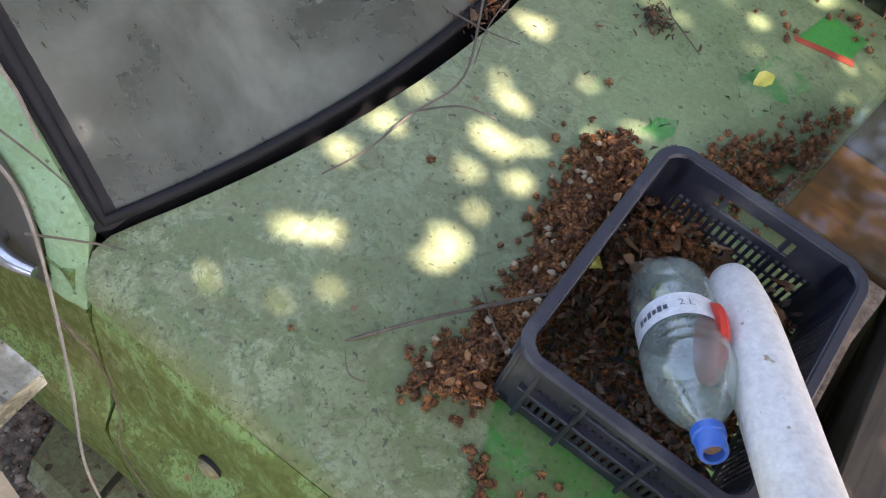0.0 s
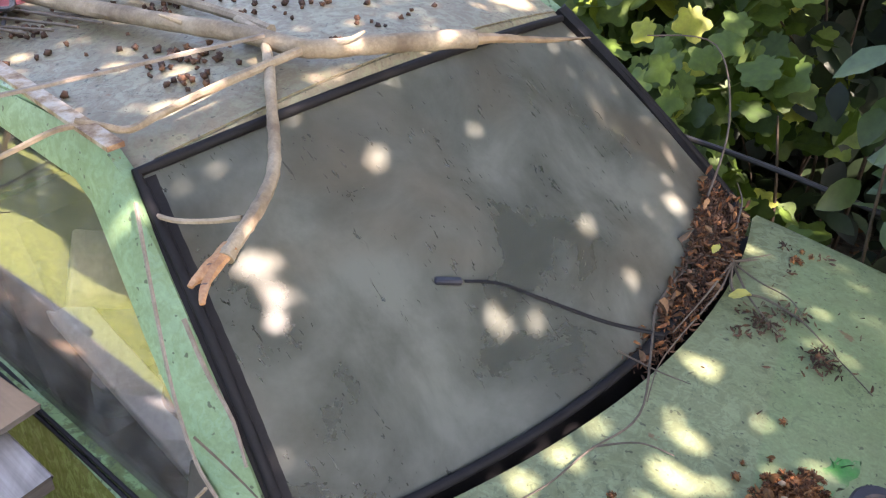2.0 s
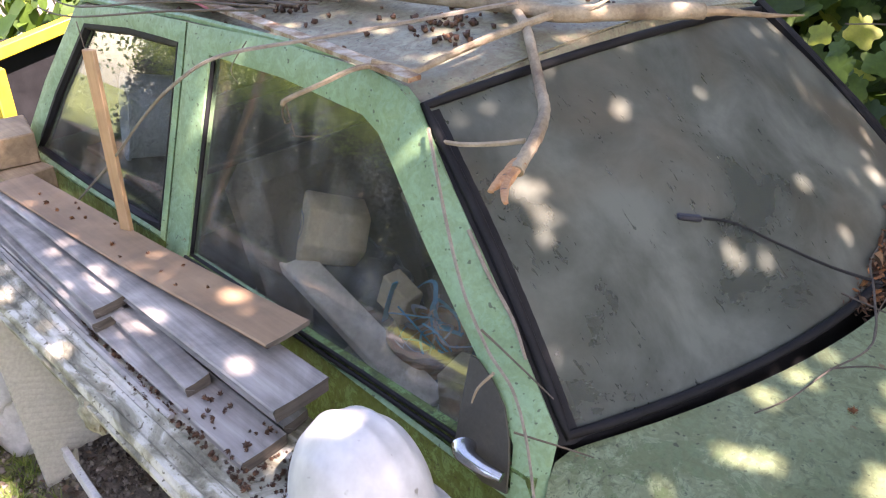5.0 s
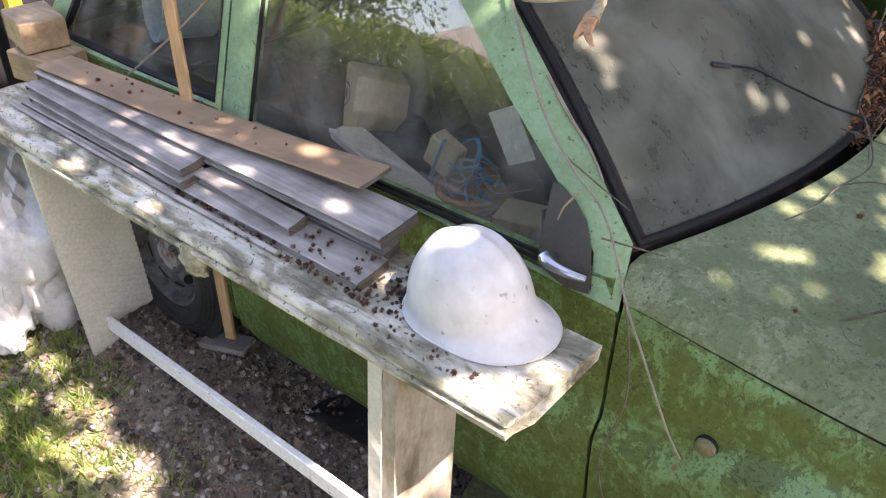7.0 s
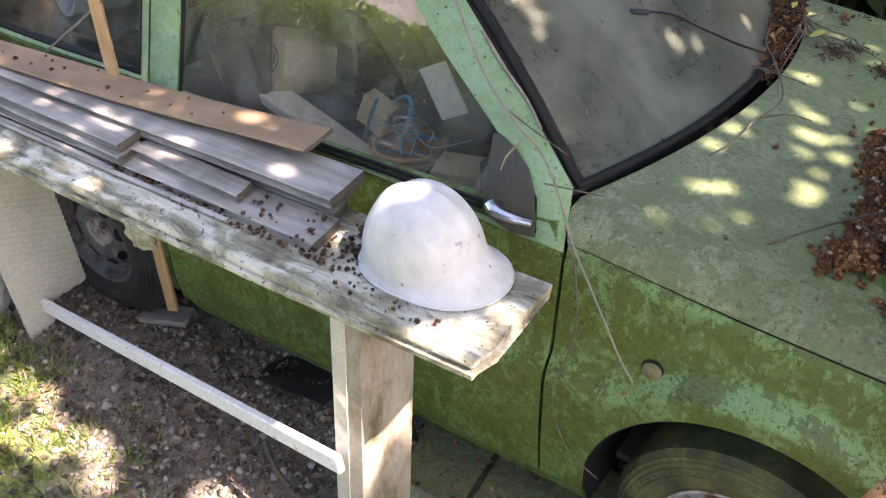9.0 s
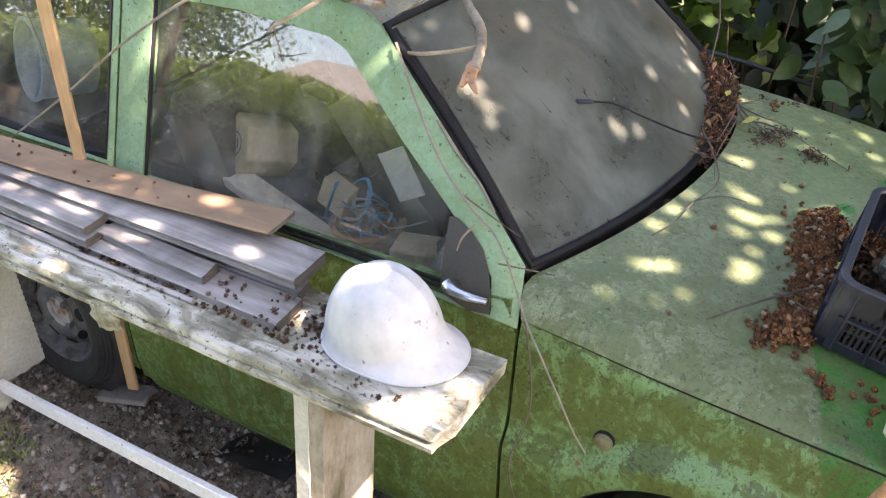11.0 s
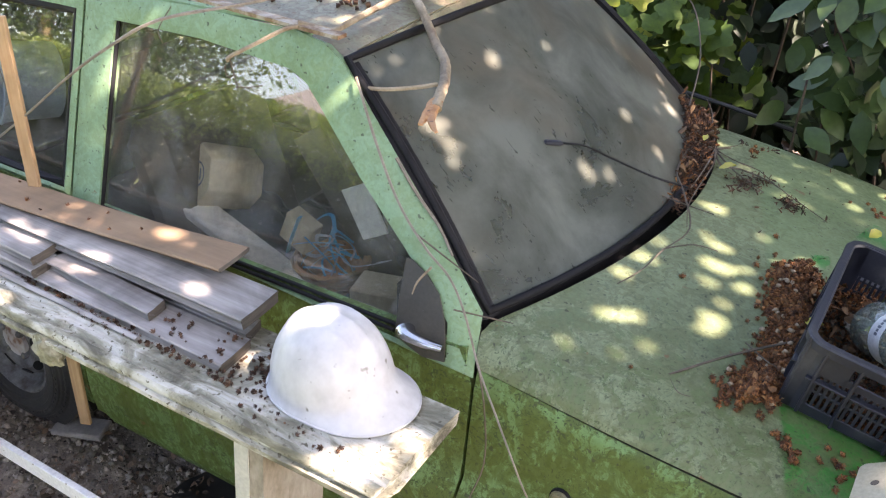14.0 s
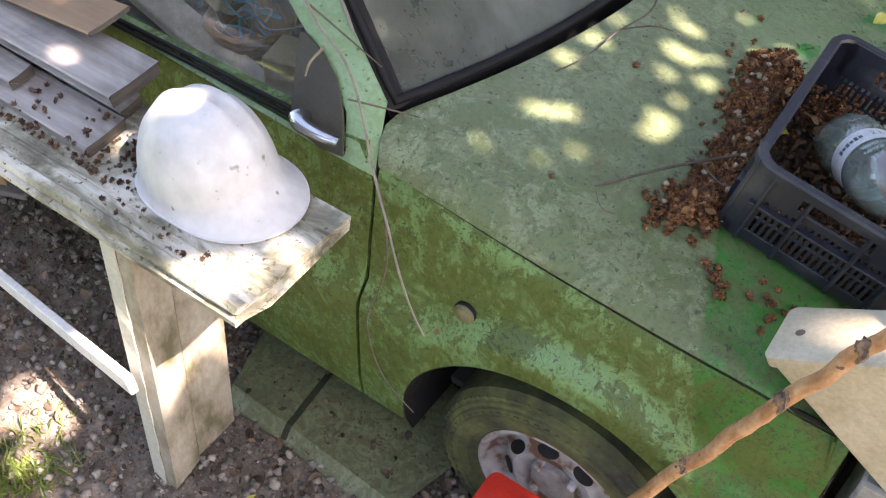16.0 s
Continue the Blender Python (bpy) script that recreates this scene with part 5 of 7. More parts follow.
# ---- box, stick, post and red tub by the front wheel ----
M["beige"] = surface("aged_beige_plastic", [(0.40, (0.57, 0.50, 0.365)), (0.56, (0.46, 0.39, 0.265)), (0.72, (0.25, 0.19, 0.11))], 5, 120, (0.45, 0.65), 0.12)
BX = Matrix.Translation((0.700, -0.062, 0.838)) @ Matrix.Rotation(radians(-33), 4, "Y")
bbox = thing("plastic_box", BX, "aged beige plastic box tipped on its corner against the car", "box", local=True)
P = np.stack([rounded(0.105, 0.044, 0.012, -0.285) + np.array((0.055, 0, 0)), rounded(0.16, 0.053, 0.012, -0.02), rounded(0.166, 0.058, 0.014, -0.018), rounded(0.166, 0.058, 0.014, -0.002), rounded(0.162, 0.054, 0.012, 0.0), rounded(0.03, 0.014, 0.01, 0.0)], 1)
P[..., 0] += 0.166
P[..., 1] += 0.052
bm = sheet(P, 0.004, True)
part("box_shell", bm, M["beige"], bbox)
part("bolt_hole", lathe([(0.007, 0.0006), (0.0, 0.0008)], 20, None, Matrix.Translation((0.035, 0.050, 0.0))), M["dark"], bbox)
solid("timber_post", boxed((0.945, 0.02, 0.30), (0.10, 0.13, 0.74), None, 0.006), M["grey_wood"], "weathered grey timber post in front of the car", "post")
stick = smooth_line([(0.455, -0.225, -0.06), (0.545, -0.175, 0.25), (0.625, -0.14, 0.47), (0.70, -0.125, 0.68), (0.748, -0.12, 0.825), (0.80, -0.115, 0.97), (0.86, -0.105, 1.14), (0.93, -0.09, 1.33)], 8)
M["stick"] = surface("peeled_orange_stick", [(0.36, (0.32, 0.145, 0.060)), (0.50, (0.44, 0.22, 0.100)), (0.66, (0.52, 0.30, 0.155))], 55, 170, (0.6, 0.85), 0.8, 0.003, (1, 1, 0.55), specks=(0.10, 0.06, 0.04), speckle=(0.68, 0.72), speck_scale=70.0)
M["knot"] = surface("dark_cracked_knot", [(0.35, (0.07, 0.045, 0.035)), (0.6, (0.20, 0.13, 0.09))], 60, 200, (0.7, 0.9), 0.6)
st = thing("stick", (0.47, -0.215, 0), "orange-brown peeled stick leaning on the beige box", "stick")
part("shaft", tube(stick + 0.0022 * np.sin(np.arange(len(stick))[:, None] * np.array((0.9, 1.3, 0.7))), 0.0120, 0.0108, 14, rough=0.18), M["stick"], st)
for z, sz in ((0.845, 0.0140), (1.00, 0.0125), (0.60, 0.0105)):
    k = min(range(len(stick)), key=lambda i: abs(stick[i][2] - z))
    bm = bmesh.new()
    bmesh.ops.create_icosphere(bm, subdivisions=3, radius=sz)
    for v in bm.verts:
        v.co = Vector(stick[k]) + Vector((v.co.x * 0.75 - 0.003, v.co.y * 0.75 - 0.005, v.co.z * 1.5)) * (1 + 0.5 * noise.noise(v.co * 120) + 0.3 * noise.noise(v.co * 260))
    part("knot", bm, M["knot"], st, "dark grey knot")
tub = thing("red_tub", (0.43, -0.175, -0.08), "red plastic tub standing by the front wheel", "tub")
P = np.stack([rounded(0.075, 0.05, 0.02, 0.0), rounded(0.085, 0.06, 0.02, 0.29), rounded(0.092, 0.067, 0.02, 0.292), rounded(0.092, 0.067, 0.02, 0.302), rounded(0.02, 0.012, 0.005, 0.304)], 1) + np.array((0.43, -0.175, -0.08))
part("tub_body", sheet(P, 0.003, True), M["red"], tub)
M["blue_bag"] = surface("pale_blue_film", [(0.3, (0.35, 0.43, 0.60)), (0.7, (0.55, 0.62, 0.75))], 14, 80, (0.3, 0.5), 0.2)
solid("blue_bag", crumpled((0.74, -0.10, 0.06), (0.11, 0.08, 0.14), 9), M["blue_bag"], "crumpled pale blue plastic bag beside the wheel", "bag")
# sheet-metal panel on the ground
a, b, c, dd = np.array((-0.46, -0.03, 0.0)), np.array((-0.35, -0.20, -0.005)), np.array((0.15, -0.215, -0.02)), np.array((0.24, -0.03, -0.02))
P = []
for u in np.linspace(0, 1, 26):
    row = []
    for v in np.linspace(0, 1, 14):
        q = (a * (1 - u) + dd * u) * (1 - v) + (b * (1 - u) + c * u) * v
        rib = 0.008 * (math.exp(-((u - 0.33) / 0.03) ** 2)) - 0.004 * math.exp(-((v - 0.86) / 0.04) ** 2)
        row.append(q + np.array((0, 0.30 * (1 - v) * 0.6, rib - (0.025 if v == 1 else 0))))
    P.append(row)
M["panel"] = car_paint("dirty_green_sheet", (0.170, 0.200, 0.110), (0.115, 0.142, 0.072), (0.080, 0.076, 0.038), 0.70, scrape=0.8, start=5.0)
mp = thing("metal_panel", (-0.15, -0.05, -0.03), "dirty green sheet-metal panel lying half under the car", "metal panel")
part("skin", sheet(np.array(P), 0.003), M["panel"], mp)
pl = np.array(P)[rng.integers(2, 24, 150), rng.integers(1, 12, 150)] + rng.uniform(-0.012, 0.012, (150, 3)) * (1, 1, 0) + (0, 0, 0.004)
scatter("panel_litter", CURL_V, CURL_F, pl, spins(150, 0.5), 0.006 + 0.018 * rng.random(150) ** 2, M["old_litter"], label="dark leaf crumbs on the sheet-metal panel", category="plant litter")
part("folded_edge", tube([np.array(q[-1]) - (0, 0, 0.004) for q in P], 0.009, sides=6), M["panel"], mp)
# the step's shadow, drawn as a flat near-black tube
part("step_shadow", tube([np.array(q) + (0, 0, 0.003) for q in P[9]], 0.009, sides=6, flat=0.5), M["seam"], mp, "dark line painted as the shadow of the pressed step")

# ---- on the roof: pallet, cables, cloth, branches ----
pallet = thing("timber_pallet", (-1.2, 0.32, 1.40), "pale pine pallet of beam and blocks on the car roof", "pallet")
rot = Matrix.Rotation(radians(15), 3, "Z")
beam_c = Vector((-1.488, 0.400, 1.470))
part("beam", boxed(beam_c, (1.00, 0.048, 0.088), rot, 0.003), M["pine"], pallet)
for t in (0.44, 0.0, -0.37):
    part("block", boxed(beam_c + rot @ Vector((t, -0.074, -0.002)), (0.086, 0.104, 0.104), rot, 0.003), M["pine_y"], pallet, "sawn block with orange end grain")
part("deck_board", boxed(beam_c + rot @ Vector((0.0, 0.075, 0.052)), (1.0, 0.10, 0.014), rot, 0.002), M["pine"], pallet)
M["cable"] = surface("black_cable", [(0.3, grey(0.012)), (0.7, grey(0.03))], 20, 200, (0.35, 0.55), 0.1)
for k in range(7):
    c = np.array((-1.30 + 0.07 * rng.normal(), 0.27 + 0.025 * rng.normal()))
    pts = []
    for a in np.linspace(0, (1.1 + 0.5 * rng.random()) * math.pi, 9):
        x, y = c[0] + (0.20 + 0.05 * rng.normal()) * math.cos(a + 0.6 * k), c[1] + (0.055 + 0.015 * rng.normal()) * math.sin(a + 0.6 * k)
        pts.append((x, y, float(roof_z(x, y)) + 0.012 + 0.006 * k + 0.006 * rng.random()))
    solid("cable", tube(smooth_line(pts, 4), 0.0042 + 0.0012 * (k % 3), sides=6, flat=0.8), M["cable"], "tangled black cable lying on the car roof", "cable", "cables on the roof")
M["cloth"] = surface("faded_red_cloth", [(0.3, (0.32, 0.05, 0.055)), (0.7, (0.50, 0.16, 0.15))], 12, 160, (0.7, 0.9), 0.3)
P = [[(x, y, float(roof_z(x, y)) + 0.012 + 0.03 * abs(noise.noise(Vector((x * 7, y * 9, 0)))) + 0.012) for y in np.linspace(0.14, 0.34, 14)] for x in np.linspace(-1.62, -1.15, 26)]
solid("red_cloth", sheet(np.array(P), 0.002), M["cloth"], "faded red cloth under the cables on the roof", "cloth")
M["metal_tub"] = surface("pale_enamel", [(0.3, (0.55, 0.57, 0.60)), (0.7, (0.70, 0.72, 0.74))], 9, 100, (0.3, 0.5), 0.1)
wb = thing("wash_tub", (-1.62, 0.80, 1.36), "pale enamel wash tub behind the pallet on the roof", "tub")
tubm = Matrix.Translation((-1.62, 0.80, 1.374)) @ Matrix.Diagonal((1.35, 1.15, 0.85, 1))
part("tub_wall", lathe([(0.15, 0.0), (0.17, 0.05), (0.19, 0.13), (0.196, 0.134), (0.196, 0.14), (0.188, 0.14), (0.165, 0.05), (0.145, 0.008), (0.0, 0.006)], 40, None, tubm), M["metal_tub"], wb)
# flat lath, flaking white, along the gutter
P = np.array([[(x, y + w, 1.373 + 0.004 * math.sin(4 * x)) for w in (-0.014, 0.014)] for x, y in zip(np.linspace(-2.15, -0.405, 24), np.linspace(0.245, 0.092, 24))])
M["lath_w"] = surface("flaking_rusty_white", [(0.40, (0.40, 0.35, 0.275)), (0.52, (0.28, 0.19, 0.11)), (0.63, (0.13, 0.065, 0.032))], 22, 120, (0.6, 0.85), 0.4)
solid("roof_lath", sheet(P, 0.008), M["lath_w"], "long flaking white lath lying along the roof edge", "lath")

branch = thing("fallen_branch", (-0.55, 0.45, 1.36), "pale barked broken branch lying over the roof and windscreen", "branch")
main = smooth_line([(-1.75, 0.26, 1.41), (-1.40, 0.30, 1.405), (-1.14, 0.34, 1.402), (-0.942, 0.366, 1.403), (-0.731, 0.407, 1.404), (-0.556, 0.452, 1.402), (-0.44, 0.485, 1.392), (-0.376, 0.585, 1.385), (-0.325, 0.675, 1.377), (-0.288, 0.74, 1.370)], 6)
part("limb", tube(main, 0.016, 0.0175, 12, rough=0.14), M["bark"], branch)
part("splinter", tube(smooth_line([(-0.305, 0.71, 1.372), (-0.265, 0.78, 1.364), (-0.22, 0.86, 1.348), (-0.185, 0.95, 1.335)], 6), 0.0165, 0.002, 8, rough=0.4, flat=0.7), M["pine"], branch, "torn orange heartwood")
sub = smooth_line([(-0.66, 0.50, 1.398), (-0.56, 0.475, 1.396), (-0.471, 0.421, 1.386), (-0.388, 0.356, 1.358), (-0.325, 0.306, 1.319), (-0.269, 0.256, 1.301), (-0.237, 0.213, 1.291), (-0.214, 0.170, 1.280), (-0.200, 0.130, 1.266), (-0.190, 0.104, 1.257)], 6)
part("side_limb", tube(sub, 0.0085, 0.0120, 10, rough=0.16), M["bark"], branch)
part("broken_end", tube(smooth_line([(-0.196, 0.118, 1.262), (-0.178, 0.068, 1.252), (-0.140, 0.028, 1.244)], 4), 0.013, 0.004, 7, rough=0.5, flat=0.6), M["stick"], branch, "torn reddish broken end")
part("splinter", tube(smooth_line([(-0.202, 0.120, 1.264), (-0.190, 0.072, 1.254), (-0.183, 0.040, 1.246)], 4), 0.012, 0.005, 8, rough=0.6, flat=0.6), M["stick"], branch, "torn orange heartwood")
part("fork", tube(smooth_line([(-0.444, 0.470, 1.392), (-0.447, 0.38, 1.386), (-0.452, 0.27, 1.376), (-0.462, 0.19, 1.362), (-0.475, 0.150, 1.352), (-0.500, 0.118, 1.364), (-0.521, 0.094, 1.374)], 6), 0.0085, 0.0052, 8, rough=0.12), M["bark"], branch)
part("fork_twig", tube(smooth_line([(-0.515, 0.100, 1.366), (-0.530, 0.065, 1.366), (-0.550, 0.01, 1.350), (-0.573, -0.049, 1.332), (-0.580, -0.056, 1.322)], 6), 0.0052, 0.0042, 6, rough=0.1), M["bark"], branch)
for pts in ([(-0.577, -0.052, 1.328), (-0.572, -0.050, 1.300), (-0.566, -0.048, 1.268)], [(-0.577, -0.052, 1.326), (-0.594, -0.050, 1.305), (-0.590, -0.048, 1.285), (-0.574, -0.048, 1.292)], [(-0.570, -0.050, 1.268), (-0.540, -0.046, 1.272), (-0.505, -0.040, 1.282)]):
    part("hanging_shoot", tube(smooth_line(pts, 4), 0.0016, 0.001, 5), M["dark_twig"], branch, "thin dark withered shoot")
part("cross_twig", tube(smooth_line([(-0.222, 0.160, 1.283), (-0.262, 0.132, 1.276), (-0.32, 0.108, 1.268), (-0.388, 0.104, 1.262)], 6), 0.0048, 0.0040, 6), M["bark"], branch)
part("back_limb", tube(smooth_line([(-1.02, 0.50, 1.39), (-0.90, 0.515, 1.395), (-0.70, 0.515, 1.397), (-0.56, 0.50, 1.397)], 6), 0.009, 0.011, 8, rough=0.12), M["bark"], branch)
for a in ((0.48, 0.03), (0.70, 0.025)):
    p = main[int(a[0] * (len(main) - 1))]
    q = p + np.array((rng.uniform(-0.06, 0.06), rng.uniform(-0.05, 0.09), a[1]))
    part("stub", tube(smooth_line([p, 0.5 * (p + q) + (0.01, 0, 0), q], 4), 0.006, 0.0025, 6), M["bark"], branch)


def twig(pts, r0, r1, label="thin dry twig", group="fallen twigs", mat="twig"):
    return solid("twig", tube(smooth_line(pts, 6), r0, r1, 5, rough=0.15), M[mat], label, "twig", group)


twig([(-2.0, -0.10, 0.60), (-1.49, -0.12, 0.907), (-1.22, -0.12, 1.079), (-1.0, -0.12, 1.229), (-0.85, -0.115, 1.321), (-0.74, -0.075, 1.382), (-0.63, 0.04, 1.405), (-0.573, 0.232, 1.408), (-0.50, 0.44, 1.415)], 0.0024, 0.0046, "long thin grey twig bowed past the side windows", mat="pale_twig")
twig([(-0.366, 0.082, 1.292), (-0.285, 0.035, 1.185), (-0.20, -0.01, 1.095), (-0.115, -0.042, 1.035), (-0.056, -0.05, 0.994), (-0.006, -0.075, 0.945), (0.055, -0.12, 0.87), (0.117, -0.165, 0.825), (0.175, -0.21, 0.79), (0.215, -0.23, 0.745), (0.248, -0.24, 0.712)], 0.0032, 0.0016, "dry vine stem hanging down the windscreen pillar", mat="pale_twig")
twig([(-0.10, -0.045, 1.0), (-0.125, -0.055, 0.965), (-0.135, -0.06, 0.935)], 0.003, 0.0015, "short side shoot of the dry vine", mat="bark")
twig([(-0.25, 0.055, 1.155), (-0.195, 0.042, 1.10), (-0.135, 0.034, 1.045), (-0.09, 0.015, 1.00)], 0.0040, 0.0026, "dry vine stem along the windscreen seal", mat="pale_twig")
twig([(-0.15, -0.02, 1.045), (-0.08, -0.005, 1.00), (-0.02, 0.0, 0.97)], 0.0022, 0.0012, "short dry vine shoot at the windscreen")
twig([(-0.03, -0.075, 0.945), (0.03, -0.02, 0.915), (0.06, 0.0, 0.905)], 0.002, 0.001, "short dry vine shoot over the bonnet corner")
twig([(0.05, -0.115, 0.875), (0.06, -0.10, 0.76), (0.068, -0.108, 0.63), (0.032, -0.122, 0.475), (0.072, -0.13, 0.345), (0.158, -0.138, 0.295)], 0.0022, 0.0015, "drooping dry vine end along the door gap")
twig([(0.165, 0.262, 0.897), (0.19, 0.33, 0.905), (0.20, 0.42, 0.912), (0.225, 0.52, 0.93), (0.16, 0.66, 0.945), (0.10, 0.78, 0.94), (0.075, 0.93, 0.94)], 0.0014, 0.0026, "forked dry twig lying on the bonnet")
twig([(0.20, 0.43, 0.913), (0.25, 0.48, 0.915), (0.30, 0.50, 0.905)], 0.002, 0.0012, "side shoot of the twig on the bonnet")
twig([(0.12, 0.62, 0.943), (0.19, 0.63, 0.93), (0.24, 0.655, 0.912)], 0.002, 0.001, "side shoot of the twig on the bonnet")
twig([(0.345, 0.095, 0.842), (0.43, 0.20, 0.858), (0.53, 0.32, 0.862)], 0.0025, 0.003, "dry twig stuck in the heap of buds")
twig([(0.345, 0.095, 0.842), (0.375, 0.065, 0.835), (0.40, 0.068, 0.832)], 0.0018, 0.001, "thin shoot on the bonnet")
twig([(0.44, 0.27, 0.85), (0.50, 0.22, 0.855), (0.55, 0.20, 0.86)], 0.0018, 0.0012, "thin shoot beside the crate")
twig([(0.0, 1.12, 0.95), (-0.02, 1.24, 1.10), (-0.10, 1.30, 1.24), (-0.22, 1.22, 1.26)], 0.003, 0.0015, "arched bare vine over the far edge of the windscreen")
twig([(-0.115, 0.105, 1.02), (-0.06, 0.09, 0.975), (-0.02, 0.085, 0.935)], 0.0012, 0.001, "straw stuck to the windscreen")
twig([(0.055, 0.55, 0.935), (0.015, 0.57, 0.985), (0.005, 0.575, 1.0)], 0.0015, 0.001, "straw stuck to the windscreen")
for k in range(7):
    y = 0.06 + 0.03 * k
    twig([(-1.9 + 0.05 * k, 0.02 + 0.03 * k, 1.30 + 0.02 * k), (-1.55, -0.02 + 0.03 * k, 1.33 + 0.018 * k), (-1.2 - 0.03 * k, 0.06 + 0.03 * k, 1.375 + 0.012 * (k % 3)), (-0.98 + 0.02 * k, 0.15 + 0.04 * k, 1.39)], 0.002, 0.0035, "thin dry twigs over the rear of the roof", "twigs on the roof")
twig([(-1.42, -0.06, 1.345), (-1.36, -0.07, 1.20), (-1.33, -0.075, 1.10), (-1.345, -0.08, 1.07)], 0.0015, 0.001, "thin shoot hanging before the rear window")
# no real shoot: stands in for the vertical split in the door frame
twig([(-0.82, 0.03, 1.375), (-0.83, -0.005, 1.33), (-0.825, 0.0, 1.30)], 0.0012, 0.001, "thread-thin line standing in for the split in the door frame")

# wiper
wip = part("wiper", tube(smooth_line([(0.150, 0.715, 0.935), (0.088, 0.632, 0.980), (0.012, 0.555, 1.035), (-0.036, 0.498, 1.076), (-0.068, 0.450, 1.092)], 6), 0.005, 0.0035, 8, flat=0.6), M["rubber"], windscreen, "bent black wiper arm with no blade")
part("wiper_clip", boxed((-0.084, 0.428, 1.097), (0.046, 0.015, 0.010), Vector((-0.036, -0.048, 0.012)).to_track_quat("X", "Z").to_matrix(), 0.003), M["black_plastic"], wip)

# ---- litter on the car, bench and ground ----
heap = []
for k in range(3000):
    t = rng.random()
    cx, cy = 0.490 + 0.025 * math.sin(5 * t), 0.13 + 0.47 * t
    x, y = cx + rng.normal(0, 0.024), cy + rng.normal(0, 0.02)
    if x > 0.545 and y < 0.55:
        continue
    hgt = 0.032 * math.exp(-((x - cx - 0.012) / 0.030) ** 2) * rng.random()
    heap.append((x, y, hood_z(x, y) + 0.004 + hgt))
for k in range(900):
    x, y = rng.uniform(0.56, 0.72), 0
    y = 0.55 + rng.random() * (0.18 + (x - 0.56) * 1.9)
    if rng.random() < 0.75 * math.exp(-((y - 0.62 - (x - 0.58) * 1.8) / 0.12) ** 2):
        heap.append((x, y, hood_z(x, y) + 0.004 + 0.018 * rng.random()))
for cx, cy, n, s in ((0.535, 1.09, 7, 0.026), (0.64, 1.24, 22, 0.030), (0.17, 1.2, 10, 0.02), (0.57, 0.072, 11, 0.010), (0.600, 0.050, 6, 0.008), (0.66, 0.09, 14, 0.022), (0.46, 0.12, 30, 0.018), (0.35, 0.6, 5, 0.2)):
    for k in range(n):
        x, y = cx + rng.normal(0, s), cy + rng.normal(0, s)
        if 0.18 < x < 0.83 and 0.02 < y < 1.27:
            heap.append((x, y, hood_z(x, y) + 0.004))
heap = np.array(heap)
far_bits = np.array([(x, y, hood_z(x, y) + 0.004 + 0.006 * rng.random()) for cx, cy, n, sp in ((0.247, 0.915, 70, 0.016), (0.225, 0.93, 40, 0.018), (0.27, 0.985, 50, 0.016), (0.367, 0.897, 80, 0.017), (0.35, 0.925, 30, 0.012), (0.22, 0.86, 24, 0.010), (0.15, 1.216, 14, 0.008), (0.223, 1.239, 14, 0.008), (0.204, 1.127, 10, 0.006), (0.35, 0.95, 26, 0.12)) for x, y in rng.normal((cx, cy), sp, (n, 2))])
scatter("bonnet_crumbs", [(0.5 * x, y, z) for x, y, z in CURL_V], CURL_F, far_bits, spins(len(far_bits)), rng.uniform(0.006, 0.017, len(far_bits)), M["roof_bud"], label="dark leaf crumbs in small clusters on the bonnet", category="plant litter")
scatter("bud_heap", CONE_V, CONE_F, heap, spins(len(heap)), rng.uniform(0.009, 0.0175, len(heap)), M["cones"], label="heap of dry brown buds against the crate on the bonnet", category="plant litter")
sel = rng.choice(1700, 420)
scatter("bud_husks", CURL_V, CURL_F, heap[sel] + rng.uniform(0, 0.008, (420, 3)), spins(420), rng.uniform(0.009, 0.019, 420), M["husk"], label="shaggy dry husks among the buds on the bonnet", category="plant litter")
sel = rng.choice(1700, 42)
scatter("nut_shells", BUD_V, BUD_F, heap[sel] + (0, 0, 0.010), spins(42), np.stack([rng.uniform(0.010, 0.015, 42), rng.uniform(0.008, 0.011, 42), rng.uniform(0.008, 0.011, 42)], 1), M["shell"], label="pale nut shells among the buds", category="plant litter", smooth=True)
roofp = []
while len(roofp) < 380:
    x, y = rng.uniform(-1.85, -0.47), rng.uniform(0.13, 1.17)
    if rng.random() < (0.95 if 0.5 < y < 0.95 and x > -1.3 else 0.45):
        roofp.append((x, y, float(roof_z(x, y)) + 0.005))
for cx, cy in ((-0.60, 0.40), (-0.66, 0.36), (-0.74, 0.72), (-0.55, 0.30), (-0.9, 0.5), (-1.05, 0.28)):
    for k in range(14):
        x, y = cx + rng.normal(0, 0.025), cy + rng.normal(0, 0.025)
        roofp.append((x, y, float(roof_z(x, y)) + 0.006))
roofp = np.array(roofp)
scatter("roof_buds", BUD_V, BUD_F, roofp, spins(len(roofp)), rng.uniform(0.007, 0.016, len(roofp)), M["roof_bud"], label="dry brown buds scattered on the car roof", category="plant litter")
# matted leaves and crumbs in the gutter of the windscreen, thickest in the far corner
N = 3400
t = rng.random(N) ** 0.55
yy = 0.62 + 0.60 * t + rng.normal(0, 0.010, N)
wide = 0.035 + 0.075 * t
back = rng.random(N) * wide
lift = (0.010 + 0.030 * np.exp(-((t - 0.75) / 0.25) ** 2)) * rng.random(N)
pos = np.stack([hood_back(yy) - 0.006 - back, yy, 0.900 + 0.55 * back + lift - 0.012 * (1 - t)], 1)
scatter("leaf_mat", [(0.34 * x, 0.8 * y, z) for x, y, z in CURL_V], CURL_F, pos, spins(N), rng.uniform(0.007, 0.022, N), M["roof_bud"], label="matted dark litter in the gutter of the windscreen", category="plant litter")
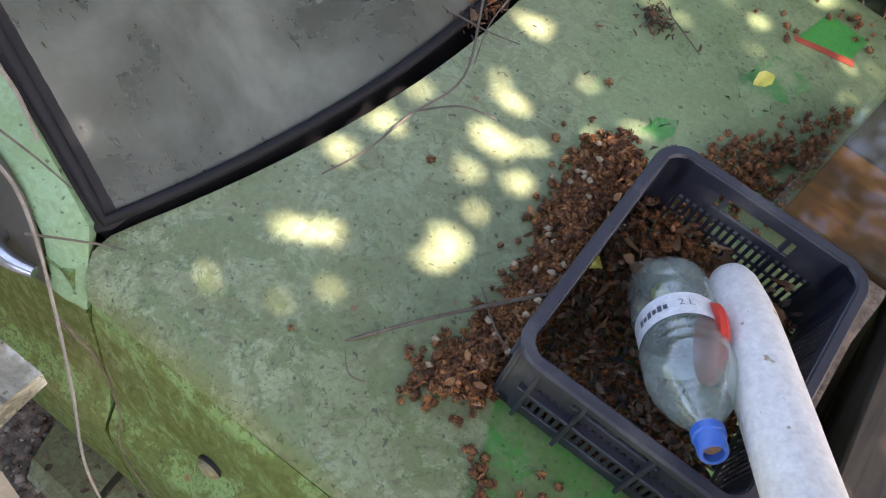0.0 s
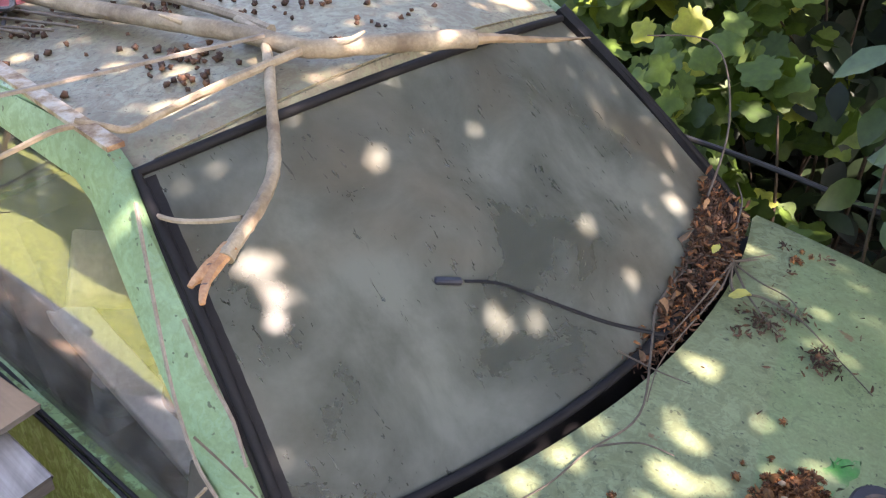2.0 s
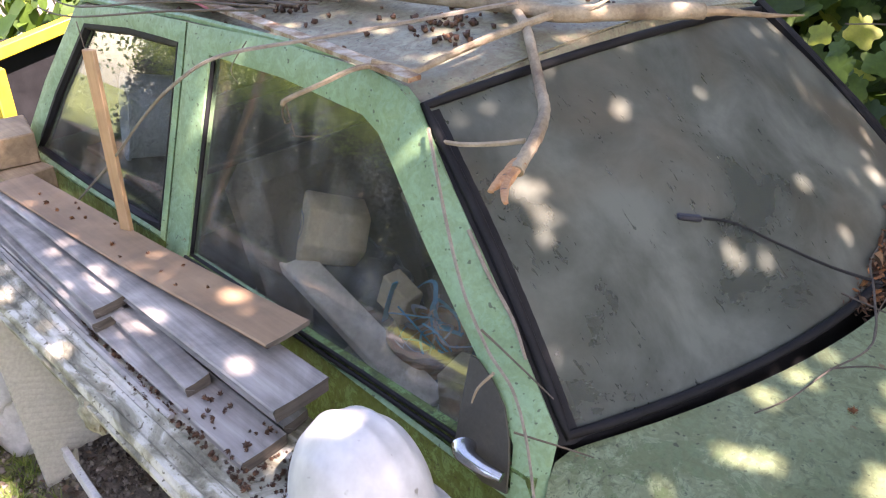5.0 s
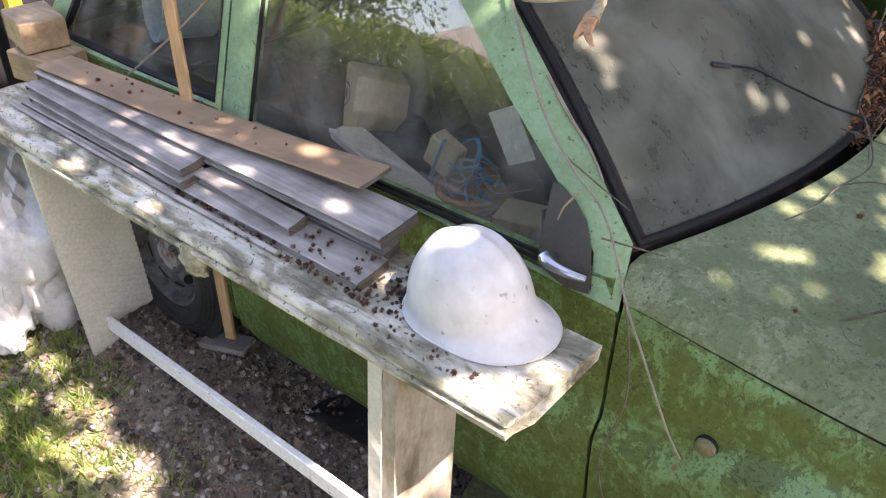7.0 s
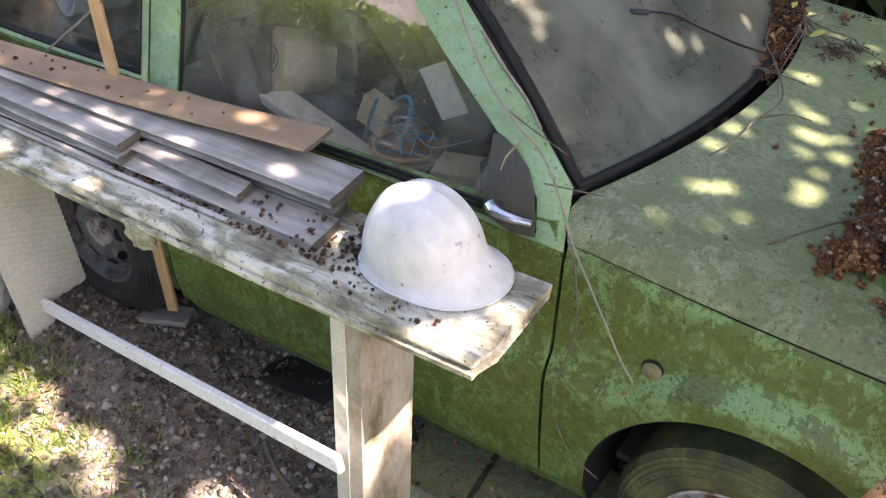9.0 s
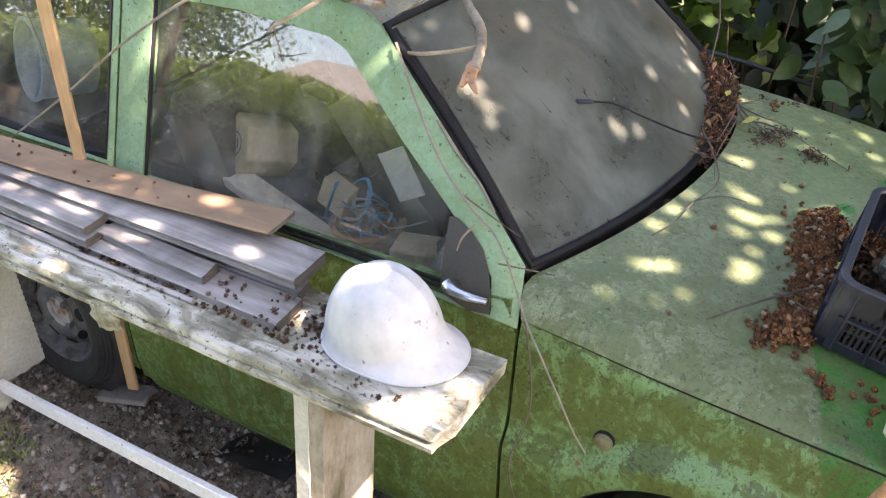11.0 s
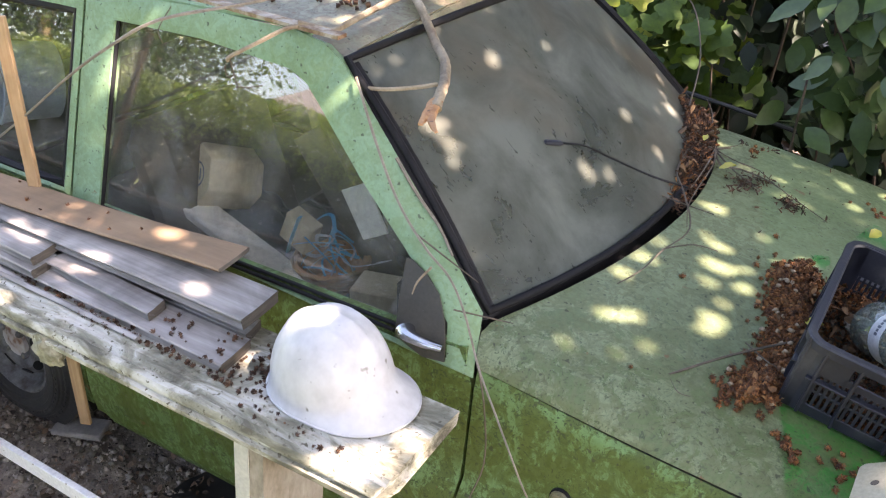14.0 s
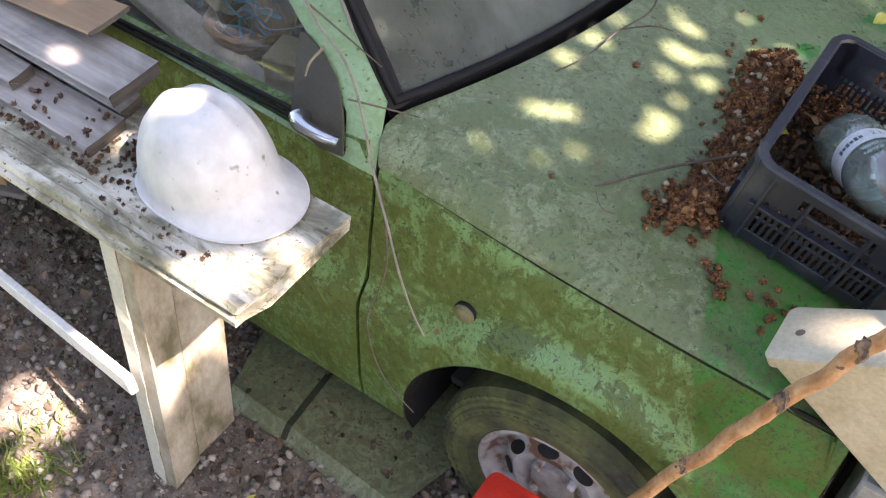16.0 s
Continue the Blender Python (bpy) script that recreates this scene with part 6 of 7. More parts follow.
scatter("leaf_mat_husks", [(0.5 * x, y, 1.6 * z) for x, y, z in CURL_V], CURL_F, pos[:240] + (0, 0, 0.007), spins(240), rng.uniform(0.010, 0.024, 240), M["cones"], label="curled brown husks on the litter at the windscreen", category="plant litter")
scatter("leaf_mat_leaves", [(0.7 * x, y, 2.0 * z) for x, y, z in CURL_V], CURL_F, pos[520:545] + (0, 0, 0.014), spins(25), rng.uniform(0.018, 0.036, 25), M["litter"], label="crumpled tan leaves in the windscreen gutter", category="plant litter")
KNOT = (0.118, 1.035, 0.915)
for k, pts in enumerate(([(0.178, 1.025, 0.900), (0.244, 1.021, 0.890), (0.285, 0.991, 0.884)], [(0.181, 0.971, 0.903), (0.235, 0.93, 0.896), (0.293, 0.902, 0.885)], [(0.164, 0.95, 0.91), (0.211, 0.98, 0.898), (0.289, 0.97, 0.888), (0.349, 0.945, 0.874), (0.46, 0.884, 0.856)],
                         [(0.15, 0.93, 0.925), (0.158, 0.848, 0.92), (0.164, 0.759, 0.918), (0.174, 0.666, 0.912), (0.20, 0.588, 0.897)], [(0.140, 0.92, 0.93), (0.146, 0.84, 0.925), (0.150, 0.75, 0.92)], [(0.149, 1.091, 0.905)], [(0.155, 1.13, 0.90)],
                         [(0.06, 1.06, 0.945), (0.039, 0.962, 0.945), (0.011, 0.844, 0.99), (-0.006, 0.83, 1.008)], [(0.08, 1.12, 0.945), (0.05, 1.20, 0.955), (0.02, 1.23, 0.98)], [(0.09, 0.98, 0.945), (0.05, 0.96, 0.955), (0.02, 1.0, 0.965)])):
    solid("twig", tube(smooth_line([KNOT] + pts, 6), 0.0022 + 0.0006 * (k % 3), 0.001, 5, rough=0.2), M["twig"], "thin dry vine spreading from the knot at the windscreen corner", "twig", "vine knot twigs")
# crumbs on the bench and the planks
ben = []
for k in range(260):
    x = rng.uniform(-1.6, -0.30)
    y = -0.352 + abs(rng.normal(0, 0.012)) + 0.02 * (x < -0.8)
    ben.append((x, y, 0.806))
for k in range(90):
    ben.append((rng.uniform(-0.40, -0.27), rng.uniform(-0.36, -0.2), 0.803))
for k in range(26):
    ben.append((rng.uniform(-0.60, -0.40), rng.uniform(-0.34, -0.25), 0.829))
for k in range(16):
    ben.append((rng.uniform(-0.3, -0.05), rng.uniform(-0.40, -0.36), 0.803))
ben = np.array(ben)
scatter("bench_buds", PETAL_V, PETAL_F, ben, spins(len(ben)), rng.uniform(0.005, 0.0125, len(ben)), M["roof_bud"], label="dry buds and crumbs on the bench", category="plant litter")
pb = np.array([(x, -0.209 + (x + 1.735) / 1.189 * 0.087 + rng.uniform(-0.04, 0.04), 0.916 - 0.012 * math.sin(math.pi * (x + 1.735) / 1.189)) for x in rng.uniform(-1.7, -0.6, 15)])
scatter("board_buds", PETAL_V, PETAL_F, pb, spins(15), rng.uniform(0.009, 0.015, 15), M["cones"], label="single dry buds on the brown board", category="plant litter")
M["yleaf"] = leaf_mat("yellow_leaf", (0.45, 0.36, 0.04), (0.55, 0.50, 0.10), trans=0.2)
yl = np.array([(0.10, 0.98, 0.955), (0.165, 0.93, 0.91), (0.58, 0.93, 0.845), (0.52, 0.39, 0.865), (0.66, 0.36, 0.88), (0.16, -0.33, 0.02), (0.0, -0.36, 0.02), (-0.1, -0.4, 0.02), (0.25, 2.4, 0.03), (0.6, 2.2, 0.03), (0.9, 2.0, 0.03), (0.7, 1.7, 0.03), (1.0, 2.6, 0.03), (0.4, 1.9, 0.03)])
scatter("yellow_leaves", CURL_V, CURL_F, yl, spins(len(yl), 0.5), rng.uniform(0.025, 0.05, len(yl)), M["yleaf"], label="single fallen yellow leaves", category="fallen leaves")

M["black_film"] = surface("dusty_black_film", [(0.3, (0.012, 0.012, 0.013)), (0.7, (0.035, 0.034, 0.033))], 12, 90, (0.35, 0.6), 0.2)
P = [[(-0.98 + 0.26 * u + 0.05 * v, -0.10 + 0.20 * v + 0.03 * u, float(ground_z(-0.85, 0.0)) + 0.012 + 0.012 * noise.noise(Vector((u * 5, v * 4, 2)))) for v in np.linspace(0, 1, 10)] for u in np.linspace(0, 1, 14)]
solid("black_film", sheet(np.array(P), 0.002), M["black_film"], "creased black plastic film on the soil under the car", "film")
solid("ground_stick", tube(smooth_line([(-0.735, -0.285, 0.0), (-0.655, -0.33, -0.004), (-0.585, -0.352, -0.008)], 5), 0.011, 0.006, 7, rough=0.3), M["twig"], "short weathered stick lying on the gravel", "stick")
# gravel, dead leaves and grass on the ground
N = 26000
x, y = rng.uniform(-2.4, 0.9, N), rng.uniform(-1.5, 0.3, N)
near = rng.random(N) < np.where(y > -0.6, 1.0, 0.35)
x, y = x[near], y[near]
N = len(x)
scatter("gravel", BUD_V, BUD_F, np.stack([x, y, ground_z(x, y) + 0.001], 1), spins(N), (0.005 + 0.020 * rng.random(N) ** 4)[:, None] * rng.uniform(0.75, 1.3, (N, 3)), M["stone"], label="loose grey gravel", category="gravel")
N = 5200
x, y = rng.uniform(-2.4, 1.0, N), rng.uniform(-1.4, 0.2, N)
scatter("ground_litter", CURL_V, CURL_F, np.stack([x, y, ground_z(x, y) + 0.006], 1), spins(N, 0.6), 0.010 + 0.026 * rng.random(N) ** 2, M["old_litter"], label="dead brown leaves on the ground", category="fallen leaves")
N = 2600
x, y = rng.uniform(-2.5, 2.5, N), rng.uniform(1.5, 4.5, N)
scatter("far_litter", CURL_V, CURL_F, np.stack([x, y, ground_z(x, y) + 0.012], 1), spins(N, 0.6), rng.uniform(0.02, 0.06, N), M["litter"], label="dead leaves under the shrubs", category="fallen leaves")
BLADE_V = [(-0.035, 0, 0), (0.035, 0, 0), (0.028, 0.06, 0.5), (-0.028, 0.06, 0.5), (0.0, 0.25, 1.0)]
BLADE_F = [(0, 1, 2, 3), (3, 2, 4)]
gpts = []
for cx, cy, n in ((-0.55, -0.63, 170), (-0.60, -0.66, 150), (-0.53, -0.55, 40), (-0.66, -0.60, 60), (-0.62, -0.50, 25)):
    for x, y in rng.normal((cx, cy), 0.028, (n, 2)):
        gpts.append((x, y, float(ground_z(x, y)) - 0.006))
while len(gpts) < 26000:
    x, y = (rng.uniform(-2.6, -0.3), rng.uniform(-1.45, -0.36)) if rng.random() < 0.75 else (rng.uniform(-5, 2), rng.uniform(-3.6, -0.36))
    turf = y + 0.55 * x + 0.30 * noise.noise(Vector((x * 2.2, y * 2.2, 0))) + 0.22 * noise.noise(Vector((x * 7, y * 7, 3)))
    p = 1.0 if turf < -1.35 else (0.35 if turf < -1.18 else (0.10 if turf < -1.0 else 0.012))
    if rng.random() < p * (0.12 + 0.88 * (noise.noise(Vector((x * 5, y * 5, 9))) + 0.5 * noise.noise(Vector((x * 14, y * 14, 2))) > 0.05)):
        gpts.append((x, y, float(ground_z(x, y)) - 0.006))
gpts = np.array(gpts)
scatter("grass", BLADE_V, BLADE_F, gpts, spins(len(gpts), 0.5), np.stack([rng.uniform(0.05, 0.09, len(gpts))] * 2 + [0.015 + 0.050 * rng.random(len(gpts)) ** 1.6], 1), M["grass"], label="short uneven grass", category="grass")

# ---- shrubs behind the car ----
def lobed(a):
    return 0.62 * (0.80 + 0.20 * math.cos(a)) * (0.66 + 0.34 * abs(math.cos(2.5 * a)) ** 1.6)


LA = [math.pi * (-0.94 + 1.88 * k / 24) for k in range(25)]
LOBE_V = [(0, 0, 0)] + [(lobed(a) * math.sin(a), 0.45 + lobed(a) * math.cos(a), 0.06 * abs(math.cos(2.5 * a)) - 0.13 * abs(math.sin(a)) * lobed(a)) for a in LA] + [(0, 0.45, 0.0)]
LOBE_F = [(0, 26, 1)] + [(k, 26, k + 1) for k in range(1, 25)] + [(25, 26, 0)]
OW = (0.0, 0.17, 0.26, 0.285, 0.265, 0.20, 0.115, 0.0)
OVATE_V = []
for k, w in enumerate(OW):
    t = (k / 7) ** 0.95
    OVATE_V += [(-w, t, 0.10 * w - 0.16 * t * t + 0.02 * (k % 2)), (0, t, -0.16 * t * t), (w, t, 0.10 * w - 0.16 * t * t + 0.02 * (k % 2))]
OVATE_F = [(3 * k + c, 3 * k + c + 1, 3 * k + c + 4, 3 * k + c + 3) for k in range(7) for c in (0, 1)]


def facing(n, d, spread):
    """Turns that hang leaves with the blade's face towards d, give or take."""
    out = np.zeros((n, 3, 3))
    for k in range(n):
        f = (Vector(d) + Vector(rng.normal(0, spread, 3))).normalized()
        down = Vector((rng.normal(0, 0.5), rng.normal(0, 0.5), -1))
        yv = (down - f * down.dot(f)).normalized()
        out[k] = np.array([yv.cross(f), yv, f]).T
    return out




def shrub(name, label, region, n, size, tmpl, seed_stems, mat=None, spread=0.55, d=(0.15, -0.65, 0.75)):
    """A leafy shrub: stems from the ground and a crown of leaves inside region(u, v, w)."""
    base = region(0.5, 0.5, 0.0)
    t = thing(name, (base[0], base[1], 0), label, "shrub")
    stems = bmesh.new()
    for k in range(seed_stems):
        a = np.array(region(rng.random(), rng.random(), rng.random()))
        g = np.array((a[0] + rng.normal(0, 0.2), a[1] + rng.uniform(0.1, 0.5), 0.0))
        tube(smooth_line([g, 0.5 * (a + g) + rng.normal(0, 0.08, 3), a], 5), rng.uniform(0.005, 0.011), 0.003, 5, bm=stems)
    part("stem", stems, M["dark_twig"], t, kind="stuff")
    clumps = np.array([region(rng.random(), rng.random(), rng.random()) for _ in range(max(8, n // 28))])
    pos = clumps[rng.integers(0, len(clumps), n)] + rng.normal(0, 0.085, (n, 3))
    V, F = tmpl
    scatter("crown", V, F, pos, facing(n, d, spread), rng.uniform(size[0], size[1], n), mat or M["leaf"], parent=t, smooth=True)
    return t


M["broadleaf"] = leaf_mat("glossy_broad_leaf", (0.016, 0.037, 0.011), (0.064, 0.115, 0.032), rough=0.42, trans=0.2, other=(0.20, 0.22, 0.03))
shrub("vine_shrub", "dense dark green vine with lobed leaves behind the car", lambda u, v, w: (-3.2 + 2.95 * u, 1.62 + 0.75 * v + 0.35 * w, 0.25 + (1.25 + 0.35 * math.sin(7 * u)) * w), 4200, (0.07, 0.14), (LOBE_V, LOBE_F), 30)
shrub("broadleaf_shrub", "shrub with large ovate dark green leaves beside the bonnet", lambda u, v, w: (0.16 + 0.90 * u, 1.43 + 0.32 * v, 0.88 + 0.72 * w), 400, (0.08, 0.14), (OVATE_V, OVATE_F), 5, mat=M["broadleaf"], spread=0.42, d=(0.2, -0.55, 0.85))
shrub("low_vine", "low vine leaves along the far side of the car", lambda u, v, w: (-0.85 + 0.75 * u, 1.44 + 0.35 * v, 0.45 + 0.50 * w), 380, (0.06, 0.12), (LOBE_V, LOBE_F), 14)
# the thickets in deep_leaf carry their inner shade as leaf colour
shrub("thicket", "leafy thicket under the trees, darkened in colour for shade", lambda u, v, w: (-1.2 + 4.2 * u, 2.2 + 0.75 * v, 0.05 + 1.9 * w), 3600, (0.08, 0.15), (OVATE_V, OVATE_F), 14, mat=M["deep_leaf"])
shrub("inner_thicket", "dense leaves in the heart of the thicket, shade put into their colour", lambda u, v, w: (-2.4 + 4.6 * u, 2.75 + 0.5 * v, 0.0 + 1.5 * w), 4200, (0.12, 0.2), (OVATE_V, OVATE_F), 6, mat=M["deep_leaf"], d=(0.1, -0.9, 0.35))
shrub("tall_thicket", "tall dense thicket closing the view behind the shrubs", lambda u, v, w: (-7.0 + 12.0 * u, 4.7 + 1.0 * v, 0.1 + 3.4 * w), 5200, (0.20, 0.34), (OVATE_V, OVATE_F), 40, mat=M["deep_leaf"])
shrub("side_thicket", "yellow-green bushes beyond the rear of the car", lambda u, v, w: (-4.6 + 1.4 * u, 0.3 + 2.6 * v, 0.1 + 1.5 * w), 2600, (0.08, 0.16), (OVATE_V, OVATE_F), 24)
shrub("back_shrub", "thicket behind the vine, darkened in colour for shade", lambda u, v, w: (-5.0 + 9.0 * u, 2.9 + 1.6 * v, 0.15 + 2.7 * w * (0.75 + 0.25 * math.sin(9 * u))), 5200, (0.09, 0.17), (OVATE_V, OVATE_F), 70, mat=M["deep_leaf"])
shrub("ground_ivy", "small green plants on the soil under the shrubs", lambda u, v, w: (0.0 + 1.6 * u, 1.75 + 1.5 * v, 0.02 + 0.12 * w), 260, (0.03, 0.07), (LEAF_V, LEAF_F), 6, d=(0, -0.3, 0.9))
M["hose"] = surface("black_hose", [(0.3, grey(0.012)), (0.7, grey(0.025))], 20, 200, (0.35, 0.5), 0.1)
solid("hose", tube(smooth_line([(-0.6, 1.55, 0.90), (-0.1, 1.62, 0.84), (0.5, 1.75, 0.70), (1.1, 1.95, 0.62), (1.7, 2.2, 0.55)], 8), 0.008, sides=8), M["hose"], "black hose strung through the shrubs", "hose")
solid("hose", tube(smooth_line([(0.3, 2.2, 0.30), (0.9, 2.1, 0.24), (1.6, 2.0, 0.28)], 8), 0.006, sides=8), M["hose"], "thin black cable near the ground behind the shrub", "hose")
trunk = thing("tree", (1.75, 2.3, 0), "leafy tree whose crown shades the car", "tree")
tr = smooth_line([(1.75, 2.3, 0.0), (1.78, 2.28, 0.8), (1.7, 2.2, 1.7), (1.7, 2.1, 2.6), (1.9, 2.0, 4.2)], 6)
part("trunk", tube(tr, 0.10, 0.055, 14, rough=0.08), M["bark"], trunk)
for a in ((0.2, 1.4, 4.0), (1.4, 0.9, 4.2), (3.4, 1.7, 4.2), (0.9, 3.4, 4.2), (3.6, 3.6, 4.1), (4.4, 2.4, 4.3)):
    b = np.array((1.72, 2.08, 2.7))
    e = np.array(a)
    part("limb", tube(smooth_line([b, 0.5 * (b + e) + (0, 0, 0.25), e], 6), 0.045, 0.012, 9, rough=0.1), M["bark"], trunk)
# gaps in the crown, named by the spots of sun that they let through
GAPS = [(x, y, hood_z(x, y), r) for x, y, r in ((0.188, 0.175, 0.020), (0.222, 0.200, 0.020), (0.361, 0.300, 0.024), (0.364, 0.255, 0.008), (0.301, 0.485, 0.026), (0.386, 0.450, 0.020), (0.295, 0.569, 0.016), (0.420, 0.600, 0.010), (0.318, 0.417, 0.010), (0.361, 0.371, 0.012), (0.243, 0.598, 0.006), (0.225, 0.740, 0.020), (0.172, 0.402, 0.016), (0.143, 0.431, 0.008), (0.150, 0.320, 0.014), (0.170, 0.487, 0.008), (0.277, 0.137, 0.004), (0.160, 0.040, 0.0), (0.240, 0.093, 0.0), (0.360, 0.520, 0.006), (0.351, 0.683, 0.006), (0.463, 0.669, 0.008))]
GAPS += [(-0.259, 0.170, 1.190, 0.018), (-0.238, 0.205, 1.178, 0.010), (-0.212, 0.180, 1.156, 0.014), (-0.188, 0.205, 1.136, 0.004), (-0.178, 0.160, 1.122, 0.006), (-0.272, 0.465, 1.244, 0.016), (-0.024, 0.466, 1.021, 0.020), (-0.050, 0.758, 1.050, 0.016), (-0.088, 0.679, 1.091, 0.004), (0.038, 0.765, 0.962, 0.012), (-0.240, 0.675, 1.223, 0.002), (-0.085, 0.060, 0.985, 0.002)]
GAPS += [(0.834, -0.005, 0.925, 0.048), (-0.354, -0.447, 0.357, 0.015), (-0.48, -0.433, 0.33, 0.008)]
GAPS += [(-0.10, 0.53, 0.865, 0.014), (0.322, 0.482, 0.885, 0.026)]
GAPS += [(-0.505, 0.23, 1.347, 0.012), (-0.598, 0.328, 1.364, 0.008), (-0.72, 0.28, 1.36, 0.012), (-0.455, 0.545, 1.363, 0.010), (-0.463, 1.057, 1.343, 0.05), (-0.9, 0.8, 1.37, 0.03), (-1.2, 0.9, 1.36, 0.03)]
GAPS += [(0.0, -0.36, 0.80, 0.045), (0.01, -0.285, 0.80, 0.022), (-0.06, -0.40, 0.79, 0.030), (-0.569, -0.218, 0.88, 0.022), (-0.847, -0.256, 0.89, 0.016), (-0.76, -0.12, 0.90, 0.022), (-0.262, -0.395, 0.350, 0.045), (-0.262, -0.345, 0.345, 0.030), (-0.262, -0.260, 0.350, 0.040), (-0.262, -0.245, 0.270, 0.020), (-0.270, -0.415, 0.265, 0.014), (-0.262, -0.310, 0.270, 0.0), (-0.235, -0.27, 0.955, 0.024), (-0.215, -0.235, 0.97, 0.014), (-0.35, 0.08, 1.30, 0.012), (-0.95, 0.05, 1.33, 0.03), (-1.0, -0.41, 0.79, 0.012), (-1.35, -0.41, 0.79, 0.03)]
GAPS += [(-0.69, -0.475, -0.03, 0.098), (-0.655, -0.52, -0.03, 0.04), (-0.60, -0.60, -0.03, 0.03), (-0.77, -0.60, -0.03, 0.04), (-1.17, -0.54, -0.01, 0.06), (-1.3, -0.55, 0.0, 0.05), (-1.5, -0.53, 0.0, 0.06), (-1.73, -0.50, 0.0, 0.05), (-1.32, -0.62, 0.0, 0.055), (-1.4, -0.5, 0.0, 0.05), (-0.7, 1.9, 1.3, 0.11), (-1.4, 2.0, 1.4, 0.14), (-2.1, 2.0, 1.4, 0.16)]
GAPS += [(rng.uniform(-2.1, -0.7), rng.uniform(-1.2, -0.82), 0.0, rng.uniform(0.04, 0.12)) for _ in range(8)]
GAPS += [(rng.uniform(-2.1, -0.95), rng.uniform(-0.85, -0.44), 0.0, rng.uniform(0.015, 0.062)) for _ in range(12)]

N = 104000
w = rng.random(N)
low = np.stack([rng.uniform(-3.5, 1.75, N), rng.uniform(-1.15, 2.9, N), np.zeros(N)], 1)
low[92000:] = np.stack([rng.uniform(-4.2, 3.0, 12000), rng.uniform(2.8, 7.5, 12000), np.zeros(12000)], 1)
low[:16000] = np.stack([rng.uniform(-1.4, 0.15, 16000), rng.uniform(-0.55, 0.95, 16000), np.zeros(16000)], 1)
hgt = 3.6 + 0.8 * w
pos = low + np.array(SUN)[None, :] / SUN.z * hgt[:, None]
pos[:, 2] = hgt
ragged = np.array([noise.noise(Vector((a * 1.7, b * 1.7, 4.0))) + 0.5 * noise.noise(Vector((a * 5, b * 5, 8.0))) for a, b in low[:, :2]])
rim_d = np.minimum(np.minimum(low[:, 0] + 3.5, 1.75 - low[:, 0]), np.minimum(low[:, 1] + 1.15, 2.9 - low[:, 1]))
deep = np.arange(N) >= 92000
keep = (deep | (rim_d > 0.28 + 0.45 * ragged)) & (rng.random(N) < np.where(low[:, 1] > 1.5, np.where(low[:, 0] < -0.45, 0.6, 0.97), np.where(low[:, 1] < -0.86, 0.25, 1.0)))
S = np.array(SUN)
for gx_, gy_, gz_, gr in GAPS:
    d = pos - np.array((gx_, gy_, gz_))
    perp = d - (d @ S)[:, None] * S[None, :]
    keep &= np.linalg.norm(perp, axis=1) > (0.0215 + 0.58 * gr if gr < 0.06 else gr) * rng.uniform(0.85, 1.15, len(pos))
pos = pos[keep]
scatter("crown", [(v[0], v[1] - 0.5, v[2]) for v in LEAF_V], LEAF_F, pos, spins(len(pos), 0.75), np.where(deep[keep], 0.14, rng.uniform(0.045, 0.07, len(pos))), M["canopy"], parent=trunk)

# added tree out of view: its crown shades the lawn that the windows mirror
lawn_shade_tree = thing("lawn_shade_tree", (3.2, -2.6, 0), "leafy tree added beside the lawn to shade the grass", "tree")
part("trunk", tube(smooth_line([(3.2, -2.6, 0.0), (3.25, -2.5, 1.6), (3.1, -2.4, 3.2), (2.9, -2.2, 4.6)], 6), 0.13, 0.06, 14, rough=0.08), M["bark"], lawn_shade_tree)
for a in ((0.6, -1.6, 4.6), (1.8, -0.6, 4.8), (4.6, -1.2, 4.8), (4.8, -3.2, 4.6), (1.6, -3.4, 4.6)):
    e = np.array(a)
    b = np.array((3.1, -2.4, 3.1))
    part("limb", tube(smooth_line([b, 0.5 * (b + e) + (0, 0, 0.3), e], 6), 0.05, 0.014, 9, rough=0.1), M["bark"], lawn_shade_tree)
N = 24000
low2 = np.stack([rng.uniform(-11.0, 3.0, N), rng.uniform(-4.35, -2.4, N), np.zeros(N)], 1)
rag2 = np.array([noise.noise(Vector((a * 0.9, b * 0.9, 14.0))) for a, b in low2[:, :2]])
edge2 = np.minimum(np.minimum(low2[:, 0] + 11.0, 3.0 - low2[:, 0]), np.minimum(3 * low2[:, 1] + 13.05, -2.4 - low2[:, 1]))
low2 = low2[(edge2 > 0.35 + 0.7 * rag2) & (rag2 < 0.33)]
h2 = rng.uniform(4.2, 5.4, len(low2))
low2 = low2 + np.array(SUN)[None, :] / SUN.z * h2[:, None]
low2[:, 2] = h2
scatter("crown", [(v[0], v[1] - 0.5, v[2]) for v in LEAF_V], LEAF_F, low2, spins(len(low2), 0.75), rng.uniform(0.09, 0.14, len(low2)), M["canopy"], parent=lawn_shade_tree)

# ---- behind the camera: hedge and shed, as the side windows mirror them ----
hedge = thing("hedge", (-4, -4.9, 0), "clipped sunlit hedge along the lawn", "hedge")
N = 70000
pos = np.stack([rng.uniform(-11, 3, N), -4.9 + rng.uniform(-0.35, 0.35, N), 1.82 - 0.52 * rng.random(N) ** 1.3], 1)
pos[:, 2] += 0.05 * np.sin(2.3 * pos[:, 0]) + 0.03 * np.sin(7 * pos[:, 0])
scatter("crown", CHIP_V, CHIP_F, pos, spins(N), rng.uniform(0.025, 0.050, N), M["hedge"], parent=hedge)
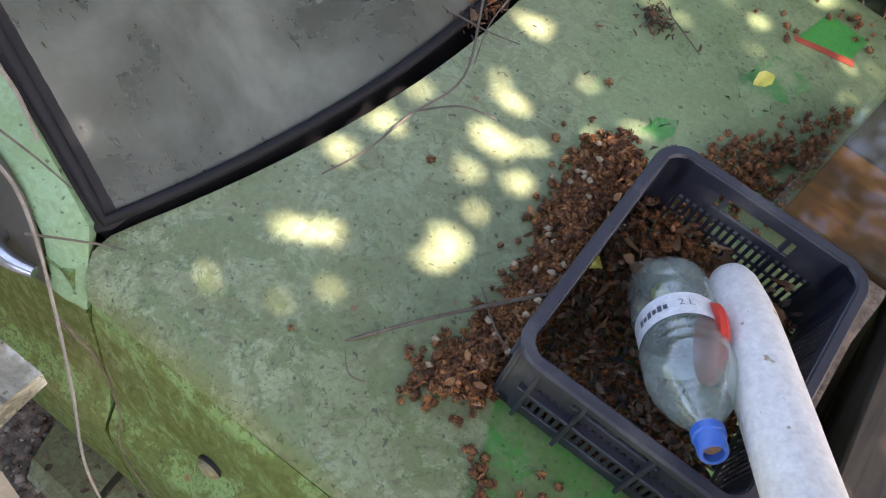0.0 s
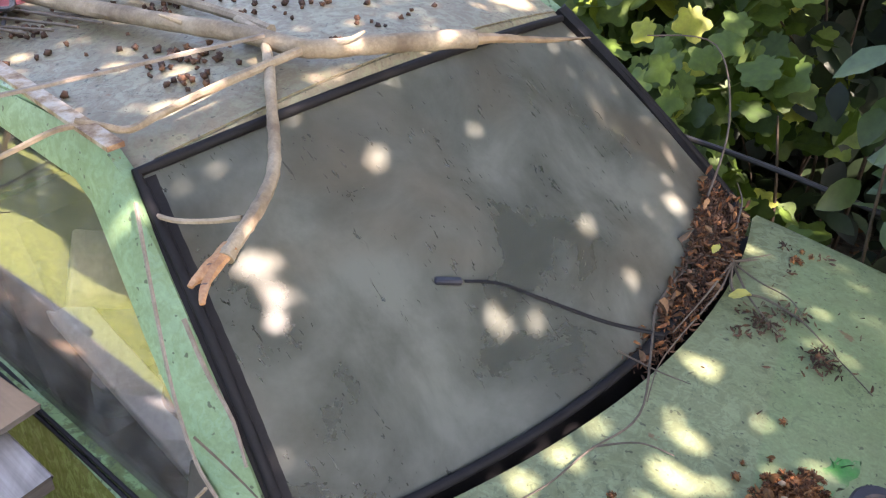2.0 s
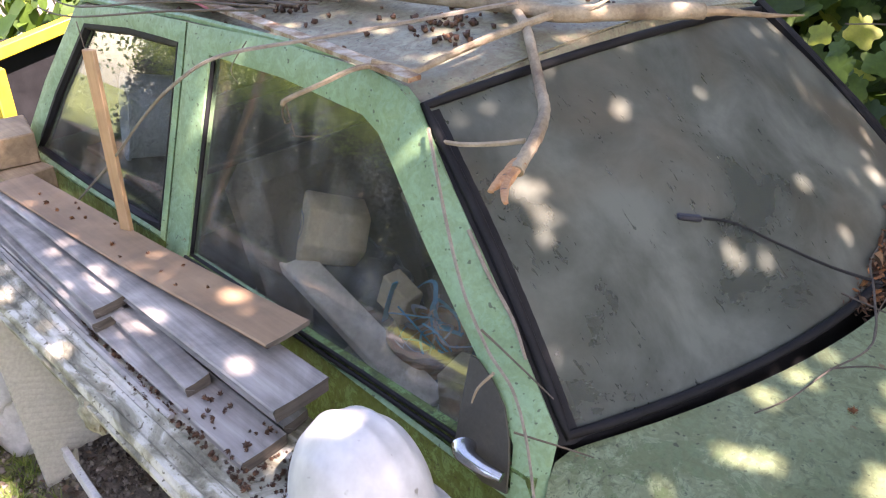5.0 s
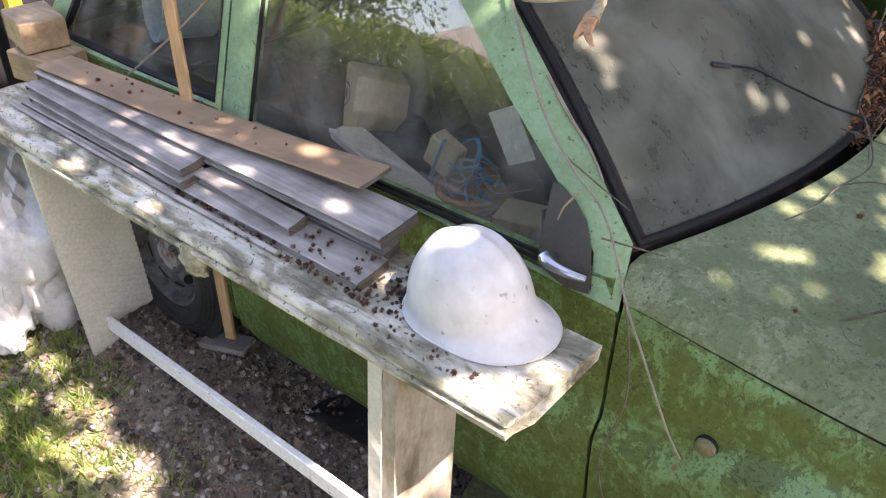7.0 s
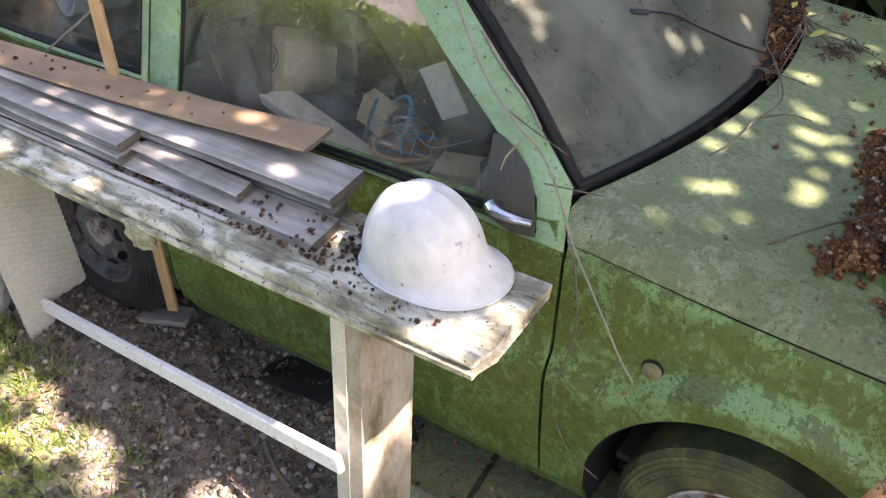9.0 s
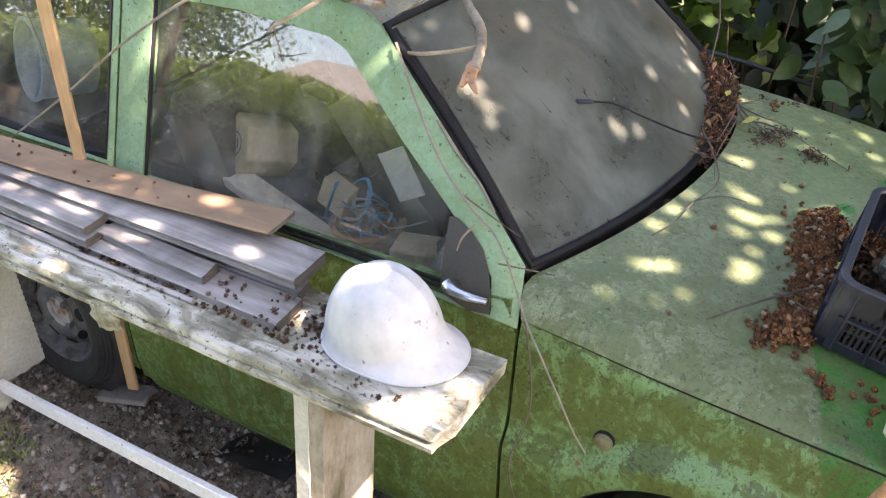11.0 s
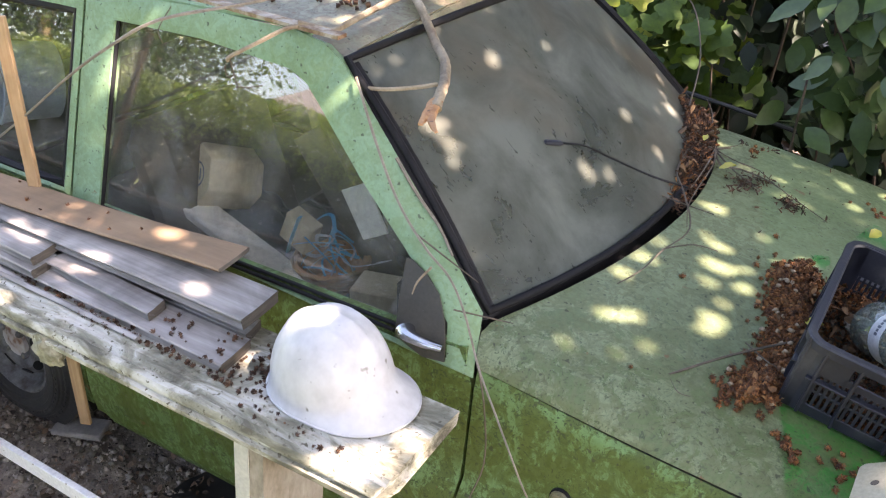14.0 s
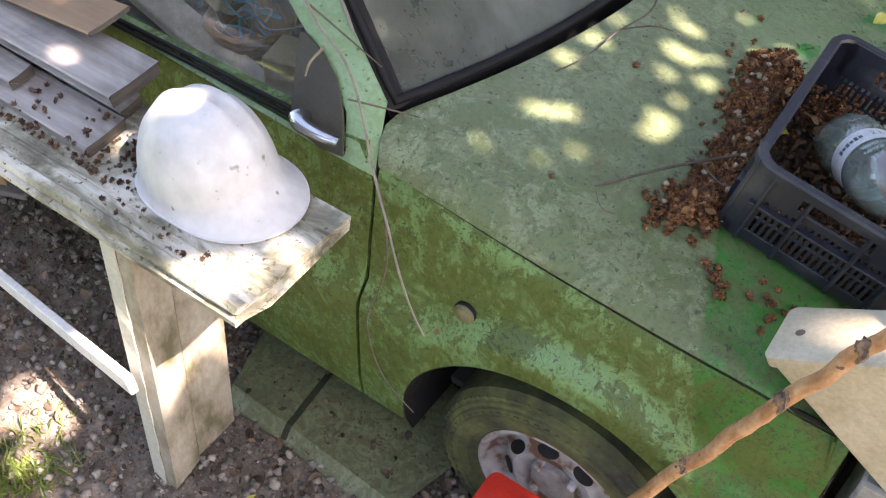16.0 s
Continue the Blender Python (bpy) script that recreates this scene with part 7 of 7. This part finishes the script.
# below the lit top the hedge's shade is painted by darker leaves
low3 = np.stack([rng.uniform(-11, 3, 70000), -4.93 + rng.uniform(-0.30, 0.30, 70000), rng.uniform(0.0, 1.48, 70000)], 1)
scatter("lower_leaves", CHIP_V, CHIP_F, low3, spins(70000), rng.uniform(0.05, 0.09, 70000), M["deep_leaf"], parent=hedge, label="hedge leaves under the clipped top, shade put into their colour")
for k in range(28):
    x = -10.8 + 0.5 * k
    part("stem", tube(smooth_line([(x, -4.95, 0.0), (x + 0.08, -4.92, 0.7), (x - 0.05, -4.97, 1.5)], 3), 0.022, 0.010, 6), M["dark_twig"], hedge)
M["grove"] = leaf_mat("far_tree_leaf", (0.035, 0.075, 0.025), (0.12, 0.19, 0.055), trans=0.35)
M["plaster"] = surface("pale_plaster", [(0.3, (0.55, 0.54, 0.50)), (0.7, (0.66, 0.65, 0.61))], 1.5, 60, (0.8, 0.95), 0.2)
M["roofing"] = surface("pale_grey_roofing", [(0.3, (0.26, 0.245, 0.22)), (0.7, (0.36, 0.34, 0.31))], 2.0, 60, (0.7, 0.9), 0.2)
shed = thing("shed", (-4, -9.5, 0), "pale plastered shed with a grey roof beyond the hedge", "shed")
part("wall", boxed((-3.5, -9.6, 1.09), (9, 2.6, 2.18), None, 0.02), M["plaster"], shed)
part("roof", boxed((-3.5, -8.82, 2.50), (9.0, 1.40, 0.06), Matrix.Rotation(radians(-28), 3, "X"), 0.02), M["roofing"], shed)
grove = thing("far_trees", (-8, -12, 0), "row of leafy trees far across the lawn", "trees")
pos = np.concatenate([np.array((cx, cy, cz)) + rng.normal(0, 1.0, (12000, 3)) * (1.1, 0.8, 1.0) for cx, cy, cz in ((-13, -11, 3.4), (-11, -7, 3.0), (-16, -6, 3.8), (4, -10, 3.6), (7, -8, 3.2), (9, -5, 3.5), (-9, 8, 3.2), (-13, 3, 3.4))])
scatter("crown", CHIP_V, CHIP_F, pos, spins(len(pos)), rng.uniform(0.06, 0.12, len(pos)), M["grove"], parent=grove)
for cx, cy in ((-13, -11), (-11, -7), (-16, -6), (4, -10), (7, -8), (9, -5), (-9, 8), (-13, 3)):
    part("trunk", tube([(cx, cy, 0), (cx + 0.1, cy, 1.5), (cx, cy + 0.1, 3.4)], 0.16, 0.07, 9), M["bark"], grove)

# ---- stored in the car ----
M["card"] = surface("brown_cardboard", [(0.3, (0.62, 0.48, 0.30)), (0.7, (0.74, 0.60, 0.41))], 6, 90, (0.75, 0.9), 0.15)
# tan raised in colour to stand for sun coming through the windscreen
M["dash_tan"] = surface("painted_sunlit_tan_board", [(0.3, (0.66, 0.46, 0.26)), (0.7, (0.80, 0.60, 0.38))], 6, 90, (0.7, 0.9), 0.1)
M["paper"] = surface("yellowed_paper", [(0.3, (0.74, 0.69, 0.58)), (0.7, (0.80, 0.76, 0.66))], 6, 90, (0.7, 0.85), 0.05)
M["blue"] = surface("blue_strap", [(0.3, (0.03, 0.30, 0.52)), (0.7, (0.08, 0.44, 0.66))], 20, 160, (0.3, 0.5), 0.1)
M["tubgrey"] = surface("grey_blue_drum", [(0.3, (0.26, 0.33, 0.38)), (0.7, (0.38, 0.45, 0.50))], 8, 100, (0.4, 0.6), 0.1)
M["dark_film"] = surface("dark_blue_film", [(0.3, (0.045, 0.055, 0.07)), (0.7, (0.11, 0.13, 0.15))], 10, 60, (0.25, 0.45), 0.2)
solid("bin_bag", crumpled((-1.02, 0.30, 0.61), (0.24, 0.16, 0.15), 12), M["dark_film"], "dark bluish plastic bag heaped on the car seat", "bag", "bags in the car")
solid("bin_bag", crumpled((-0.62, 0.32, 0.545), (0.17, 0.15, 0.075), 14), M["dark_film"], "slack dark plastic bag on the car seat", "bag", "bags in the car")
hexa = bmesh.new()
bmesh.ops.create_cone(hexa, cap_ends=True, segments=6, radius1=0.088, radius2=0.088, depth=0.15)
bmesh.ops.bevel(hexa, geom=list(hexa.edges), offset=0.006, segments=1, affect="EDGES")
cb = thing("cardboard_box", Matrix.Translation((-0.962, 0.262, 0.845)) @ Matrix.Rotation(radians(68), 4, "X") @ Matrix.Rotation(radians(-24), 4, "Y") @ Matrix.Rotation(radians(12), 4, "Z"), "brown six-sided cardboard box on the bag in the car", "box", local=True)
part("carton", hexa, M["card"], cb)
part("oval_mark", tube([(-0.015 + 0.05 * math.cos(a), 0.034 * math.sin(a), 0.0765) for a in np.linspace(0, 2 * math.pi, 24, endpoint=False)], 0.0028, sides=4, closed=True, flat=0.3), M["ink"], cb, "dark oval mark with unreadable letters")
for k in range(4):
    part("mark_bar", boxed((-0.043 + 0.018 * k, 0, 0.0765), (0.005, 0.030, 0.002), None, 0), M["ink"], cb, smooth=False)
solid("inner_plank", boxed((-0.79, 0.165, 0.718), (0.62, 0.085, 0.028), Matrix.Rotation(radians(20), 3, "Y"), 0.004), M["paper"], "pale plank sloping across the seat inside the car", "plank")
BK = np.array((-0.62, 0.275, 0.615))
bask = thing("basket", tuple(BK), "round wicker basket with straps on the front seat", "basket")
part("bowl", lathe([(0.0, 0.0), (0.07, 0.0), (0.088, 0.04), (0.100, 0.08), (0.088, 0.08), (0.078, 0.04), (0.06, 0.008), (0.0, 0.008)], 36, None, Matrix.Translation(BK)), M["stick"], bask)
for k in range(5):
    part("weave", tube([(BK[0] + (0.076 + 0.0062 * k) * math.cos(a), BK[1] + (0.076 + 0.0062 * k) * math.sin(a), BK[2] + 0.012 + 0.0165 * k + 0.003 * math.sin(12 * a + 3 * k)) for a in np.linspace(0, 2 * math.pi, 72, endpoint=False)], 0.0055, sides=5, closed=True), M["lath"], bask)
for k in range(15):
    a = k * 2.4
    r = 0.03 + 0.045 * rng.random()
    c = np.array((-0.60 + 0.04 * rng.normal(), 0.25 + 0.025 * rng.normal(), 0.725 + 0.06 * rng.random()))
    pts = [c + np.array((r * math.cos(a + q * 1.1) + 0.010 * rng.normal(), 0.6 * r * math.sin(a + q * 1.1), 0.03 * math.sin(q * 1.3 + k) - 0.016 * q * (k % 3))) for q in range(5)]
    solid("strap", tube(smooth_line(pts, 4), 0.0030 if k % 3 else 0.0055, sides=5, flat=0.3 if k % 3 else 0.12), M["blue"] if k % 5 < 3 else M["bag"], "thin plastic strap tangled in the basket", "strap", "straps in the basket")
solid("small_carton", boxed((-0.690, 0.245, 0.772), (0.088, 0.05, 0.088), Matrix.Rotation(radians(24), 3, "Y"), 0.004), M["card"], "small open brown carton in the basket", "carton")
solid("strap", tube(smooth_line([(-0.715, 0.216, 0.715), (-0.69, 0.214, 0.775), (-0.665, 0.216, 0.83)], 5), 0.010, sides=5, flat=0.3), M["blue"], "blue strap round the small carton", "strap", "straps in the basket")
solid("carton", boxed((-0.405, 0.21, 0.672), (0.14, 0.10, 0.11), Matrix.Rotation(radians(15), 3, "Z"), 0.005), M["card"], "brown carton on the seat by the door", "carton")
solid("seat_box", boxed((-0.42, 0.25, 0.555), (0.22, 0.20, 0.115), None, 0.008), M["seat"], "brown box under the carton", "box")
solid("leaning_panel", boxed((-0.60, 0.345, 0.815), (0.115, 0.012, 0.46), Matrix.Rotation(radians(-36), 3, "Y"), 0.003), M["seat"], "brown panel leaning across the car seat", "panel")
solid("paper_card", boxed((-0.488, 0.255, 0.880), (0.088, 0.006, 0.135), Matrix.Rotation(radians(-28), 3, "Y"), 0.002), M["paper"], "pale sheet of card leaning in the car", "card")
drum = thing("plastic_drum", Matrix.Translation((-1.70, 0.205, 0.985)) @ Matrix.Rotation(radians(80), 4, "X") @ Matrix.Rotation(radians(-18), 4, "Y") @ Matrix.Scale(0.70, 4), "grey-blue plastic drum lying in the back of the car", "drum", local=True)
part("drum_wall", lathe([(0.0, -0.12), (0.16, -0.12), (0.165, 0.0), (0.17, 0.11), (0.178, 0.112), (0.178, 0.125), (0.160, 0.125), (0.15, 0.0), (0.14, -0.10), (0.0, -0.10)], 40), M["tubgrey"], drum)
solid("dash_board", boxed((-0.118, 0.56, 0.857), (0.13, 0.78, 0.010), Matrix.Rotation(radians(-5), 3, "Z"), 0.003), M["dash_tan"], "dusty tan strip of board on the dashboard, brightened as if sunlit", "board")
# bright green patch and a red-brown paint stripe on the far front of the bonnet
M["bright"] = surface("bright_green_paint", [(0.35, (0.018, 0.20, 0.035)), (0.7, (0.035, 0.27, 0.05))], 12, 150, (0.4, 0.6), 0.1, specks=(0.10, 0.14, 0.07), speckle=(0.66, 0.72))
M["worn_bright"] = surface("worn_green_paint", [(0.40, (0.030, 0.215, 0.045)), (0.50, (0.075, 0.215, 0.070)), (0.58, (0.185, 0.245, 0.125))], 11, 150, (0.4, 0.6), 0.1)
M["stripe"] = surface("red_brown_paint", [(0.35, (0.26, 0.035, 0.02)), (0.7, (0.36, 0.07, 0.03))], 25, 150, (0.5, 0.7), 0.1)
bonnet = [o for o in car.children if o.name == "hood"][0]


def coat(name, corners, mat, label, n=12):
    """A coat of paint a hair above the bonnet between four corners of (x, y)."""
    a, b, c, e = (np.array(q, float) for q in corners)
    P = []
    for u in np.linspace(0, 1, n):
        P.append([(*q, float(hood_z(q[0], q[1])) + 0.0003) for q in ((a * (1 - u) + b * u) * (1 - v) + (e * (1 - u) + c * u) * v for v in np.linspace(0, 1, n))])
    P = np.array(P)
    wob = 0.0045 * rng.normal(size=P.shape[:2]) * (1 - np.outer(np.hanning(n) > 0.1, np.hanning(n) > 0.1)) * (n > 5)
    P[..., 0] += wob
    P[..., 1] += 0.6 * wob[::-1]
    ob = part(name, sheet(P[::-1], 0.0004), mat, car, label)
    ob.parent = bonnet
    ob.matrix_parent_inverse = Matrix()
    return ob


coat("paint_patch", ((0.564, 1.090), (0.581, 1.216), (0.667, 1.212), (0.659, 1.124)), M["bright"], "patch of vivid green paint", 4)
coat("paint_patch", ((0.527, 0.895), (0.556, 1.014), (0.631, 1.000), (0.591, 0.832)), M["worn_bright"], "worn patch of vivid green paint")
coat("paint_patch", ((0.464, 0.586), (0.462, 0.708), (0.504, 0.737), (0.503, 0.600)), M["worn_bright"], "worn patch of vivid green paint")
coat("paint_stripe", ((0.556, 1.093), (0.565, 1.080), (0.673, 1.114), (0.665, 1.132)), M["stripe"], "red-brown brush stroke", 4)
